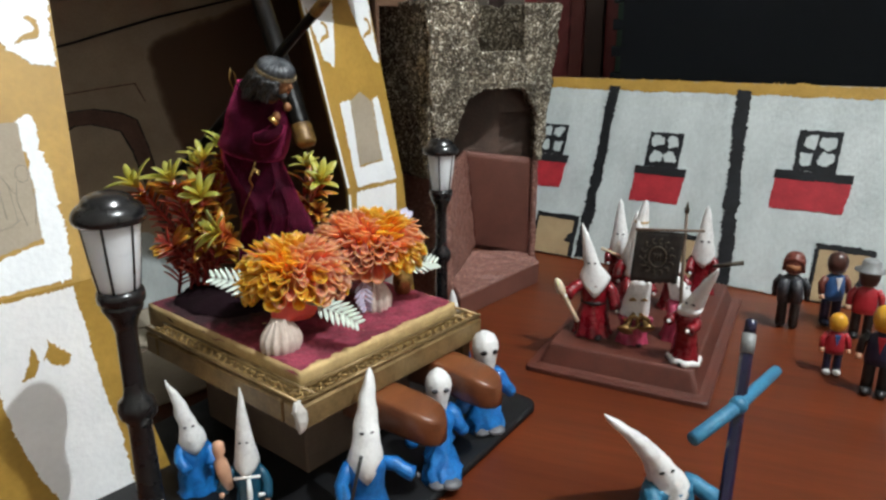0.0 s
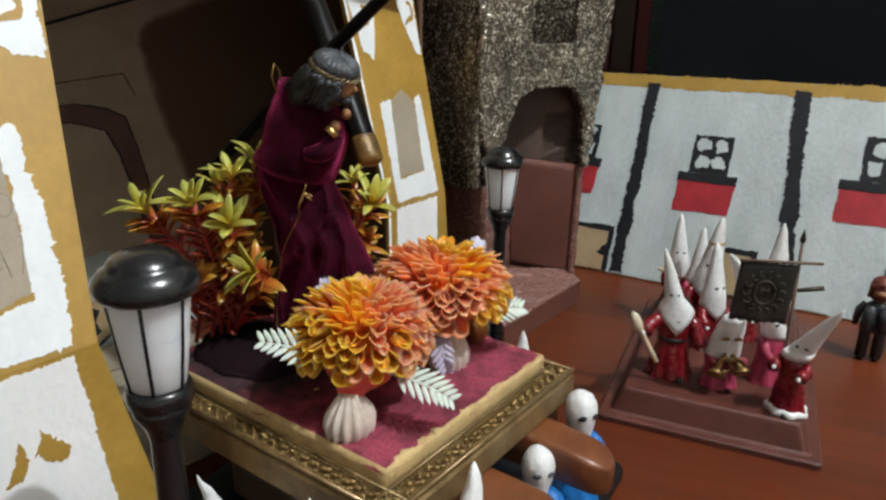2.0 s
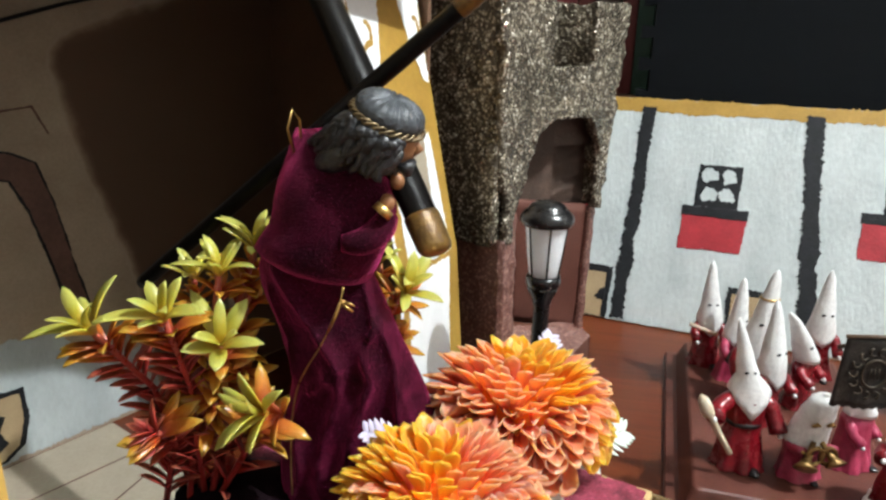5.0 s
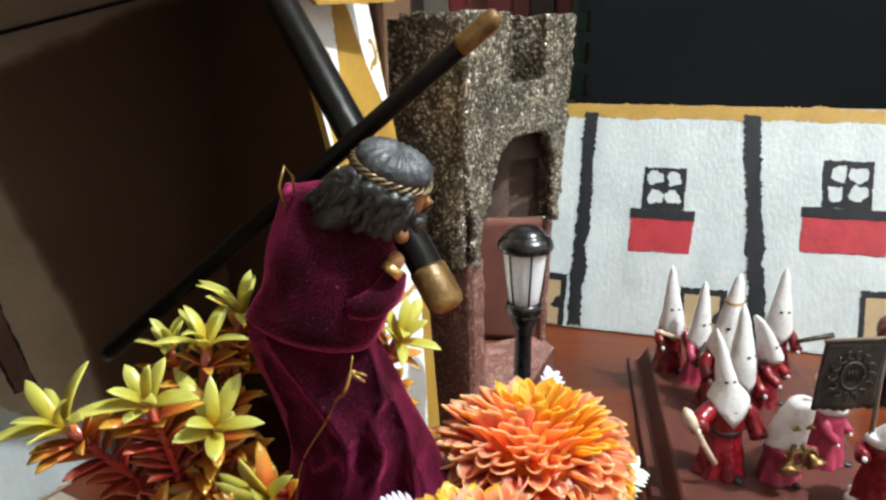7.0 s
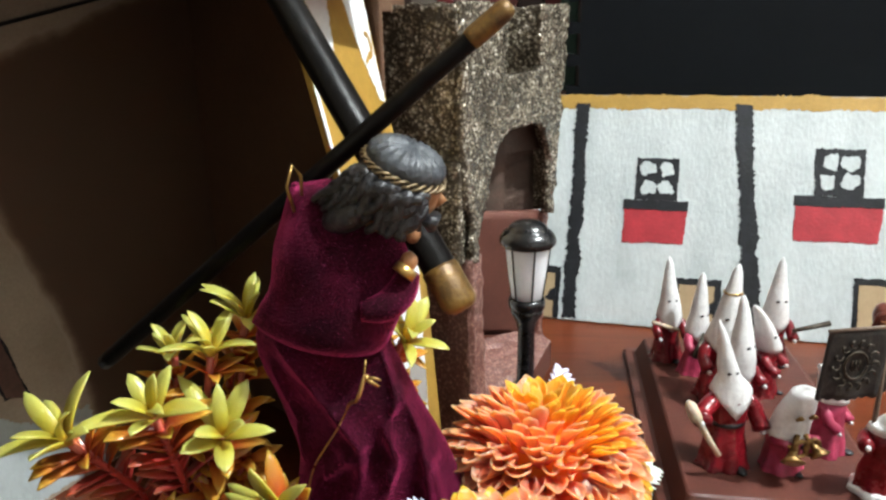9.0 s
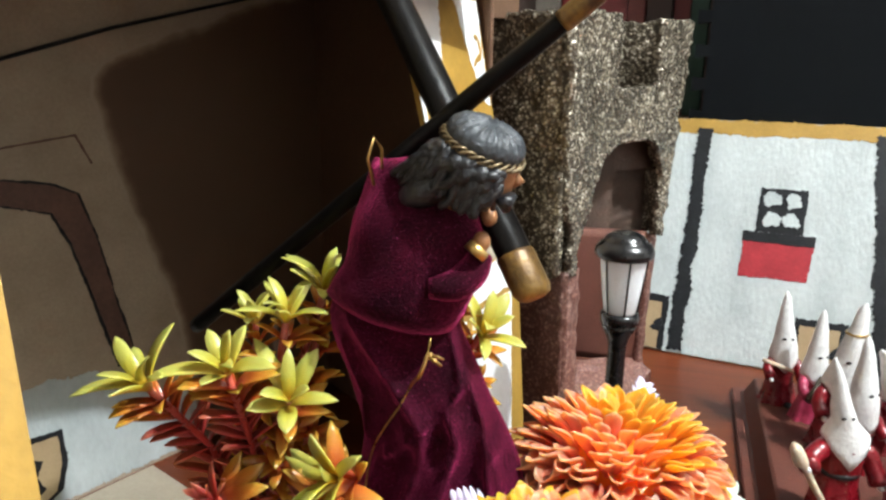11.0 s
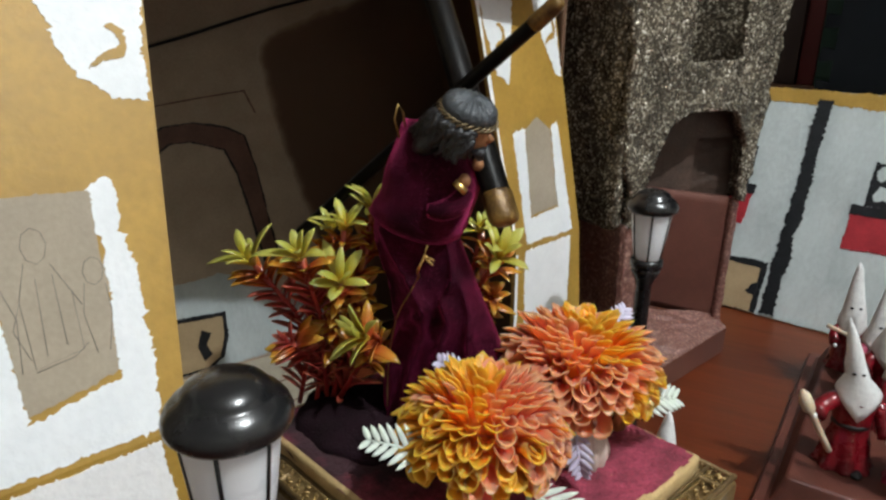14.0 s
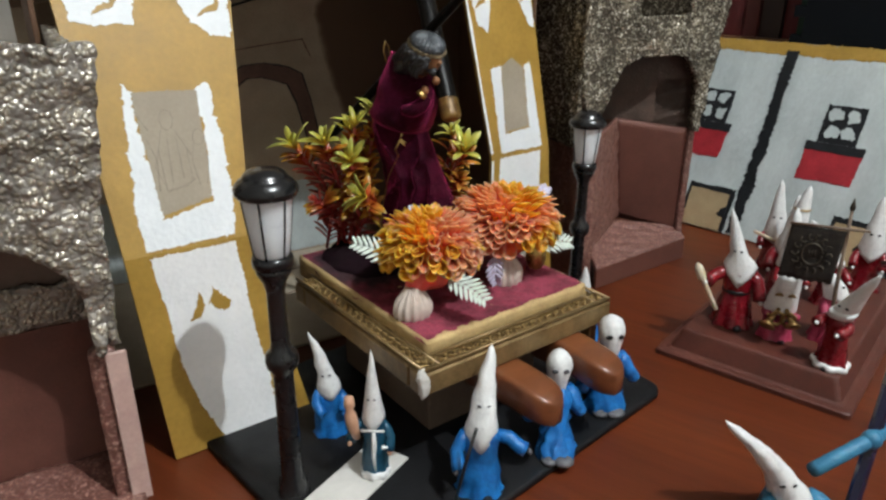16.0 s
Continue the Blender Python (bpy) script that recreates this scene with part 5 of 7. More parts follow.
prof = [(0.0950, -0.0278, 0.0470), (0.1003, -0.0275, 0.0460), (0.106, -0.0272, 0.0445), (0.112, -0.0268, 0.0425), (0.119, -0.0262, 0.0405), (0.126, -0.0252, 0.0378), (0.132, -0.0240, 0.0355), (0.138, -0.0226, 0.0332), (0.144, -0.0212, 0.0312), (0.150, -0.0205, 0.0290), (0.157, -0.0214, 0.0258), (0.163, -0.0234, 0.0228),
        (0.169, -0.0250, 0.0200), (0.175, -0.0272, 0.0176), (0.181, -0.0298, 0.0150), (0.187, -0.0315, 0.0122), (0.193, -0.0318, 0.0098), (0.198, -0.0305, 0.0090)]
FOLDS = [([(-0.0225, 0.196), (-0.0134, 0.1834), (-0.0059, 0.1711), (0.0013, 0.1610), (-0.0133, 0.1470), (-0.0172, 0.1358), (-0.0150, 0.118), (-0.0185, 0.098)], 0.0056, 0.0024),
         ([(0.0085, 0.192), (0.0128, 0.1755), (0.0092, 0.1677), (0.0122, 0.1548), (0.0072, 0.1383), (0.0030, 0.120), (0.0055, 0.098)], 0.0054, 0.0023),
         ([(0.0013, 0.1610), (0.0000, 0.146), (-0.0050, 0.132), (-0.0065, 0.115), (-0.0040, 0.098)], 0.0042, 0.0022),
         ([(0.0150, 0.176), (0.0205, 0.160), (0.0225, 0.142), (0.0215, 0.122), (0.0250, 0.098)], 0.0048, 0.0023),
         ([(0.0230, 0.152), (0.0290, 0.130), (0.0350, 0.098)], 0.0042, 0.0022),
         ([(-0.0250, 0.186), (-0.0190, 0.168), (-0.0200, 0.152)], 0.0032, 0.0020)]


def to_line(x, z, pts):
    """How far (x, z) lies from a broken line."""
    best = 1.0
    for (xa, za), (xb, zb) in zip(pts, pts[1:]):
        dx, dz = xb - xa, zb - za
        t = max(0.0, min(1.0, ((x - xa) * dx + (z - za) * dz) / (dx * dx + dz * dz)))
        best = min(best, math.hypot(x - xa - dx * t, z - za - dz * t))
    return best


fine = []
for (za, la, ra), (zb, lb, rb) in zip(prof, prof[1:]):
    fine += [(za + (zb - za) * k / 4, la + (lb - la) * k / 4, ra + (rb - ra) * k / 4) for k in range(4)]
fine.append(prof[-1])
rings = []
for z, l, r in fine:
    cx, hw = (l + r) / 2, (r - l) / 2
    ring = []
    for j in range(132):
        a = 2 * math.pi * j / 132
        amt = min(1, (0.205 - z) / 0.05)
        q = Vector((math.cos(a) * 1.1 + 7, math.sin(a) * 1.1, z * 22 + 0.9 * math.cos(a)))
        grow = 1 + amt * 0.05 * (crease(q, 1.0) - 0.60) + 0.006 * noise.noise(q * 4)
        x, y = cx + hw * grow * math.cos(a), 0.004 + 0.58 * max(hw, 0.0240) * grow * math.sin(a)
        if math.sin(a) < 0:
            wob = 0.0010 * noise.noise(Vector((x * 160, z * 160, 3)))
            out_ = sum(hgt * math.exp(-max(0.0, to_line(x, z, pts) + wob) / wid) for pts, hgt, wid in FOLDS) - 0.0016
            y -= out_ * min(1.0, -2.2 * math.sin(a)) * (0.55 + 0.45 * min(1.0, (0.2 - z) / 0.02))
        ring.append(Vector((x, y, z)))
    rings.append(ring)
st.loft(rings)
prof2 = [(0.1975, -0.014, 0.004, 0.9), (0.1945, -0.0245, 0.0080, 0.9), (0.1950, -0.0295, 0.0112, 0.92), (0.1985, -0.0312, 0.0138, 0.92), (0.204, -0.0290, 0.0160, 0.9), (0.2100, -0.0258, 0.0178, 0.88), (0.2150, -0.0243, 0.0186, 0.87), (0.2200, -0.0236, 0.0180, 0.86),
         (0.2255, -0.0224, 0.0160, 0.85), (0.2310, -0.0204, 0.0130, 0.8), (0.2360, -0.0186, 0.0088, 0.75), (0.2405, -0.0172, 0.0042, 0.68), (0.2430, -0.0160, -0.002, 0.6), (0.2420, -0.0135, -0.006, 0.55)]
rings = []
for z, l, r, sq in prof2:
    cx, hw = (l + r) / 2, (r - l) / 2
    ring = []
    for j in range(NR):
        a = 2 * math.pi * j / NR
        low = max(0.0, min(1.0, (0.212 - z) / 0.016))
        q = Vector((math.cos(a) * 1.3, math.sin(a) * 1.3 + 3, z * 45))
        zz = z - low * 0.0042 * math.cos(a - 0.2) + 0.0010 * noise.noise(q * 0.8)
        fold = 1 + 0.085 * (crease(q, 0.62) - 0.60) + 0.012 * noise.noise(q * 2.2)
        ring.append(Vector((cx + hw * fold * math.cos(a), 0.003 + sq * hw * fold * math.sin(a), zz)))
    rings.append(ring)
st.loft(rings)


def on_robe(x, z, out=0.0):
    """A point on the front of the skirt."""
    i = max(k for k in range(len(prof) - 1) if prof[k][0] <= z or k == 0)
    (za, la, ra), (zb, lb, rb) = prof[i], prof[i + 1]
    k = (z - za) / (zb - za)
    l_, r_ = la + (lb - la) * k, ra + (rb - ra) * k
    c_, h_ = (l_ + r_) / 2, (r_ - l_) / 2
    q = max(-0.97, min(0.97, (x - c_) / h_))
    return Vector((c_ + q * h_, 0.004 - 0.58 * max(h_, 0.0240) * math.sqrt(1 - q * q) - out, z))


def glide(pts, n=6):
    """A smooth line through the points."""
    pts = [Vector(p) for p in pts]
    e = [2 * pts[0] - pts[1]] + pts + [2 * pts[-1] - pts[-2]]
    out = []
    for i in range(1, len(e) - 2):
        for j in range(n):
            t = j / n
            a_, b_, c_, d_ = e[i - 1], e[i], e[i + 1], e[i + 2]
            out.append(0.5 * (2 * b_ + (c_ - a_) * t + (2 * a_ - 5 * b_ + 4 * c_ - d_) * t * t + (3 * b_ - a_ - 3 * c_ + d_) * t ** 3))
    return out + [pts[-1]]


# sleeve bunched at the front, cuff and fingers on the beam
st.tube(glide([(0.004, -0.0135, 0.2085), (0.0110, -0.0128, 0.2090), (0.0160, -0.0095, 0.2125), (0.0180, -0.0060, 0.2170)], 4), [0.0035 + 0.0014 * math.sin(i * 0.25) for i in range(13)], 16)
st.use(M_GOLD).tube([(0.0165, -0.0125, 0.2185), (0.0182, -0.0115, 0.2205)], [0.0036, 0.0034], 12)
st.use(M_SKIN).ball((0.0186, -0.0105, 0.2220), (0.0026, 0.0024, 0.0030)).ball((0.0195, 0.002, 0.2265), (0.0026, 0.0026, 0.0030))
st.tube([(0.0085, -0.002, 0.232), (0.013, -0.004, 0.239)], [0.0056, 0.0052], 12)
# head, hair, ribbed cap, twisted band
HT_ = Matrix.Rotation(radians(24), 3, "Y") @ Matrix.Rotation(radians(10), 3, "X")
hc = Vector((0.0168, -0.006, 0.2462))
st.use(M_SKIN).ball(hc + Vector((0.0034, -0.0010, -0.0050)), (0.0078, 0.0072, 0.0098), 18, 12, None, HT_)
st.tube([hc + Vector((0.0098, -0.002, -0.0040)), hc + Vector((0.0118, -0.002, -0.0068)), hc + Vector((0.0096, -0.002, -0.0080))], [0.0009, 0.0016, 0.0013], 8)
st.use(M_HAIR).ball(hc + Vector((-0.0030, 0.0012, -0.0010)), (0.0104, 0.0102, 0.0096), 22, 12, None, HT_)
st.ball(hc + Vector((-0.0135, 0.0010, -0.0090)), (0.0115, 0.0100, 0.0058), 22, 12, None, Matrix.Rotation(radians(-30), 3, "Y"))
rh = random.Random(4)
for lay, count in ((0, 15), (1, 13), (2, 9)):
    for k in range(count):
        f = max(0.0, k / (count - 1) + rh.uniform(-0.02, 0.02))
        a = math.pi * (1.16 + 0.60 * f)
        s0 = hc + HT_ @ Vector((0.0108 * math.cos(a), 0.0104 * math.sin(a), 0.0006 - 0.0008 * lay))
        e0 = hc + Vector((-0.0265 + 0.0262 * f, 0.0010 - 0.0125 * f ** 0.8, -0.0072 - 0.0088 * f))
        e0 = s0.lerp(e0, (1.0, 0.78, 0.52)[lay] * rh.uniform(0.90, 1.06))
        side = Vector((0.35, -0.6, 0.75)).normalized()
        up_ = side * (0.0018 + 0.0011 * lay)
        wav = (e0 - s0).cross(side).normalized() * 0.0013
        pts = [s0] + [s0.lerp(e0, t) + up_ * math.sin(math.pi * min(1.0, t * 1.1)) ** 0.7 + wav * math.sin(7.5 * t + k * 1.9 + lay) for t in (0.2, 0.4, 0.6, 0.8)] + [e0]
        line = glide(pts, 3)
        st.tube(line, [(0.0012 + 0.0011 * math.sin(math.pi * min(1.0, 0.15 + 0.8 * i / len(line)))) * rh.uniform(0.94, 1.06) for i in range(len(line))], 8, 0.75)
st.tube([hc + Vector((0.008, -0.006, -0.0105)), hc + Vector((0.0085, -0.005, -0.0150))], [0.0036, 0.0012], 8)
for k in range(8):
    s0 = hc + Vector((0.0005 + 0.0008 * k, -0.0088 + 0.0003 * k, -0.002))
    st.tube([s0, s0 + Vector((-0.0012, -0.0012, -0.007)), s0 + Vector((-0.002 + 0.0008 * math.sin(k * 2), -0.0005, -0.0125))], [0.0014, 0.0017, 0.0006], 6)
st.use(M_CROWNTOP)
rings = []
for i, (r, z) in enumerate(((0.0112, 0.0022), (0.0119, 0.0048), (0.0113, 0.0070), (0.0094, 0.0088), (0.0062, 0.0098), (0.002, 0.0101))):
    rings.append([hc + HT_ @ Vector((r * (1 + 0.016 * math.sin(21 * a + i)) * math.cos(a), r * 0.94 * (1 + 0.016 * math.sin(21 * a + i)) * math.sin(a), z + 0.0004 * math.sin(21 * a))) for a in [2 * math.pi * j / 84 for j in range(84)]])
st.loft(rings)
st.use(M_GOLDOLD)
for ph in (0.0, 2.1, 4.2):
    pts = [hc + HT_ @ Vector(((0.0120 + 0.0009 * math.cos(9 * a + ph)) * math.cos(a), (0.0113 + 0.0009 * math.cos(9 * a + ph)) * math.sin(a), 0.0026 + 0.0010 * math.sin(9 * a + ph))) for a in [2 * math.pi * k / 90 for k in range(91)]]
    st.tube(pts, 0.00048, 5)
st.use(M_GOLD)
# cord with knot
kn = Vector((0.0045, -0.0165, 0.1890))
cordl = glide([(0.0050, -0.0170, 0.1940), (0.0042, -0.0195, 0.1885), (0.0022, -0.0208, 0.1830)] + [on_robe(x, z, 0.0034) for x, z in ((-0.0012, 0.177), (-0.0052, 0.169), (-0.0100, 0.161), (-0.0145, 0.152), (-0.0172, 0.142), (-0.0178, 0.131), (-0.0176, 0.119), (-0.0172, 0.108))], 4)
st.tube(cordl, [0.0003 if i < 4 else 0.00060 if i < 13 else 0.00030 for i in range(len(cordl))], 7)
st.ball(kn + Vector((0.0006, -0.0022, 0.0)), (0.0012, 0.0010, 0.0012), 8, 6)
st.tube([kn + Vector((0.0004, -0.0022, 0)), kn + Vector((0.0022, -0.0030, -0.0012)), kn + Vector((0.0042, -0.0030, -0.0026))], [0.0009, 0.0007, 0.0004], 6)
st.tube([kn + Vector((0.0010, -0.0024, 0)), kn + Vector((0.0030, -0.0030, 0.0002)), kn + Vector((0.0048, -0.0028, -0.0006))], [0.0006, 0.0005, 0.0003], 6)
st.tube([Vector((-0.0145, -0.004, 0.236)), Vector((-0.0158, -0.006, 0.244)), Vector((-0.0135, -0.007, 0.2505)), Vector((-0.0115, -0.006, 0.247)), Vector((-0.012, -0.004, 0.241))], 0.0005, 6)
st.make("robed_statue", None, STM, "bearded statue in plum velvet robe bending forward on the foam", "statue")

# low near-black mound at its feet
md = Mesh().use(M_DARKMOUND)
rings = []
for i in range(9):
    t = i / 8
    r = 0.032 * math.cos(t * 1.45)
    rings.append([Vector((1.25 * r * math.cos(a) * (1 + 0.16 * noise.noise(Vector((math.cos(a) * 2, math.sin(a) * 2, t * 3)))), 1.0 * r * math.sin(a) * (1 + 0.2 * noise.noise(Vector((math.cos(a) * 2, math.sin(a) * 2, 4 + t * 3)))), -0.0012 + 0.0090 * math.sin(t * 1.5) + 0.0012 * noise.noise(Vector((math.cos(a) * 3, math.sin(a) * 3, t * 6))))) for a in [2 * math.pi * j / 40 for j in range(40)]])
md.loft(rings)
md.make("dark_mound", None, pose(-0.116, 0.472, GZ, 0, 0, -25), "near-black mound on the foam round the plants", "cloth")

cross = empty("wooden_cross", pose(-0.076, 0.489, 0.2552), "black wooden cross with gold ends on the statue's shoulder", "cross")


def beam(name, p0, p1, w, h, gold0, gold1):
    p0, p1 = Vector(p0) - Vector((-0.076, 0.489, 0.2552)), Vector(p1) - Vector((-0.076, 0.489, 0.2552))
    d = (p1 - p0)
    q = d.to_track_quat("Z", "Y").to_matrix()
    b = Mesh().use(M_CROSS)
    rings = []
    for t, s in ((0, 0.86), (0.02, 1), (0.5, 1.03), (0.98, 1), (1, 0.86)):
        rings.append([p0 + d * t + q @ Vector((w * s * math.cos(a), h * s * math.sin(a), 0)) for a in [math.pi / 8 + k * math.pi / 4 for k in range(8)]])
    b.loft(rings)
    ob = b.make(name, cross)
    for on, e, sg in ((gold0, p0, 1), (gold1, p1, -1)):
        if on:
            g = Mesh().use(M_CROSSEND)
            dn = d.normalized() * sg
            rings = []
            for t, s in ((-0.0040, 0.55), (-0.0030, 0.88), (-0.0010, 1.03), (0.0100, 1.05), (0.0112, 1.02)):
                rings.append([e + dn * t + q @ Vector((w * s * math.cos(a) * 1.05, h * s * math.sin(a) * 1.05, 0)) for a in [math.pi / 8 + k * math.pi / 4 for k in range(8)]])
            g.loft(rings)
            g.make("gold_end", ob, None, "aged gold end piece")


C0 = Vector((-0.076, 0.489, 0.2552))
LD = Vector((-0.041, 0.020, -0.0373))
beam("long_beam", C0 - LD * 0.93, C0 + LD * 2.3, 0.0034, 0.0032, True, False)
beam("cross_beam", (-0.1021, 0.5390, 0.3150), (-0.0535, 0.4655, 0.2061), 0.0064, 0.0050, True, True)

# ---- leafy plants behind the statue ----
plant = empty("leafy_plant", pose(-0.145, 0.487, GZ), "plastic plant with dark red stems and yellow-tipped leaves", "plant")
P0 = Vector((-0.145, 0.487, GZ))


def leaf_mesh(name, mat, ln, w, curl, cup, along, n=6, blunt=0.55):
    me = Mesh().use(mat).leaf((0, 0, 0), (0, 0, ln), (0, -1, 0), w, curl, cup, 0.0006, n, along, blunt)
    ob = me.make(name)
    data = ob.data
    bpy.data.objects.remove(ob)
    return data


LEAF_Y = [leaf_mesh("leaf", M_LEAFY, ln, w, c, 0.34, (0.24, 1.0), 8, 1.35) for ln, w, c in ((0.0205, 0.0048, -0.8), (0.0190, 0.0051, -0.4), (0.0214, 0.0045, -1.1), (0.0180, 0.0049, -0.2))]
LEAF_O = [leaf_mesh("leaf", M_LEAFO, ln, w, c, 0.30, (0.0, 1.0), 7, 1.15) for ln, w, c in ((0.0180, 0.0046, -0.8), (0.0165, 0.0050, -0.4))]
LEAF_R = [leaf_mesh("leaf", M_LEAFR, ln, w, c, 0.3, (0.0, 1.0), 6, 1.1) for ln, w, c in ((0.0165, 0.0034, -0.4), (0.0150, 0.0037, -0.2))]


def put_leaf(data, parent, base, direction, normal, scale):
    d = Vector(direction).normalized()
    nn = Vector(normal) - d * Vector(normal).dot(d)
    nn = nn.normalized() if nn.length > 1e-4 else d.orthogonal().normalized()
    x = (-nn).cross(d)
    m = Matrix((x, -nn, d)).transposed().to_4x4()
    ob = new("leaf", data)
    ob.parent = parent
    ob.matrix_basis = Matrix.Translation(base) @ m @ Matrix.Scale(scale, 4)
    return ob


rl_ = random.Random(12)
# tip, leaf size, direction of the rosette, red feathered stem or not
SPRIGS = [((-0.1694, 0.4711, 0.1745), 1.0, (-0.45, -0.25, 0.85), True), ((-0.1458, 0.4708, 0.1785), 1.0, (-0.15, -0.40, 0.90), True), ((-0.1290, 0.4840, 0.1900), 0.85, (0.10, -0.15, 1.0), False),
          ((-0.1279, 0.4733, 0.1665), 1.0, (0.05, -0.55, 0.80), False), ((-0.1124, 0.4605, 0.1465), 1.0, (-0.60, -0.45, 0.35), False), ((-0.0590, 0.5205, 0.1675), 1.12, (0.35, -0.40, 0.85), False),
          ((-0.1171, 0.4947, 0.1960), 0.90, (0.05, -0.15, 1.0), False), ((-0.1420, 0.5050, 0.1820), 0.75, (-0.1, 0.0, 1.0), False), ((-0.0690, 0.5300, 0.1780), 0.70, (-0.1, -0.2, 1.0), False),
          ((-0.1230, 0.4840, 0.1500), 0.60, (-0.1, -0.6, 0.7), False), ((-0.1520, 0.4690, 0.1360), 0.50, (-0.5, -0.5, 0.6), True), ((-0.0620, 0.5240, 0.1440), 0.60, (0.3, -0.5, 0.7), False),
          ((-0.1240, 0.4900, 0.1640), 0.62, (-0.1, -0.5, 0.8), False), ((-0.1160, 0.4850, 0.1320), 0.62, (-0.3, -0.7, 0.5), False), ((-0.1330, 0.4820, 0.1400), 0.62, (-0.2, -0.7, 0.6), False),
          ((-0.1200, 0.4950, 0.1800), 0.62, (0.0, -0.4, 0.9), False), ((-0.1400, 0.4880, 0.1580), 0.62, (-0.2, -0.5, 0.8), False)]
for k, (tip, sc, ax, plume) in enumerate(SPRIGS):
    right_one = tip[0] > -0.08
    tip, ax = Vector(tip) - P0, Vector(ax).normalized()
    root = Vector((0.062, 0.036, -0.0005)) if right_one else Vector((0.008 * math.sin(k * 1.7) - (0.003 if plume else -0.004), 0.007 * math.cos(k * 2.3), -0.0005))
    mid = root.lerp(tip, 0.55) + Vector((0, 0.003, 0.006)) - Vector((ax.x, ax.y, 0)) * 0.008
    pts = [root, root.lerp(mid, 0.6), mid, mid.lerp(tip, 0.55), tip]
    stem = Mesh().use(M_LEAFR).tube(pts, [0.0013, 0.0013, 0.0012, 0.0012, 0.0011], 8, 1.0, [0.1, 0.3, 0.5, 0.7, 0.9]).make("stem", plant, None, "dark red stem")
    o1 = ax.orthogonal().normalized()
    o2 = ax.cross(o1)
    dull = sc < 0.65
    for ringi, (cnt, up, s, drop) in enumerate(((5, 1.0, 1.0, -0.001), (3, 2.3, 0.86, 0.001), (4, 0.9, 0.85, -0.008))):
        for j in range(cnt):
            a = 2 * math.pi * (j + 0.45 * ringi) / cnt + k * 1.3 + rl_.uniform(-0.25, 0.25)
            out_ = o1 * math.cos(a) + o2 * math.sin(a)
            if dull:
                data = LEAF_R[j % 2] if plume else LEAF_O[j % 2]
            else:
                data = LEAF_O[j % 2] if ringi == 2 else LEAF_Y[(j + k) % 4]
            put_leaf(data, stem, tip + ax * drop, out_ + ax * (up + rl_.uniform(-0.25, 0.35)), ax, max(sc, 0.75) * s * rl_.uniform(0.82, 1.08))
    count = 34 if plume else 15
    for j in range(count):
        t = 0.08 + 0.84 * j / count
        seg = min(3, int(t * 4))
        p = pts[seg].lerp(pts[seg + 1], t * 4 - seg)
        a = (j % 2) * math.pi + 0.5 * math.sin(j * 2.3) + (0.4 if plume else j * 1.1) + k
        d = (pts[seg + 1] - pts[seg]).normalized()
        q1 = (d.cross(Vector((0.2, -0.9, 0.2)))).normalized() if plume else d.orthogonal().normalized()
        q2 = d.cross(q1)
        a = a - (k + 0.4 if plume else 0.0)
        data = LEAF_R[j % 2] if t < (0.72 if plume else 0.40) else LEAF_O[j % 2]
        put_leaf(data, stem, p, q1 * math.cos(a) + q2 * math.sin(a) + d * 0.95, d, rl_.uniform(0.8, 1.1))

# ---- dahlia ornaments ----


def petal_mesh(mat, ln, w, roll, open_, point, along, slant=0.0, name="petal"):
    """A quilled petal. roll: half its turn round its own axis at the foot; open_: the same at the mouth; point: how much the tip narrows."""
    top, bot, al = [], [], []
    n, k = 7, 8
    for i in range(n + 1):
        t = i / n
        hw = w * (0.34 + 0.66 * math.sin(math.pi * 0.5 * min(1, t * 1.15))) * ((1 - point) + point * math.sqrt(max(0.0, 1 - (max(0.0, t - 0.52) / 0.485) ** 2)))
        ro = roll + (open_ - roll) * t
        rad = hw / max(ro, 0.15)
        for j in range(k + 1):
            s = (j / k - 0.5) * 2
            ang = s * ro
            x, y = rad * math.sin(ang), rad * (1 - math.cos(ang))
            z = ln * t * (1 - slant * s * s * t)
            back = -0.14 * ln * t * t
            top.append(Vector((x, y + back, z)))
            bot.append(Vector((x * 1.06, (y - rad) * 1.06 + rad + back - 0.0003, z * 0.995)))
            al.append(along[0] + (along[1] - along[0]) * t)
    m = len(top)
    f = []
    for i in range(n):
        for j in range(k):
            a = i * (k + 1) + j
            f.append((a, a + 1, a + k + 2, a + k + 1)), f.append((a + m, a + k + 1 + m, a + k + 2 + m, a + 1 + m))
    rim = [i * (k + 1) for i in range(n + 1)]
    for a, b in zip(rim, rim[1:]):
        f.append((a, b, b + m, a + m)), f.append((a + k, a + k + m, b + k + m, b + k))
    e = n * (k + 1)
    for j in range(k):
        f.append((e + j, e + j + 1, e + j + 1 + m, e + j + m))
    ob = Mesh().use(mat).add(top + bot, f, al + al).make(name)
    d = ob.data
    bpy.data.objects.remove(ob)
    return d


PETALS = [[petal_mesh(mt, *p) for p in ((0.0142, 0.0039, 1.05, 0.60, 0.90, (0.06, 1.0), 0.04), (0.0136, 0.0044, 1.40, 0.95, 0.80, (0.06, 1.0), 0.06),
                                        (0.0124, 0.0090, 2.8, 2.60, 0.05, (0.10, 0.86), 0.10), (0.0120, 0.0080, 2.6, 2.20, 0.16, (0.10, 0.90), 0.14), (0.0132, 0.0052, 1.9, 1.30, 0.68, (0.06, 1.0), 0.08))] for mt in (M_PETAL, M_PETALP)]


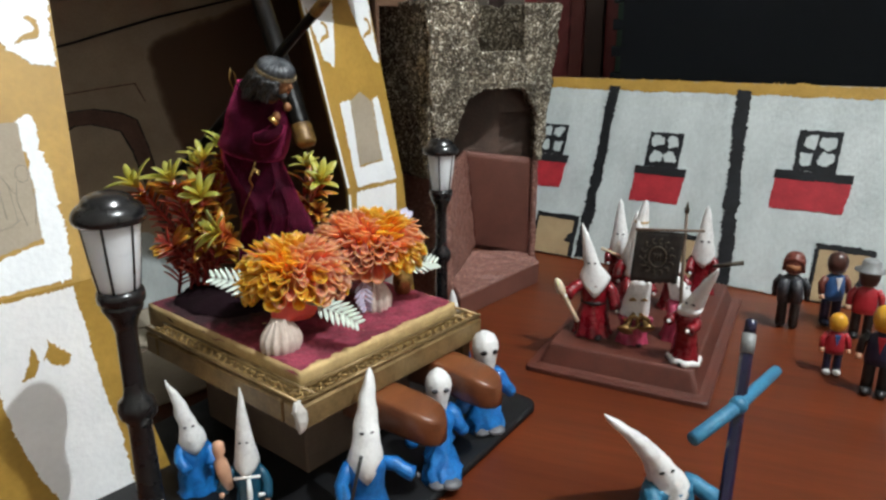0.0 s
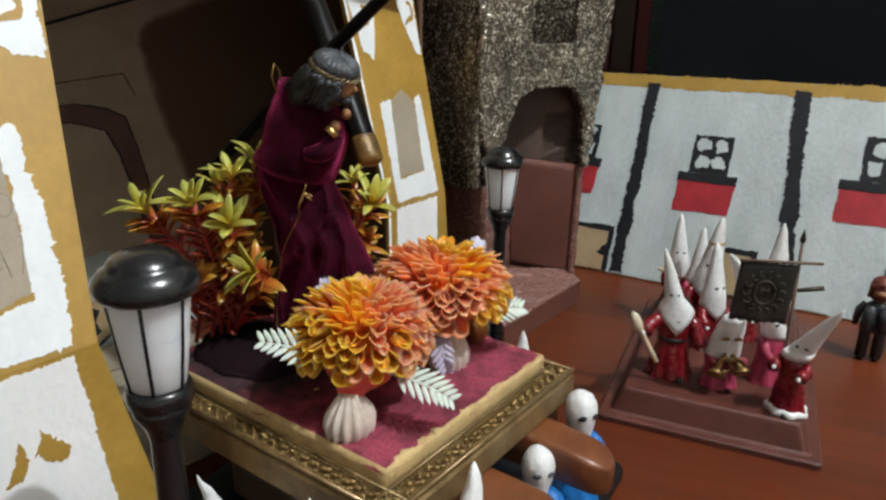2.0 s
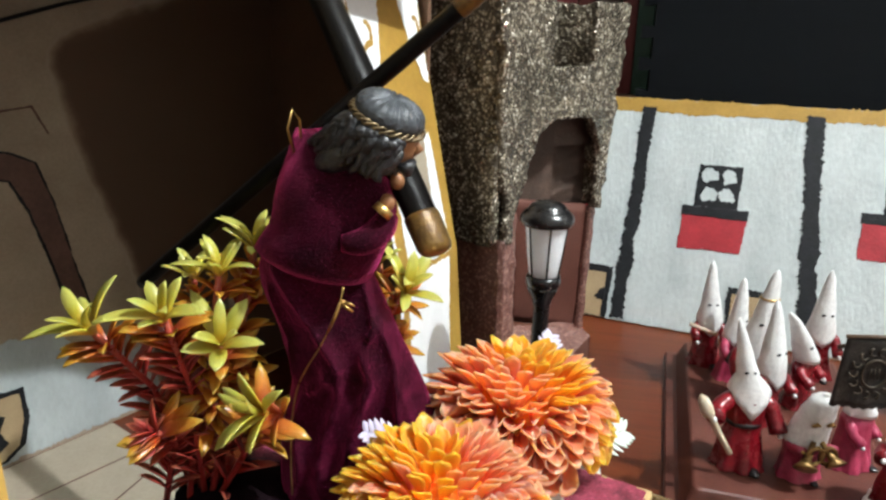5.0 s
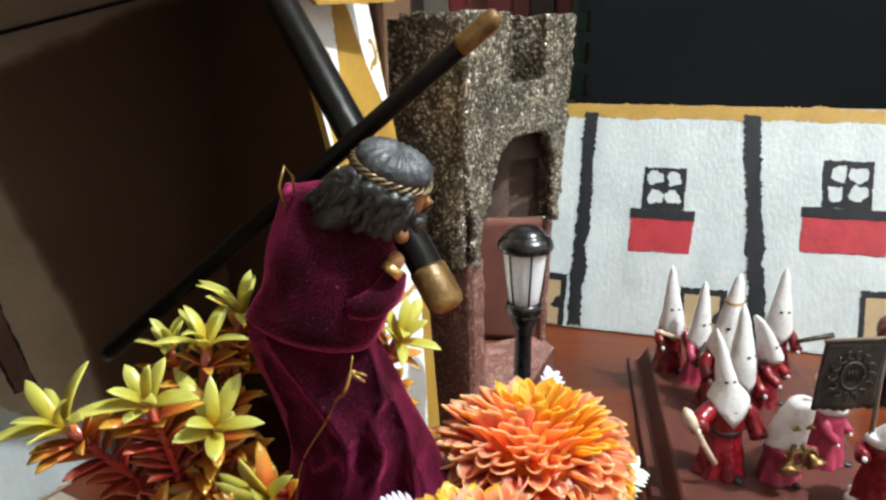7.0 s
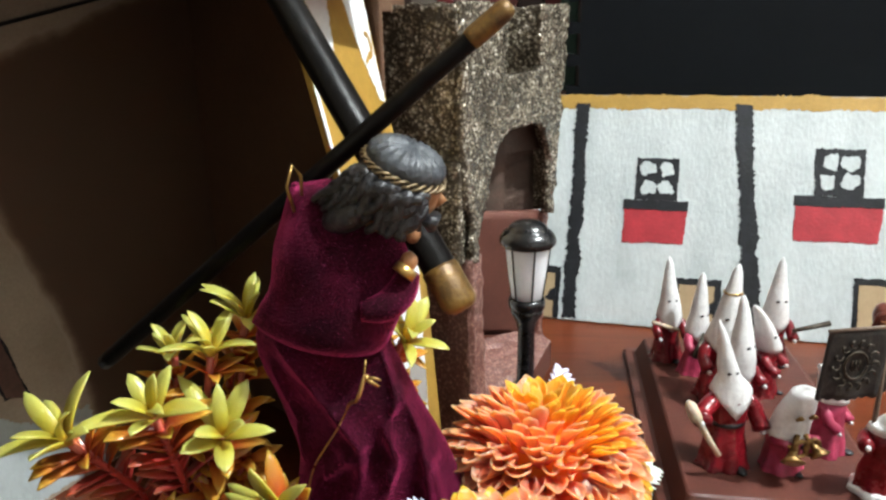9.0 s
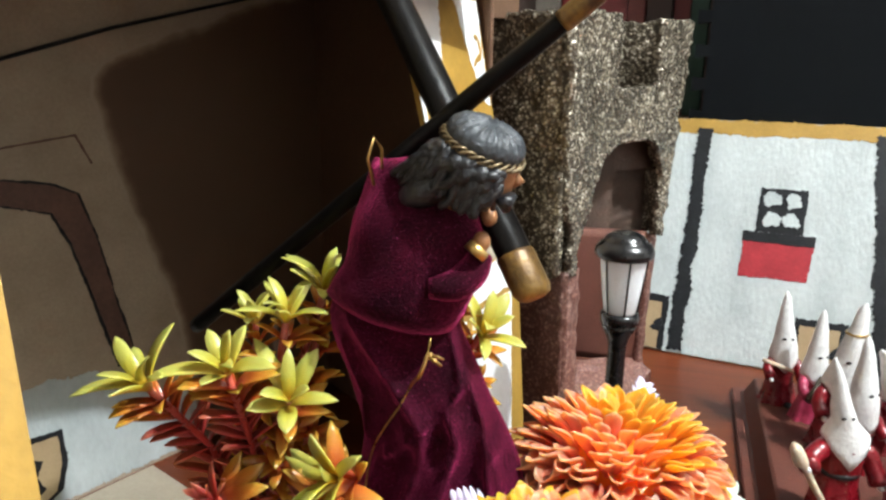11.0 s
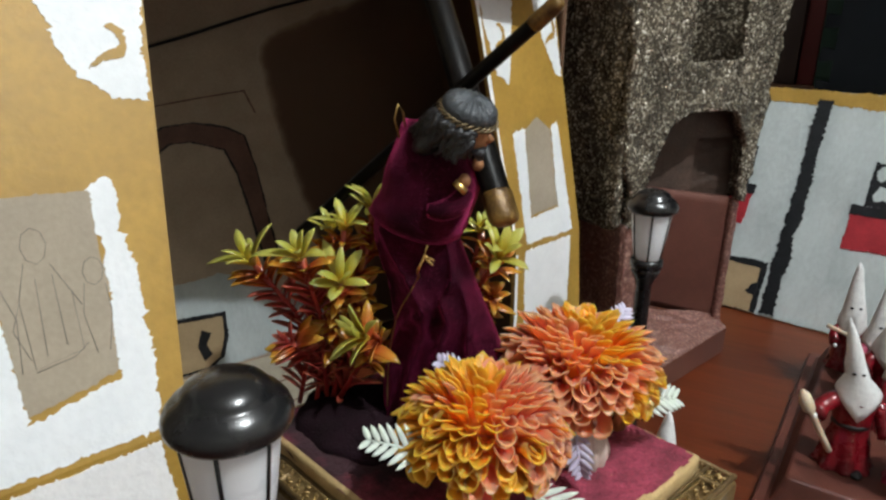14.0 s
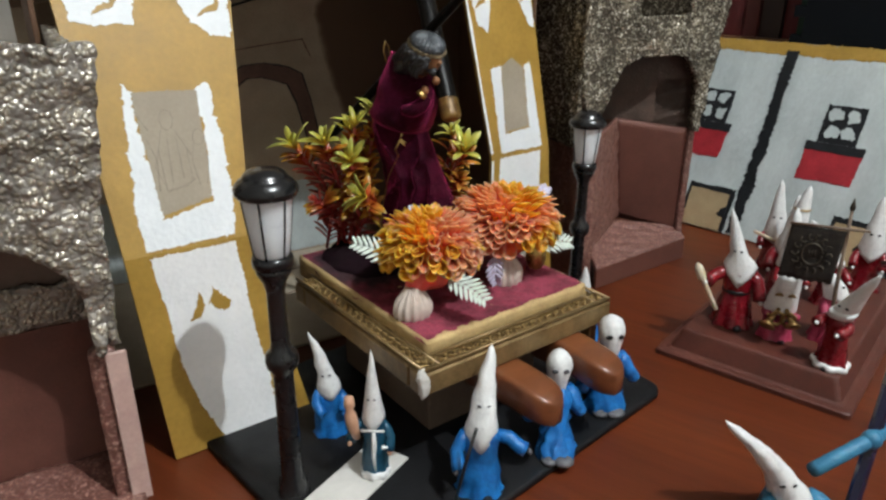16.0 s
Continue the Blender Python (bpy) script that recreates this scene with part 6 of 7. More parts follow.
def fern_frond(parent, base, tip, normal, mat, pairs=9, width=0.0135):
    base, tip, normal = Vector(base), Vector(tip), Vector(normal).normalized()
    d = tip - base
    bend = normal * d.length * 0.10
    pts = [base, base.lerp(tip, 0.35) + bend, base.lerp(tip, 0.7) + bend, tip]
    stem = Mesh().use(mat).tube(pts, [0.0009, 0.0008, 0.0006, 0.0004], 6).make("fern_frond", parent, None, "pale plastic fern frond")
    side = d.cross(normal).normalized()
    for i in range(pairs):
        t = 0.22 + 0.75 * i / (pairs - 1)
        seg = min(2, int(t * 3))
        p = pts[seg].lerp(pts[seg + 1], t * 3 - seg)
        ln = width * (1 - 0.55 * abs(t - 0.42) / 0.58)
        for s in (-1, 1):
            dirn = (side * s * 0.8 + d.normalized() * 0.75).normalized()
            Mesh().use(mat).leaf(p, p + dirn * ln, normal, 0.0021, 0.15, 0.15, 0.0005, 5, (0, 1), 0.8).make("leaflet", stem)
    return stem


def dahlia(centre, shell_at, radius, axis, kinds, seed, squat, ferns, label):
    """Orange dahlia head on a white shell stand with fern fronds."""
    c, s0, axis = Vector(centre), Vector(shell_at), Vector(axis).normalized()
    thing = empty("flower_ornament", Matrix.Translation(s0), label, "flower ornament", "dahlia ornaments")
    c = c - s0
    sh = Mesh().use(M_CERAMIC)
    rings = []
    for i in range(12):
        t = i / 11
        r = 0.0080 + 0.0040 * math.sin(math.pi * min(1.0, 0.12 + 0.95 * t)) - 0.0035 * t
        rings.append([Vector((1.12 * r * (1 + 0.085 * math.cos(13 * a)) * math.cos(a), 0.92 * r * (1 + 0.085 * math.cos(13 * a)) * math.sin(a), -0.0006 + 0.0205 * t)) for a in [2 * math.pi * j / 78 for j in range(78)]])
    sh.loft(rings)
    ang = math.degrees(math.atan2(SA, CA))
    sh.make("shell_stand", thing, pose(0, 0, 0, 0, 0, ang + seed), "ribbed shell-white ceramic stand")
    Mesh().use(M_LEAFR).tube([(0, 0, 0.015), c * 0.5 + Vector((0, 0, 0.008)), c - axis * radius * 0.35], 0.0022, 8).make("stalk", thing)
    Mesh().use(M_PETALP).tube([(0, 0, 0.017), (0.3 * c.x, 0.3 * c.y, 0.021), (0.7 * c.x, 0.7 * c.y, c.z - radius * 0.42), (c.x, c.y, c.z - radius * 0.15)], [0.0050, 0.0085, radius * 0.46, radius * 0.60], 20, 1.0, [0.1, 0.3, 0.45, 0.5]).make("flower_foot", thing, None, "orange-red flower foot")
    core = Mesh().use(M_PETAL).ball(c - axis * radius * 0.12, (radius * 0.67, radius * 0.67, radius * 0.67 * squat), 22, 14).make("dahlia_head", thing, None, "orange dahlia head")
    r = random.Random(seed)
    face = Vector((0.1, -1.0, 0.0)).normalized()
    z_ax = Vector((0.05, 0.30, 0.95)).normalized()
    x_ax = z_ax.orthogonal().normalized()
    y_ax = z_ax.cross(x_ax)
    N = 400
    for i in range(N):
        cosp = 1 - 1.86 * (i + 0.5) / N
        sinp = math.sqrt(max(0, 1 - cosp * cosp))
        th = i * 2.399963 + r.uniform(-0.12, 0.12)
        d = (x_ax * math.cos(th) * sinp + y_ax * math.sin(th) * sinp + z_ax * cosp)
        if (d.y > 0.40 and d.z < 0.35) or d.z < -0.34:
            continue
        zone = d.z + 0.22 * noise.noise(d * 3 + Vector((seed, 0, 0)))
        front = d.dot(face) > -0.2
        tube_like = zone < -0.02 and front
        if tube_like:
            if i % 3 == 1:
                continue
            kind = 2 if r.random() < 0.5 else 3
        elif zone < 0.62 and front:
            kind = r.choice((4, 4, 4, 3, 1))
        else:
            kind = r.choice((0, 0, 1))
        lift = Vector((0, -0.05, 0.0)) if tube_like else Vector((0, -0.10, 0.06)) if zone < 0.62 and front else Vector((0, 0, 0.08))
        tilt = (d + lift + Vector((r.uniform(-0.17, 0.17), r.uniform(-0.17, 0.17), r.uniform(-0.13, 0.17)))).normalized()
        nn = z_ax - tilt * z_ax.dot(tilt)
        nn = nn.normalized() if nn.length > 0.05 else x_ax
        xx = nn.cross(tilt)
        m = Matrix((xx, nn, tilt)).transposed().to_4x4()
        sc = radius / 0.0335 * r.uniform(0.86, 1.12) * (1 - 0.22 * max(0.0, (d.z - 0.55) / 0.45))
        base = c - axis * radius * 0.06 + Vector((d.x * 1.06, d.y * 1.06, d.z * squat)) * radius * 0.60
        warm = 0.5 + 0.5 * noise.noise(d * 1.7 + Vector((seed, 4, 0))) + (0.24 * d.z + 0.30 * d.x if kinds == 0 else 0.30 * d.x)
        ob = new("petal", PETALS[kinds if warm < (0.68 if kinds == 0 else 0.62) else 1 - kinds][kind])
        ob.parent = core
        ob.matrix_basis = Matrix.Translation(base) @ m @ Matrix.Scale(sc, 4)
    for b, t, nrm, mt in ferns:
        fern_frond(thing, Vector(b) - s0, Vector(t) - s0, nrm, mt, *((6, 0.0095) if mt is M_FERNV else (8, 0.0125)))
    return thing


dahlia((-0.0555, 0.4205, 0.1308), (-0.0580, 0.3935, GZ - 0.0008), 0.0350, (0.15, -0.55, 0.80), 0, 3, 0.74,
       [((-0.064, 0.412, 0.118), (-0.096, 0.397, 0.137), (0.2, -0.6, 0.7), M_FERN), ((-0.044, 0.404, 0.120), (-0.013, 0.392, 0.112), (0.2, -0.6, 0.75), M_FERN),
        ((-0.0610, 0.4520, 0.1310), (-0.0775, 0.4500, 0.1430), (0.1, -0.6, 0.8), M_FERNV)],
       "orange dahlia on a white shell stand with fern fronds")
dahlia((-0.0172, 0.4750, 0.1332), (-0.0120, 0.4590, GZ - 0.0008), 0.0390, (0.10, -0.45, 0.89), 1, 8, 0.66,
       [((-0.004, 0.466, 0.120), (0.0275, 0.475, 0.1215), (0.2, -0.6, 0.7), M_FERN), ((-0.018, 0.448, 0.122), (-0.014, 0.436, 0.104), (-0.2, -0.9, 0.3), M_FERNV),
        ((-0.004, 0.494, 0.138), (0.006, 0.512, 0.1480), (0.1, -0.8, 0.5), M_FERNV), ((-0.022, 0.480, 0.122), (-0.050, 0.492, 0.125), (0.1, -0.7, 0.7), M_FERNV)],
       "orange-pink dahlia on a white shell stand with fern fronds")
gp = Mesh().use(M_GOLD).lathe([(0.004, 0), (0.0055, 0.002), (0.007, 0.008), (0.0066, 0.014), (0.0045, 0.018), (0.0052, 0.022)], n=18, ripple=lambda a, z: 1 + 0.06 * math.cos(9 * a))
gp.make("gold_vase", None, pose(0.004, 0.488, GZ - 0.0005), "small ribbed gold vase standing behind the dahlia", "vase")

# ---- hooded figures ----


def hooded(name, m, height, robe, opts, label, category="figurine", group=""):
    """One moulded figure: pleated robe drawn in at the waist, sleeves, and a tall hood running into a pointed bib. Faces local -y."""
    h = height
    lean, bend = Vector(opts.get("lean", (0, 0, 0))), Vector(opts.get("bend", (0, 0, 0)))
    neck = opts.get("neck", 0.50)
    hem_r, waist_r, sh = opts.get("wide", 0.160), opts.get("waist", 0.100), opts.get("shoulder", 0.118)
    lump, sd = opts.get("lump", 0.012), opts.get("seed", 0)
    pleat = opts.get("pleat", 0.07)
    flat = opts.get("flat", 0.80)

    def lumps(p, k=1.0):
        q = p * (26 / h * 0.35) + Vector((sd * 3.1, sd, 0))
        return p + Vector((noise.noise(q), noise.noise(q + Vector((9, 0, 0))), noise.noise(q + Vector((0, 9, 0))))) * lump * k * h

    def body_r(z):
        t = z / neck
        if t < 0.55:
            k = t / 0.55
            return hem_r + (waist_r - hem_r) * (k ** 0.75)
        if t < 0.86:
            k = (t - 0.55) / 0.31
            return waist_r + (sh - waist_r) * k * k * (3 - 2 * k)
        k = min(1.0, (t - 0.86) / 0.16)
        return sh * math.sqrt(max(0.05, 1 - 0.80 * k * k))
    fm = Mesh().use(robe)
    n = 36
    rings = []
    for t in (0, 0.02, 0.08, 0.2, 0.32, 0.44, 0.53, 0.58, 0.68, 0.8, 0.88, 0.94, 1.0, 1.04):
        rr = body_r(neck * t)
        amt = pleat * max(0.0, 1 - t / 0.62) + 0.012
        ring = []
        for j in range(n):
            a = 2 * math.pi * j / n
            rip = 1 + amt * (math.sin(7 * a + sd) + 0.5 * math.sin(13 * a + 2 * sd + 3 * t))
            ring.append(lumps(Vector((rr * rip * math.cos(a), rr * rip * flat * math.sin(a), neck * t)) * h, 1.0 if t > 0.02 else 0.3))
        rings.append(ring)
    fm.loft(rings)
    if opts.get("hem"):
        fm.use(opts["hem"]).lathe([(hem_r * h * 1.00, 0.0), (hem_r * h * 1.08, 0.012 * h), (hem_r * h * 1.05, 0.045 * h), (hem_r * h * 0.93, 0.052 * h)], n=n, ripple=lambda a, z: (0.9 + 0.1 * abs(math.cos(a))) * (1 + pleat * math.sin(7 * a + sd)))
    if opts.get("feet", True):
        fm.use(M_DARK).ball((hem_r * 0.30 * h, -hem_r * 0.72 * h, 0.016 * h), (hem_r * 0.22 * h, hem_r * 0.36 * h, 0.020 * h), 10, 6)
    for sx, key in ((-1, "arm_l"), (1, "arm_r")):
        arm = opts.get(key, (0.13, -0.13, 0.27))
        thick = opts.get("arm", 0.044)
        p0 = Vector((sx * sh * 0.70, 0, neck * 0.89))
        p2 = Vector((sx * arm[0], arm[1], arm[2]))
        p1 = p0.lerp(p2, 0.5) + Vector((sx * 0.028, 0.012, -0.012))
        pts = [p0, p0.lerp(p1, 0.55) + Vector((sx * 0.008, 0, 0.004)), p1, p1.lerp(p2, 0.6), p2]
        fm.use(robe).tube([lumps(p * h) for p in pts], [thick * h * k for k in (0.95, 1.02, 0.98, 1.05, 1.12)], 12)
        d = (p2 - p1).normalized()
        if opts.get("cuff"):
            fm.use(opts["cuff"]).tube([(p2 - d * 0.012) * h, (p2 + d * 0.006) * h], [thick * 1.22 * h, thick * 1.16 * h], 12)
        fm.use(opts.get("glove", M_CLAYW)).ball((p2 + d * 0.018) * h, (0.017 * h, 0.022 * h, 0.019 * h), 10, 7)
    # hood
    fm.use(opts.get("hood_mat", M_CLAYW))
    hw = opts.get("head", 0.080)
    point, blunt = opts.get("point", 0.90), opts.get("blunt", 0.13)
    zface = neck + opts.get("face", 0.12)

    def axis_at(z):
        t = max(0.0, (z - neck) / (1 - neck))
        return Vector((0, -0.012, z)) + lean * t + bend * t * t

    def hood_r(z):
        t = (z - zface) / (1 - zface)
        return hw * ((1 - blunt) * (1 - max(0, t)) ** point + blunt)
    rings = []
    nh = 28
    angs = [2 * math.pi * j / nh for j in range(nh)]
    if opts.get("cape", True):
        bib, skirt = opts.get("bib", 0.13), opts.get("skirt", 0.02)
        for s in (-0.04, 0.0, 0.2, 0.45, 0.7):
            ring = []
            for a in angs:
                dev = abs(math.atan2(math.cos(a), -math.sin(a)))
                zl = neck - skirt - bib * max(0.0, 1 - dev / 1.25)
                z = zl + (zface - zl) * max(0, s)
                r = body_r(min(z, neck * 0.9)) * 1.03 + 0.006 if s >= 0 else body_r(zl) * 0.90
                c = axis_at(z)
                k = max(0, s) ** 1.3
                rx, ry = r + (hw * 1.02 - r) * k, r * (flat + 0.02) + (hw * 0.97 - r * flat) * k
                rx = min(rx, hw * (1.02 + opts.get("narrow", 0.30) * (1 - max(0, s))))
                ring.append(lumps(Vector((c.x + rx * math.cos(a), c.y * k + ry * math.sin(a), z)) * h, 0.7))
            rings.append(ring)
    else:
        for z, f in ((neck - 0.005, 0.80), (neck - 0.012, 1.08), (neck + 0.02, 1.10), (neck + 0.06, 1.05)):
            c = axis_at(z)
            rings.append([lumps((c + Vector((hw * f * math.cos(a), hw * f * 0.95 * math.sin(a), 0))) * h, 0.6) for a in angs])
    for i in range(15):
        t = i / 14
        z = zface + (1 - zface) * t
        r = hood_r(z) * (0.35 if i == 14 else 0.8 if i == 13 else 1.0)
        c = axis_at(z)
        rings.append([lumps((c + Vector((r * math.cos(a), r * 0.96 * math.sin(a), 0))) * h, 0.6) for a in angs])
    fm.loft(rings)
    ze = zface + opts.get("eyes", 0.035)
    ce = axis_at(ze)
    re = hood_r(ze)
    for sx in (-1, 1):
        tw = Matrix.Rotation(sx * radians(14), 3, "Y") @ Matrix.Rotation(sx * radians(22), 3, "Z")
        fm.use(opts.get("eye_mat", M_DARK)).ball((ce + Vector((sx * re * 0.40, -re * 0.885, 0))) * h, (re * 0.21 * h, re * 0.07 * h, re * 0.13 * h), 10, 6, None, tw)
    if opts.get("belt"):
        wr = waist_r * h
        fm.use(opts["belt"]).lathe([(wr * 0.98, neck * 0.55 * h), (wr * 1.08, neck * 0.565 * h), (wr * 1.08, neck * 0.60 * h), (wr * 0.98, neck * 0.62 * h)], n=n, ripple=lambda a, z: 1 - (1 - flat) * abs(math.sin(a)))
        for k in range(6):
            zz = neck * (0.52 - 0.085 * k)
            fm.use(M_GOLDOLD).ball((0.0, -(body_r(zz) * flat + 0.003) * h, zz * h), 0.0048 * h, 6, 4)
    if opts.get("cord"):
        cc = axis_at(0.80)
        rc_ = hood_r(0.80) * 1.05
        fm.use(M_GOLD).tube([(cc + Vector((rc_ * math.cos(a), rc_ * 0.95 * math.sin(a), 0))) * h for a in [2 * math.pi * k / 18 for k in range(19)]], 0.008 * h, 6)
    for extra in opts.get("extra", ()):
        mt, pts, rad = extra
        fm.use(mt).tube([Vector(p) * h for p in pts], [r * h for r in rad], 10)
    return fm.make(name, None, m, label, category, group)


# brown plinth of the red procession
PLI = pose(0.098, 0.559, 0, 0, 0, -25.1)
plinth = Mesh().use(M_PLINTH, False)
PW, PD = 0.146, 0.248


def ring4(i, z, r=0.004):
    out = []
    for cx, cy, a0 in ((PW - i - r, i + r, -90), (PW - i - r, PD - i - r, 0), (i + r, PD - i - r, 90), (i + r, i + r, 180)):
        out += [Vector((cx + r * math.cos(radians(a0 + k * 30)), cy + r * math.sin(radians(a0 + k * 30)), z)) for k in range(4)]
    return out


plinth.loft([ring4(0, 0), ring4(0, 0.004), ring4(0.001, 0.0050), ring4(0.006, 0.0054), ring4(0.0085, 0.0065), ring4(0.0135, 0.0195), ring4(0.0145, 0.0215), ring4(0.0160, 0.0224)])
plinth.make("figure_plinth", None, PLI, "red-brown stepped plinth under the red hooded figures", "plinth")
TZ = 0.0222


def facing(x, y, z, ang):
    return pose(x, y, z, 0, 0, ang)


G = "red procession"
CANDLE = (M_CREAM, [(-0.33, -0.10, 0.53), (-0.315, -0.105, 0.50), (-0.295, -0.115, 0.455), (-0.275, -0.12, 0.415), (-0.26, -0.125, 0.395), (-0.19, -0.14, 0.27), (-0.13, -0.16, 0.17)], (0.012, 0.034, 0.040, 0.038, 0.020, 0.019, 0.018))
hooded("hooded_figure", facing(0.157, 0.587, TZ, -8), 0.0985, M_REDSATIN, dict(belt=M_DARK, arm_l=(0.235, -0.115, 0.39), arm_r=(0.19, -0.08, 0.27), arm=0.052, lean=(-0.13, 0.0, 0), extra=(CANDLE,), neck=0.53, wide=0.168, waist=0.108, shoulder=0.122, head=0.070, bib=0.17, face=0.10, narrow=1.15, skirt=0.002, pleat=0.09), "white hooded figurine in glossy red robe holding a cream candle", group=G)
hooded("hooded_figure", facing(0.221, 0.535, TZ, -50), 0.0860, M_REDSATIN, dict(hem=M_CLAYW, lean=(0.30, -0.10, 0), arm_l=(0.08, -0.17, 0.42), arm_r=(0.11, -0.15, 0.38), seed=2, cape=False, wide=0.145, waist=0.098, neck=0.49, shoulder=0.112, head=0.100, face=0.05, blunt=0.16, eyes=0.07, pleat=0.09), "white hooded figurine in red robe with white hem carrying the banner", group=G)
TRUMPET = (M_BRASSDULL, [(-0.03, -0.20, 0.50), (-0.09, -0.26, 0.42), (-0.14, -0.30, 0.34), (-0.16, -0.34, 0.30), (-0.165, -0.35, 0.29)], (0.026, 0.030, 0.050, 0.115, 0.085))
TRUMPET2 = (M_BRASSDULL, [(0.05, -0.20, 0.50), (0.09, -0.26, 0.43), (0.13, -0.30, 0.37), (0.14, -0.34, 0.33), (0.142, -0.35, 0.32)], (0.026, 0.030, 0.050, 0.105, 0.080))
LOOPS = [(M_BRASSDULL, [(x + 0.08 * math.cos(k * 0.7), -0.29, z + 0.09 * math.sin(k * 0.7)) for k in range(10)], [0.022] * 10) for x, z in ((-0.05, 0.40), (0.08, 0.40))]
SOCKETS = [(M_BRASSDULL, [(x - 0.045, -0.245, 0.70), (x, -0.262, 0.725), (x + 0.045, -0.245, 0.70)], (0.012, 0.026, 0.012)) for x in (-0.07, 0.08)]
hooded("hooded_figure", facing(0.188, 0.572, TZ, -4), 0.060, M_PINK, dict(head=0.185, neck=0.42, wide=0.22, waist=0.18, shoulder=0.19, face=0.16, blunt=0.58, point=0.62, lean=(0.04, -0.10, 0), bend=(0.0, -0.06, 0), lump=0.022, flat=0.85, arm_l=(0.16, -0.24, 0.42), arm_r=(0.17, -0.24, 0.42), extra=(TRUMPET, TRUMPET2, *LOOPS, *SOCKETS), glove=M_GOLD, seed=4, cape=False, eyes=-0.25), "squat white hooded figurine blowing two gold trumpets", group=G)
hooded("hooded_figure", facing(0.228, 0.580, TZ, 25), 0.074, M_PINK, dict(lean=(-0.18, 0, 0), bend=(-0.22, 0.0, -0.05), head=0.12, neck=0.50, wide=0.21, waist=0.15, shoulder=0.15, seed=5, blunt=0.28, cape=False, glove=M_CLAYW), "white hooded figurine bending over in a pink robe", group=G)
hooded("hooded_figure", facing(0.203, 0.634, TZ, 15), 0.088, M_REDSATIN, dict(lean=(0.0, 0.05, 0), head=0.10, neck=0.45, seed=6, wide=0.16, glove=M_CLAYW, blunt=0.22), "white hooded figurine in dark red robe", group=G)
hooded("hooded_figure", facing(0.206, 0.660, TZ, -12), 0.102, M_REDSATIN, dict(lean=(0.07, 0.0, 0), head=0.088, neck=0.47, cord=True, seed=7, blunt=0.28), "white hooded figurine with gold cord round the hood", group=G)
FLUTE = (M_CREAM, [(-0.22, -0.14, 0.44), (0.02, -0.18, 0.36)], (0.018, 0.018))
hooded("hooded_figure", facing(0.206, 0.724, TZ, -10), 0.087, M_REDSATIN, dict(lean=(-0.03, 0.04, 0), head=0.092, neck=0.45, extra=(FLUTE,), seed=8, blunt=0.2), "white hooded figurine in dark red robe with a flute", group=G)
FL2_ = (M_PEWTERL, [(-0.02, -0.12, 0.44), (-0.22, -0.24, 0.30)], (0.020, 0.030))
hooded("hooded_figure", facing(0.213, 0.697, TZ, 6), 0.082, M_PINK, dict(lean=(0.03, 0.03, 0), head=0.092, neck=0.45, extra=(FL2_,), seed=9, blunt=0.22), "white hooded figurine in pink robe playing a pipe", group=G)
hooded("hooded_figure", facing(0.241, 0.652, TZ, 35), 0.081, M_REDSATIN, dict(lean=(-0.24, 0.08, 0), bend=(-0.10, 0, -0.04), head=0.105, neck=0.46, seed=10, blunt=0.25, cape=False), "white hooded figurine leaning sideways in red robe", group=G)
HORN = (M_PEWTERL, [(0.10, -0.14, 0.36), (0.40, -0.18, 0.44)], (0.018, 0.026))
hooded("hooded_figure", facing(0.281, 0.692, TZ, -15), 0.089, M_REDSATIN, dict(head=0.095, neck=0.46, extra=(HORN,), seed=11, blunt=0.18), "white hooded figurine in red robe with a thin horn", group=G)

# banner on its pole
BAN = pose(0.214, 0.537, TZ, 0, 0, -12)
banner = empty("procession_banner", BAN, "dark embroidered banner hanging from a wooden pole", "banner")
Mesh().use(M_BOXBROWN).tube([(0.0035, 0.004, 0.0), (0.0, 0.0, 0.06), (-0.0015, 0, 0.122)], [0.0014, 0.0014, 0.0011], 8).make("pole", banner)
Mesh().use(M_PEWTERL).lathe([(0.0016, 0.120), (0.0020, 0.122), (0.0012, 0.125), (0.0001, 0.129)], (-0.0015, 0, 0), 10).make("finial", banner)
Mesh().use(M_BOXBROWN).tube([(-0.0375, -0.003, 0.106), (0.012, -0.003, 0.1075)], 0.0011, 8).make("crossbar", banner)
cl = Mesh().use(M_PEWTER)
cv, cf = [], []
for j in range(13):
    for i in range(15):
        x, z = -0.0365 + 0.035 * i / 14, 0.105 - 0.040 * j / 12 - (0.0012 * abs(math.sin(i * 1.57)) if j == 12 else 0)
        cv.append((x - 0.0025 * j / 12, -0.003 + 0.0012 * math.sin(i * 0.7) * j / 12, z))
for j in range(12):
    for i in range(14):
        a = j * 15 + i
        cf.append((a, a + 1, a + 16, a + 15))
kk = len(cv)
cv += [(x, y + 0.0012, z) for x, y, z in cv]
cf += [tuple(q + kk for q in reversed(f)) for f in cf[:]]
for i in range(14):
    cf.append((i, i + kk, i + 1 + kk, i + 1)), cf.append((180 + i, 181 + i, 181 + i + kk, 180 + i + kk))
for j in range(12):
    a, b = j * 15, j * 15 + 15
    cf.append((a, b, b + kk, a + kk)), cf.append((a + 14, a + 14 + kk, b + 14 + kk, b + 14))
cl.add(cv, cf)
cloth = cl.make("cloth", banner, None, "dark pewter cloth")
em = Mesh().use(M_PEWTERL)
ec = Vector((-0.0200, -0.0042, 0.0855))
em.tube([ec + Vector((0.0065 * math.cos(a), 0, 0.0080 * math.sin(a))) for a in [2 * math.pi * k / 24 for k in range(25)]], 0.0007, 6)
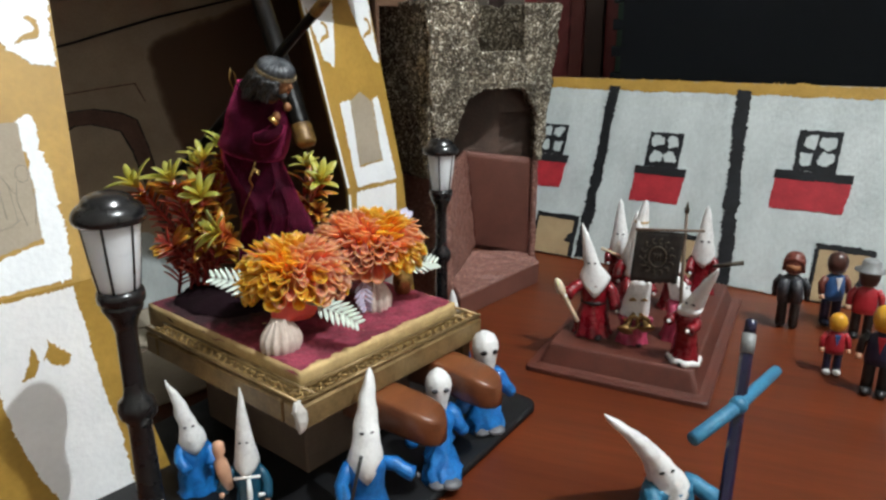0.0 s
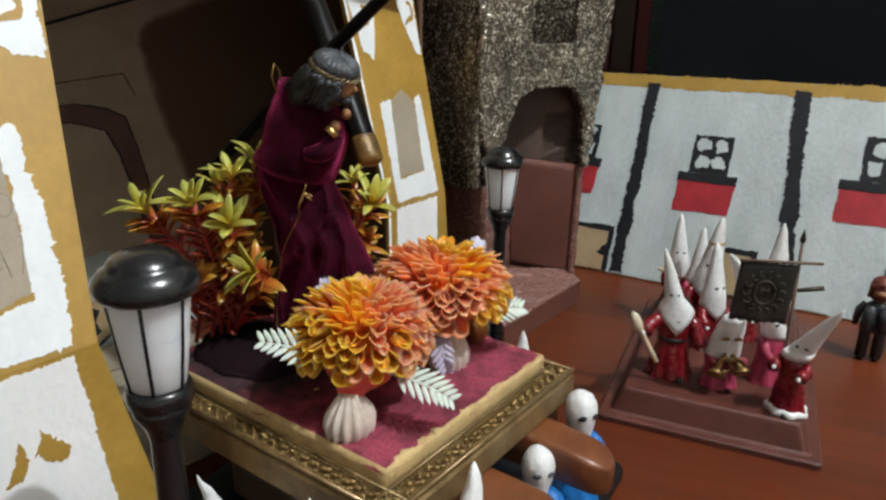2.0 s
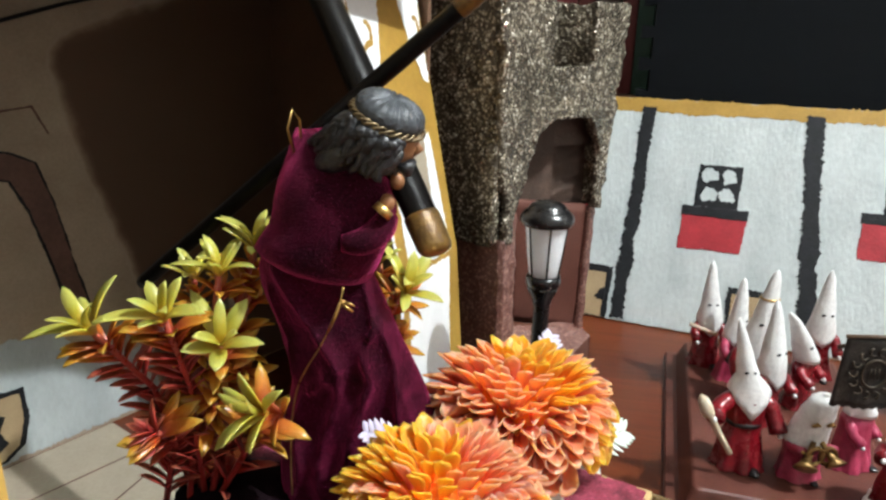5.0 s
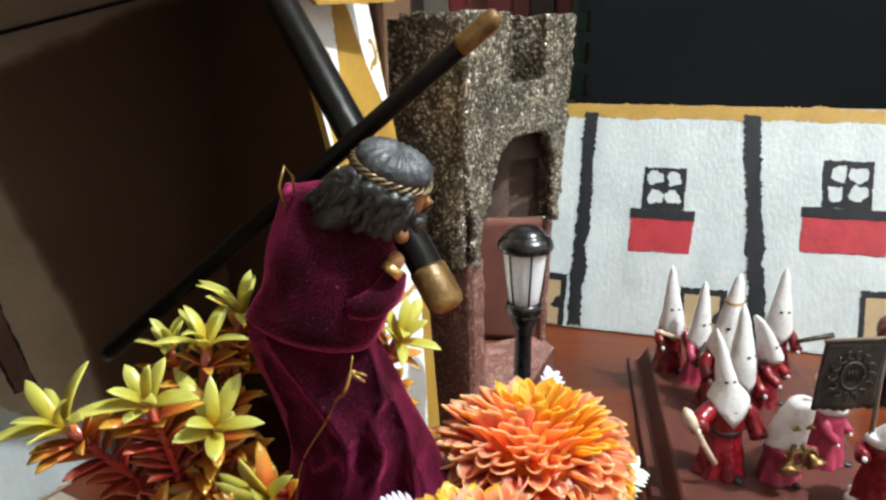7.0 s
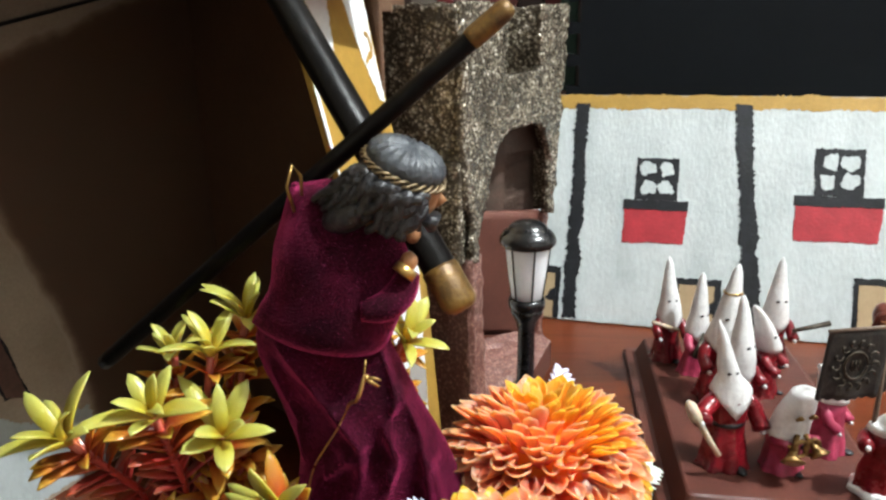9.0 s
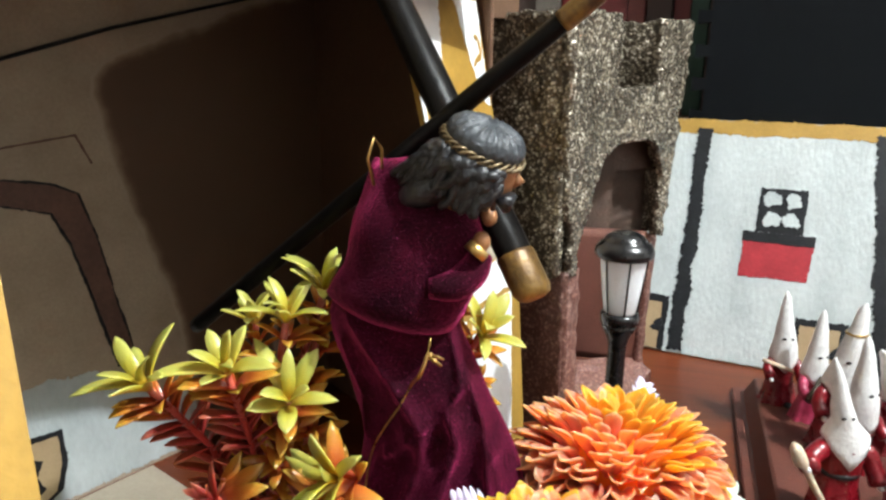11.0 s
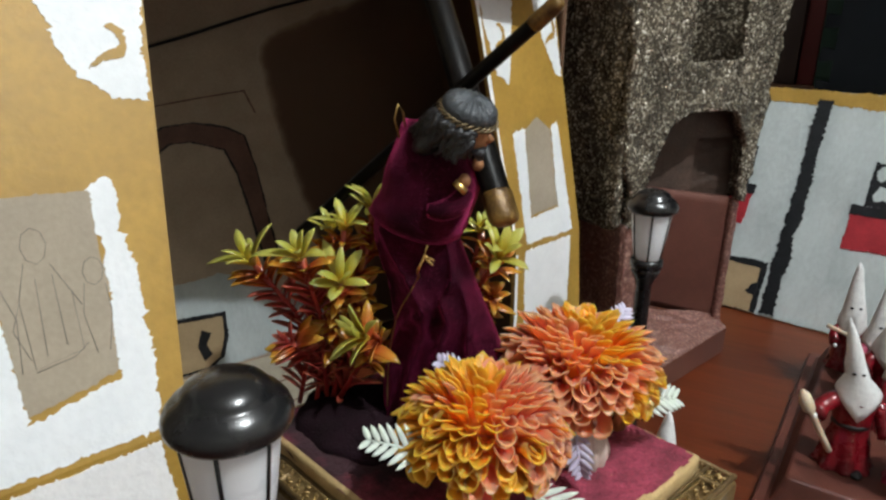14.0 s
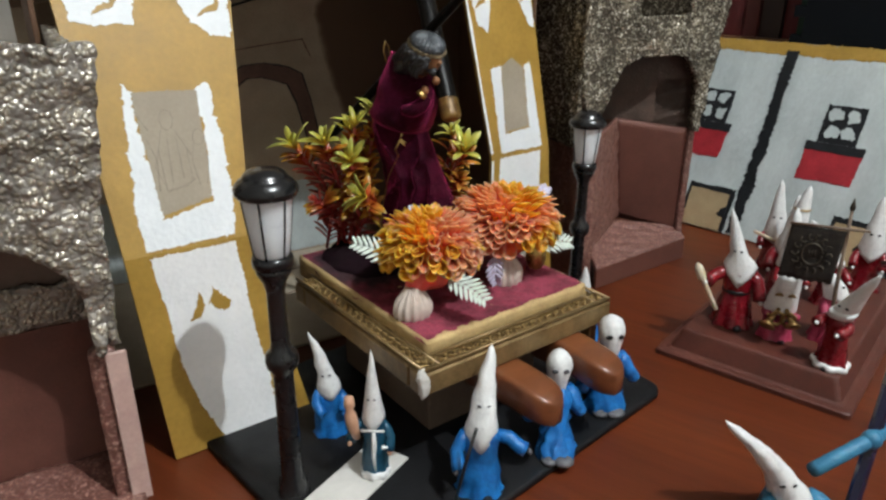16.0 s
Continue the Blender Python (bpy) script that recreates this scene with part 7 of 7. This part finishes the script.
for k in range(14):
    a = 2 * math.pi * k / 14
    q = ec + Vector((0.0108 * math.cos(a), 0, 0.0128 * math.sin(a)))
    em.tube([q + Vector((0.0022 * math.cos(a + b), 0, 0.0022 * math.sin(a + b))) for b in (0.0, 0.9, 1.8, 2.7, 3.6)], [0.0006, 0.0006, 0.0005, 0.0004, 0.0003], 5)
for k in range(3):
    em.tube([ec + Vector((-0.002 + 0.002 * k, 0, -0.003)), ec + Vector((-0.002 + 0.002 * k, 0, 0.003))], 0.0004, 5)
em.make("embroidery", cloth, None, "worn brass embroidery")

# blue bearers and companions on the black plate
PZ = 0.0058
B = "blue bearers"
hooded("hooded_figure", facing(-0.113, 0.383, PZ, 30), 0.0745, M_CLAYB, dict(neck=0.46, head=0.080, wide=0.165, waist=0.115, shoulder=0.122, lean=(-0.06, 0.03, 0), bend=(-0.08, 0.02, 0), feet=False, glove=M_CLAYB, arm_l=(0.10, -0.13, 0.27), arm_r=(0.10, -0.13, 0.27), lump=0.030, pleat=0.04, bib=0.06, eye_mat=M_CLAYGREY), "white hooded clay figurine in bright blue robe", group=B)
card = Mesh().use(M_PAPER).block((0, 0, 0.0007), (0.030, 0.070, 0.0014), 0.0002)
card.make("white_card", None, plaza(0.187, 0.293, PZ + 0.0003, -62), "small white card lying under the teal figurine", "card")
CLUB = (M_PEACH, [(-0.10, -0.09, 0.36), (-0.115, -0.105, 0.44), (-0.125, -0.11, 0.50), (-0.135, -0.11, 0.560), (-0.138, -0.11, 0.590), (-0.138, -0.11, 0.635), (-0.138, -0.11, 0.685), (-0.138, -0.11, 0.700)], (0.025, 0.038, 0.045, 0.040, 0.024, 0.038, 0.034, 0.014))
EMB = (M_CLAYW, [(0.02, -0.112, 0.42), (0.02, -0.110, 0.32), (0.015, -0.118, 0.22), (0.03, -0.135, 0.12)], (0.012, 0.018, 0.014, 0.006))
hooded("hooded_figure", facing(-0.069, 0.349, PZ + 0.0015, 10), 0.0870, M_CLAYT, dict(neck=0.49, head=0.060, wide=0.098, waist=0.080, shoulder=0.086, hem=M_CLAYW, extra=(CLUB, EMB, (M_CLAYW, [(-0.07, -0.102, 0.425), (0.09, -0.100, 0.43)], (0.009, 0.009)), (M_CLAYW, [(0.07, -0.105, 0.30), (0.105, -0.085, 0.29)], (0.014, 0.010))), glove=M_PEACH, feet=False, arm=0.032, arm_l=(0.145, -0.09, 0.33), arm_r=(0.115, -0.06, 0.25), bib=0.07, lump=0.010, point=1.0, blunt=0.10), "white hooded figurine in teal robe holding a tan doll", group=B)
STAFF = (M_DARK, [(-0.03, -0.19, 0.62), (-0.10, -0.22, 0.34), (-0.17, -0.25, 0.02)], (0.011, 0.011, 0.011))
hooded("hooded_figure", facing(-0.005, 0.354, PZ, 12), 0.0895, M_CLAYB, dict(neck=0.50, head=0.083, wide=0.165, waist=0.108, shoulder=0.128, lean=(0.04, 0.14, 0), bend=(0.02, 0.05, 0), point=0.80, blunt=0.26, extra=(STAFF,), arm_l=(0.15, -0.15, 0.27), arm_r=(0.30, -0.04, 0.36), glove=M_CLAYGREY, bib=0.12, face=0.15, eyes=0.02, lump=0.026, pleat=0.05, eye_mat=M_CLAYGREY, narrow=0.25), "white hooded clay figurine in bright blue robe holding a black staff", group=B)


def bearer(m, height, lean, label, seed):
    """A stooping carrier with an egg-shaped white cowl, no point."""
    h = height
    fm = Mesh().use(M_CLAYB)

    def lumps(p, amt):
        q = p * (11 / h) + Vector((seed * 5.3, 0, 0))
        return p + Vector((noise.noise(q), noise.noise(q + Vector((9, 0, 0))), 0.5 * noise.noise(q + Vector((0, 9, 0))))) * amt * h
    rings = []
    for t, s in ((0, 0.98), (0.05, 1.02), (0.11, 0.95), (0.18, 0.90), (0.25, 0.78), (0.32, 0.74), (0.40, 0.64), (0.48, 0.66), (0.55, 0.62), (0.62, 0.67), (0.70, 0.66), (0.78, 0.72), (0.84, 0.66), (0.90, 0.62), (1.0, 0.36)):
        c = Vector(lean) * h * t
        ring = []
        for j in range(36):
            a = 2 * math.pi * j / 36
            cr = 0.96 + 0.24 * (1 - 2 * abs(noise.noise(Vector((math.cos(a) * 2.1 + seed, math.sin(a) * 2.1, t * 6))))) - 0.08
            ring.append(lumps(c + Vector((0.185 * h * s * cr * math.cos(a), 0.155 * h * s * cr * math.sin(a), 0.66 * h * t)), 0.045 if t > 0 else 0.0))
        rings.append(ring)
    fm.loft(rings)
    top_ = Vector(lean) * h + Vector((0, 0, 0.62 * h))
    for pts, rad in (([(-0.09, 0, -0.05), (-0.17, -0.03, -0.14), (-0.21, -0.07, -0.25), (-0.26, -0.12, -0.30)], (0.070, 0.080, 0.066, 0.070)),
                     ([(0.08, 0, -0.06), (0.14, -0.02, -0.12), (0.18, -0.05, -0.20), (0.22, -0.08, -0.25)], (0.074, 0.080, 0.068, 0.058))):
        fine = [lumps(top_ + Vector(p) * h, 0.03) for p in pts]
        fm.tube(fine, [r * h for r in rad], 12)
        fm.ball(fine[-1], (rad[-1] * h, rad[-1] * h, rad[-1] * h), 12, 8)
    fm.use(M_CLAYGREY).ball((0.06 * h, -0.13 * h, 0.028 * h), (0.10 * h, 0.09 * h, 0.040 * h), 12, 6).ball((-0.07 * h, -0.12 * h, 0.026 * h), (0.08 * h, 0.08 * h, 0.034 * h), 12, 6)
    fm.use(M_CLAYW)
    rings = []
    for t, r in ((0, 0.050), (0.10, 0.072), (0.28, 0.092), (0.48, 0.112), (0.66, 0.122), (0.80, 0.112), (0.90, 0.086), (0.97, 0.045), (1.0, 0.012)):
        rings.append([lumps(top_ + Vector((r * h * math.cos(a), r * h * 1.02 * math.sin(a) - (0.035 - 0.02 * t) * h, -0.10 * h + 0.46 * h * t)), 0.012) for a in [2 * math.pi * j / 28 for j in range(28)]])
    fm.loft(rings)
    for sx in (-1, 1):
        tw = Matrix.Rotation(sx * radians(20), 3, "Y") @ Matrix.Rotation(sx * radians(24), 3, "Z")
        fm.use(M_DARK if seed == 2 else M_CLAYGREY).ball(top_ + Vector((sx * 0.054 * h, -0.136 * h, 0.195 * h)), (0.034 * h, 0.014 * h, 0.024 * h), 10, 6, None, tw)
    return fm.make("cowled_bearer", None, m, label, "figurine", B)


bearer(facing(0.035, 0.398, PZ, 14), 0.068, (0.02, 0.28, 0), "white cowled clay bearer in crumpled blue robe", 1)
bearer(facing(0.062, 0.460, PZ, 20), 0.0745, (0.0, 0.02, 0), "white cowled clay bearer in blue robe under the tray end", 2)
hooded("hooded_figure", facing(0.038, 0.532, 0.0, 0), 0.082, M_CLAYB, dict(neck=0.5, head=0.10, wide=0.17), "white hooded figurine in blue robe behind the float", group=B)
# large figure holding a pencil cross
hooded("hooded_figure", facing(0.170, 0.386, 0.0, 20), 0.070, M_CLAYSKY, dict(neck=0.24, head=0.135, wide=0.25, waist=0.23, shoulder=0.22, lean=(-0.42, 0.0, 0), bend=(-0.26, -0.02, 0), point=0.70, blunt=0.18, arm_r=(0.34, -0.22, 0.10), arm_l=(0.20, -0.26, 0.06), arm=0.075, glove=M_CLAYGREY, feet=False, lump=0.022, bib=0.10, face=0.14, eyes=0.04), "white hooded clay figurine with bent hood slumped beside a pencil cross")
PBASE = Vector((0.155, 0.271, 0.0))
pc = empty("pencil_cross", Matrix.Translation(PBASE), "navy pencil tied to a blue clay bar as a cross", "pencil cross")
PT = Vector((0.1858, 0.338, 0.140)) - PBASE
Mesh().use(M_NAVY, False).tube([(0, 0, 0.0), PT * 0.90], 0.0029, 6).make("pencil", pc)
Mesh().use(M_GREYPL).tube([PT * 0.895, PT * 0.955], 0.0032, 12).make("ferrule", pc, None, "pale metal ferrule")
Mesh().use(M_NAVY).tube([PT * 0.95, PT * 0.995, PT], [0.0028, 0.0027, 0.0016], 12).make("eraser", pc)
PB = Vector((0.1765, 0.3185, 0.1055)) - PBASE
Mesh().use(M_CLAYSKY).tube([Vector((0.148, 0.291, 0.1035)) - PBASE, PB + Vector((-0.001, -0.002, 0.0)), Vector((0.2065, 0.350, 0.107)) - PBASE], [0.0031, 0.0032, 0.0029], 14).make("clay_bar", pc, None, "sky-blue clay bar")
Mesh().use(M_CLAYSKY).ball(PB + Vector((-0.001, -0.003, 0.001)), (0.0044, 0.0042, 0.0043), 12, 8).make("clay_joint", pc)

# ---- toy dolls ----


def doll(m, h, hair, top_m, leg_m, opts, label):
    """A jointed plastic toy: block legs, bell torso, bent arms with claw grips, round head with cap of hair."""
    fm = Mesh()
    k = h / 0.075
    fm.use(opts.get("shoe", leg_m))
    for sx in (-1, 1):
        fm.use(leg_m).loft([[Vector((sx * 0.0062 * k + 0.0050 * k * math.cos(a), 0.0052 * k * math.sin(a) * s, z * k)) for a in [2 * math.pi * j / 14 for j in range(14)]] for z, s in ((0.004, 0.9), (0.012, 0.9), (0.022, 1.0), (0.030, 1.05))])
        fm.use(opts.get("shoe", leg_m)).ball((sx * 0.0062 * k, -0.003 * k, 0.0035 * k), (0.0050 * k, 0.0085 * k, 0.0036 * k), 12, 7)
    fm.use(top_m)
    rings = []
    for z, rx, ry in ((0.026, 0.0118, 0.0080), (0.032, 0.0122, 0.0086), (0.042, 0.0112, 0.0082), (0.049, 0.0098, 0.0072), (0.052, 0.0050, 0.0046)):
        rings.append([Vector((rx * k * math.cos(a), ry * k * math.sin(a), z * k)) for a in [2 * math.pi * j / 22 for j in range(22)]])
    fm.loft(rings)
    for sx in (-1, 1):
        fm.use(opts.get("sleeve", top_m)).tube([(sx * 0.0100 * k, 0, 0.0485 * k), (sx * 0.0148 * k, 0, 0.042 * k), (sx * 0.0155 * k, -0.004 * k, 0.033 * k)], [0.0036 * k, 0.0038 * k, 0.0034 * k], 10)
        fm.use(opts.get("hand", M_PEACH)).tube([(sx * 0.0155 * k, -0.0045 * k, 0.0325 * k), (sx * 0.0155 * k, -0.006 * k, 0.0285 * k)], [0.0026 * k, 0.0030 * k], 8)
    if opts.get("shirt"):
        fm.use(opts["shirt"]).slab([(-0.0035 * k, 0.0495 * k), (0.0035 * k, 0.0495 * k), (0.0, 0.036 * k)], -0.0088 * k, -0.0070 * k)
    fm.use(M_PEACH).ball((0, 0, 0.0605 * k), (0.0088 * k, 0.0084 * k, 0.0096 * k), 18, 12)
    fm.use(hair)
    rings = []
    back = opts.get("back", False)
    for z, r in ((0.0555 if not back else 0.054, 0.0080), (0.060, 0.0102), (0.065, 0.0104), (0.0695, 0.0088), (0.0722, 0.0055), (0.0732, 0.001)):
        rings.append([Vector((r * k * (1 + 0.03 * math.sin(9 * a)) * math.cos(a), (0.0012 if z < 0.064 and not back else -0.0002) * k + r * k * (1 + 0.03 * math.sin(8 * a)) * (math.sin(a) if (math.sin(a) > 0 or z > 0.0635 or back) else 0.25 * math.sin(a)), z * k)) for a in [2 * math.pi * j / 30 for j in range(30)]])
    fm.loft(rings)
    if opts.get("hat"):
        fm.use(opts["hat"]).lathe([(0.0155 * k, 0.0672 * k), (0.0158 * k, 0.0682 * k), (0.0098 * k, 0.0692 * k), (0.0092 * k, 0.0760 * k), (0.0070 * k, 0.0782 * k), (0.001 * k, 0.0785 * k)], n=26)
    for mt, pts, rad in opts.get("extra", ()):
        fm.use(mt).tube([Vector(p) * k for p in pts], [r * k for r in rad], 10)
    return fm.make("toy_doll", None, m @ Matrix.Diagonal((0.86, 0.86, 1.0, 1.0)), label, "toy doll", "toy dolls")


doll(facing(0.354, 0.657, 0, 150), 0.078, M_RUST, M_LEATHER, M_DARK, dict(back=True, hand=M_LEATHER, sleeve=M_LEATHER, extra=((M_SKIN, [(-0.0062, 0.0070, 0.0600), (0.0, 0.0088, 0.0602), (0.0062, 0.0070, 0.0600)], (0.0024, 0.0030, 0.0024)), (M_RUST, [(-0.0092, 0.003, 0.056), (-0.0085, 0.0068, 0.0655), (0.0, 0.0088, 0.0680), (0.0085, 0.0068, 0.0655), (0.0092, 0.003, 0.056)], (0.0020, 0.0021, 0.0022, 0.0021, 0.0020)), (M_LEATHER, [(-0.0055, 0.0085, 0.049), (-0.0065, 0.0095, 0.040), (-0.0065, 0.009, 0.028)], (0.005, 0.006, 0.005)), (M_LEATHER, [(0.0055, 0.0085, 0.049), (0.0065, 0.0095, 0.040), (0.0065, 0.009, 0.028)], (0.005, 0.006, 0.005)))), "plastic toy doll with rust cap and dark grey coat")
doll(facing(0.350, 0.561, 0, -12), 0.055, M_YELLOWPL, M_REDPL, M_NAVYPL, dict(shoe=M_WHITEPL, shirt=M_BLUEPL, back=True), "small plastic child doll with yellow hair and red jacket")
doll(facing(0.366, 0.526, 0, -35), 0.076, M_YELLOWPL, M_NAVYPL, M_DARK, dict(sleeve=M_DARK, shirt=M_REDPL, back=True), "plastic toy doll with yellow hair and dark clothes")
doll(facing(0.411, 0.634, 0, -25), 0.073, M_BROWNPL, M_REDPL, M_DARK, dict(hat=M_GREYPL, sleeve=M_REDPL, back=True), "plastic toy doll with grey hat and red jacket")
doll(facing(0.398, 0.666, 0, 5), 0.075, M_BROWNPL, M_BLUEPL, M_NAVYPL, dict(sleeve=M_RUST, shirt=M_WHITEPL, back=True), "plastic toy doll with dark hair and blue clothes")
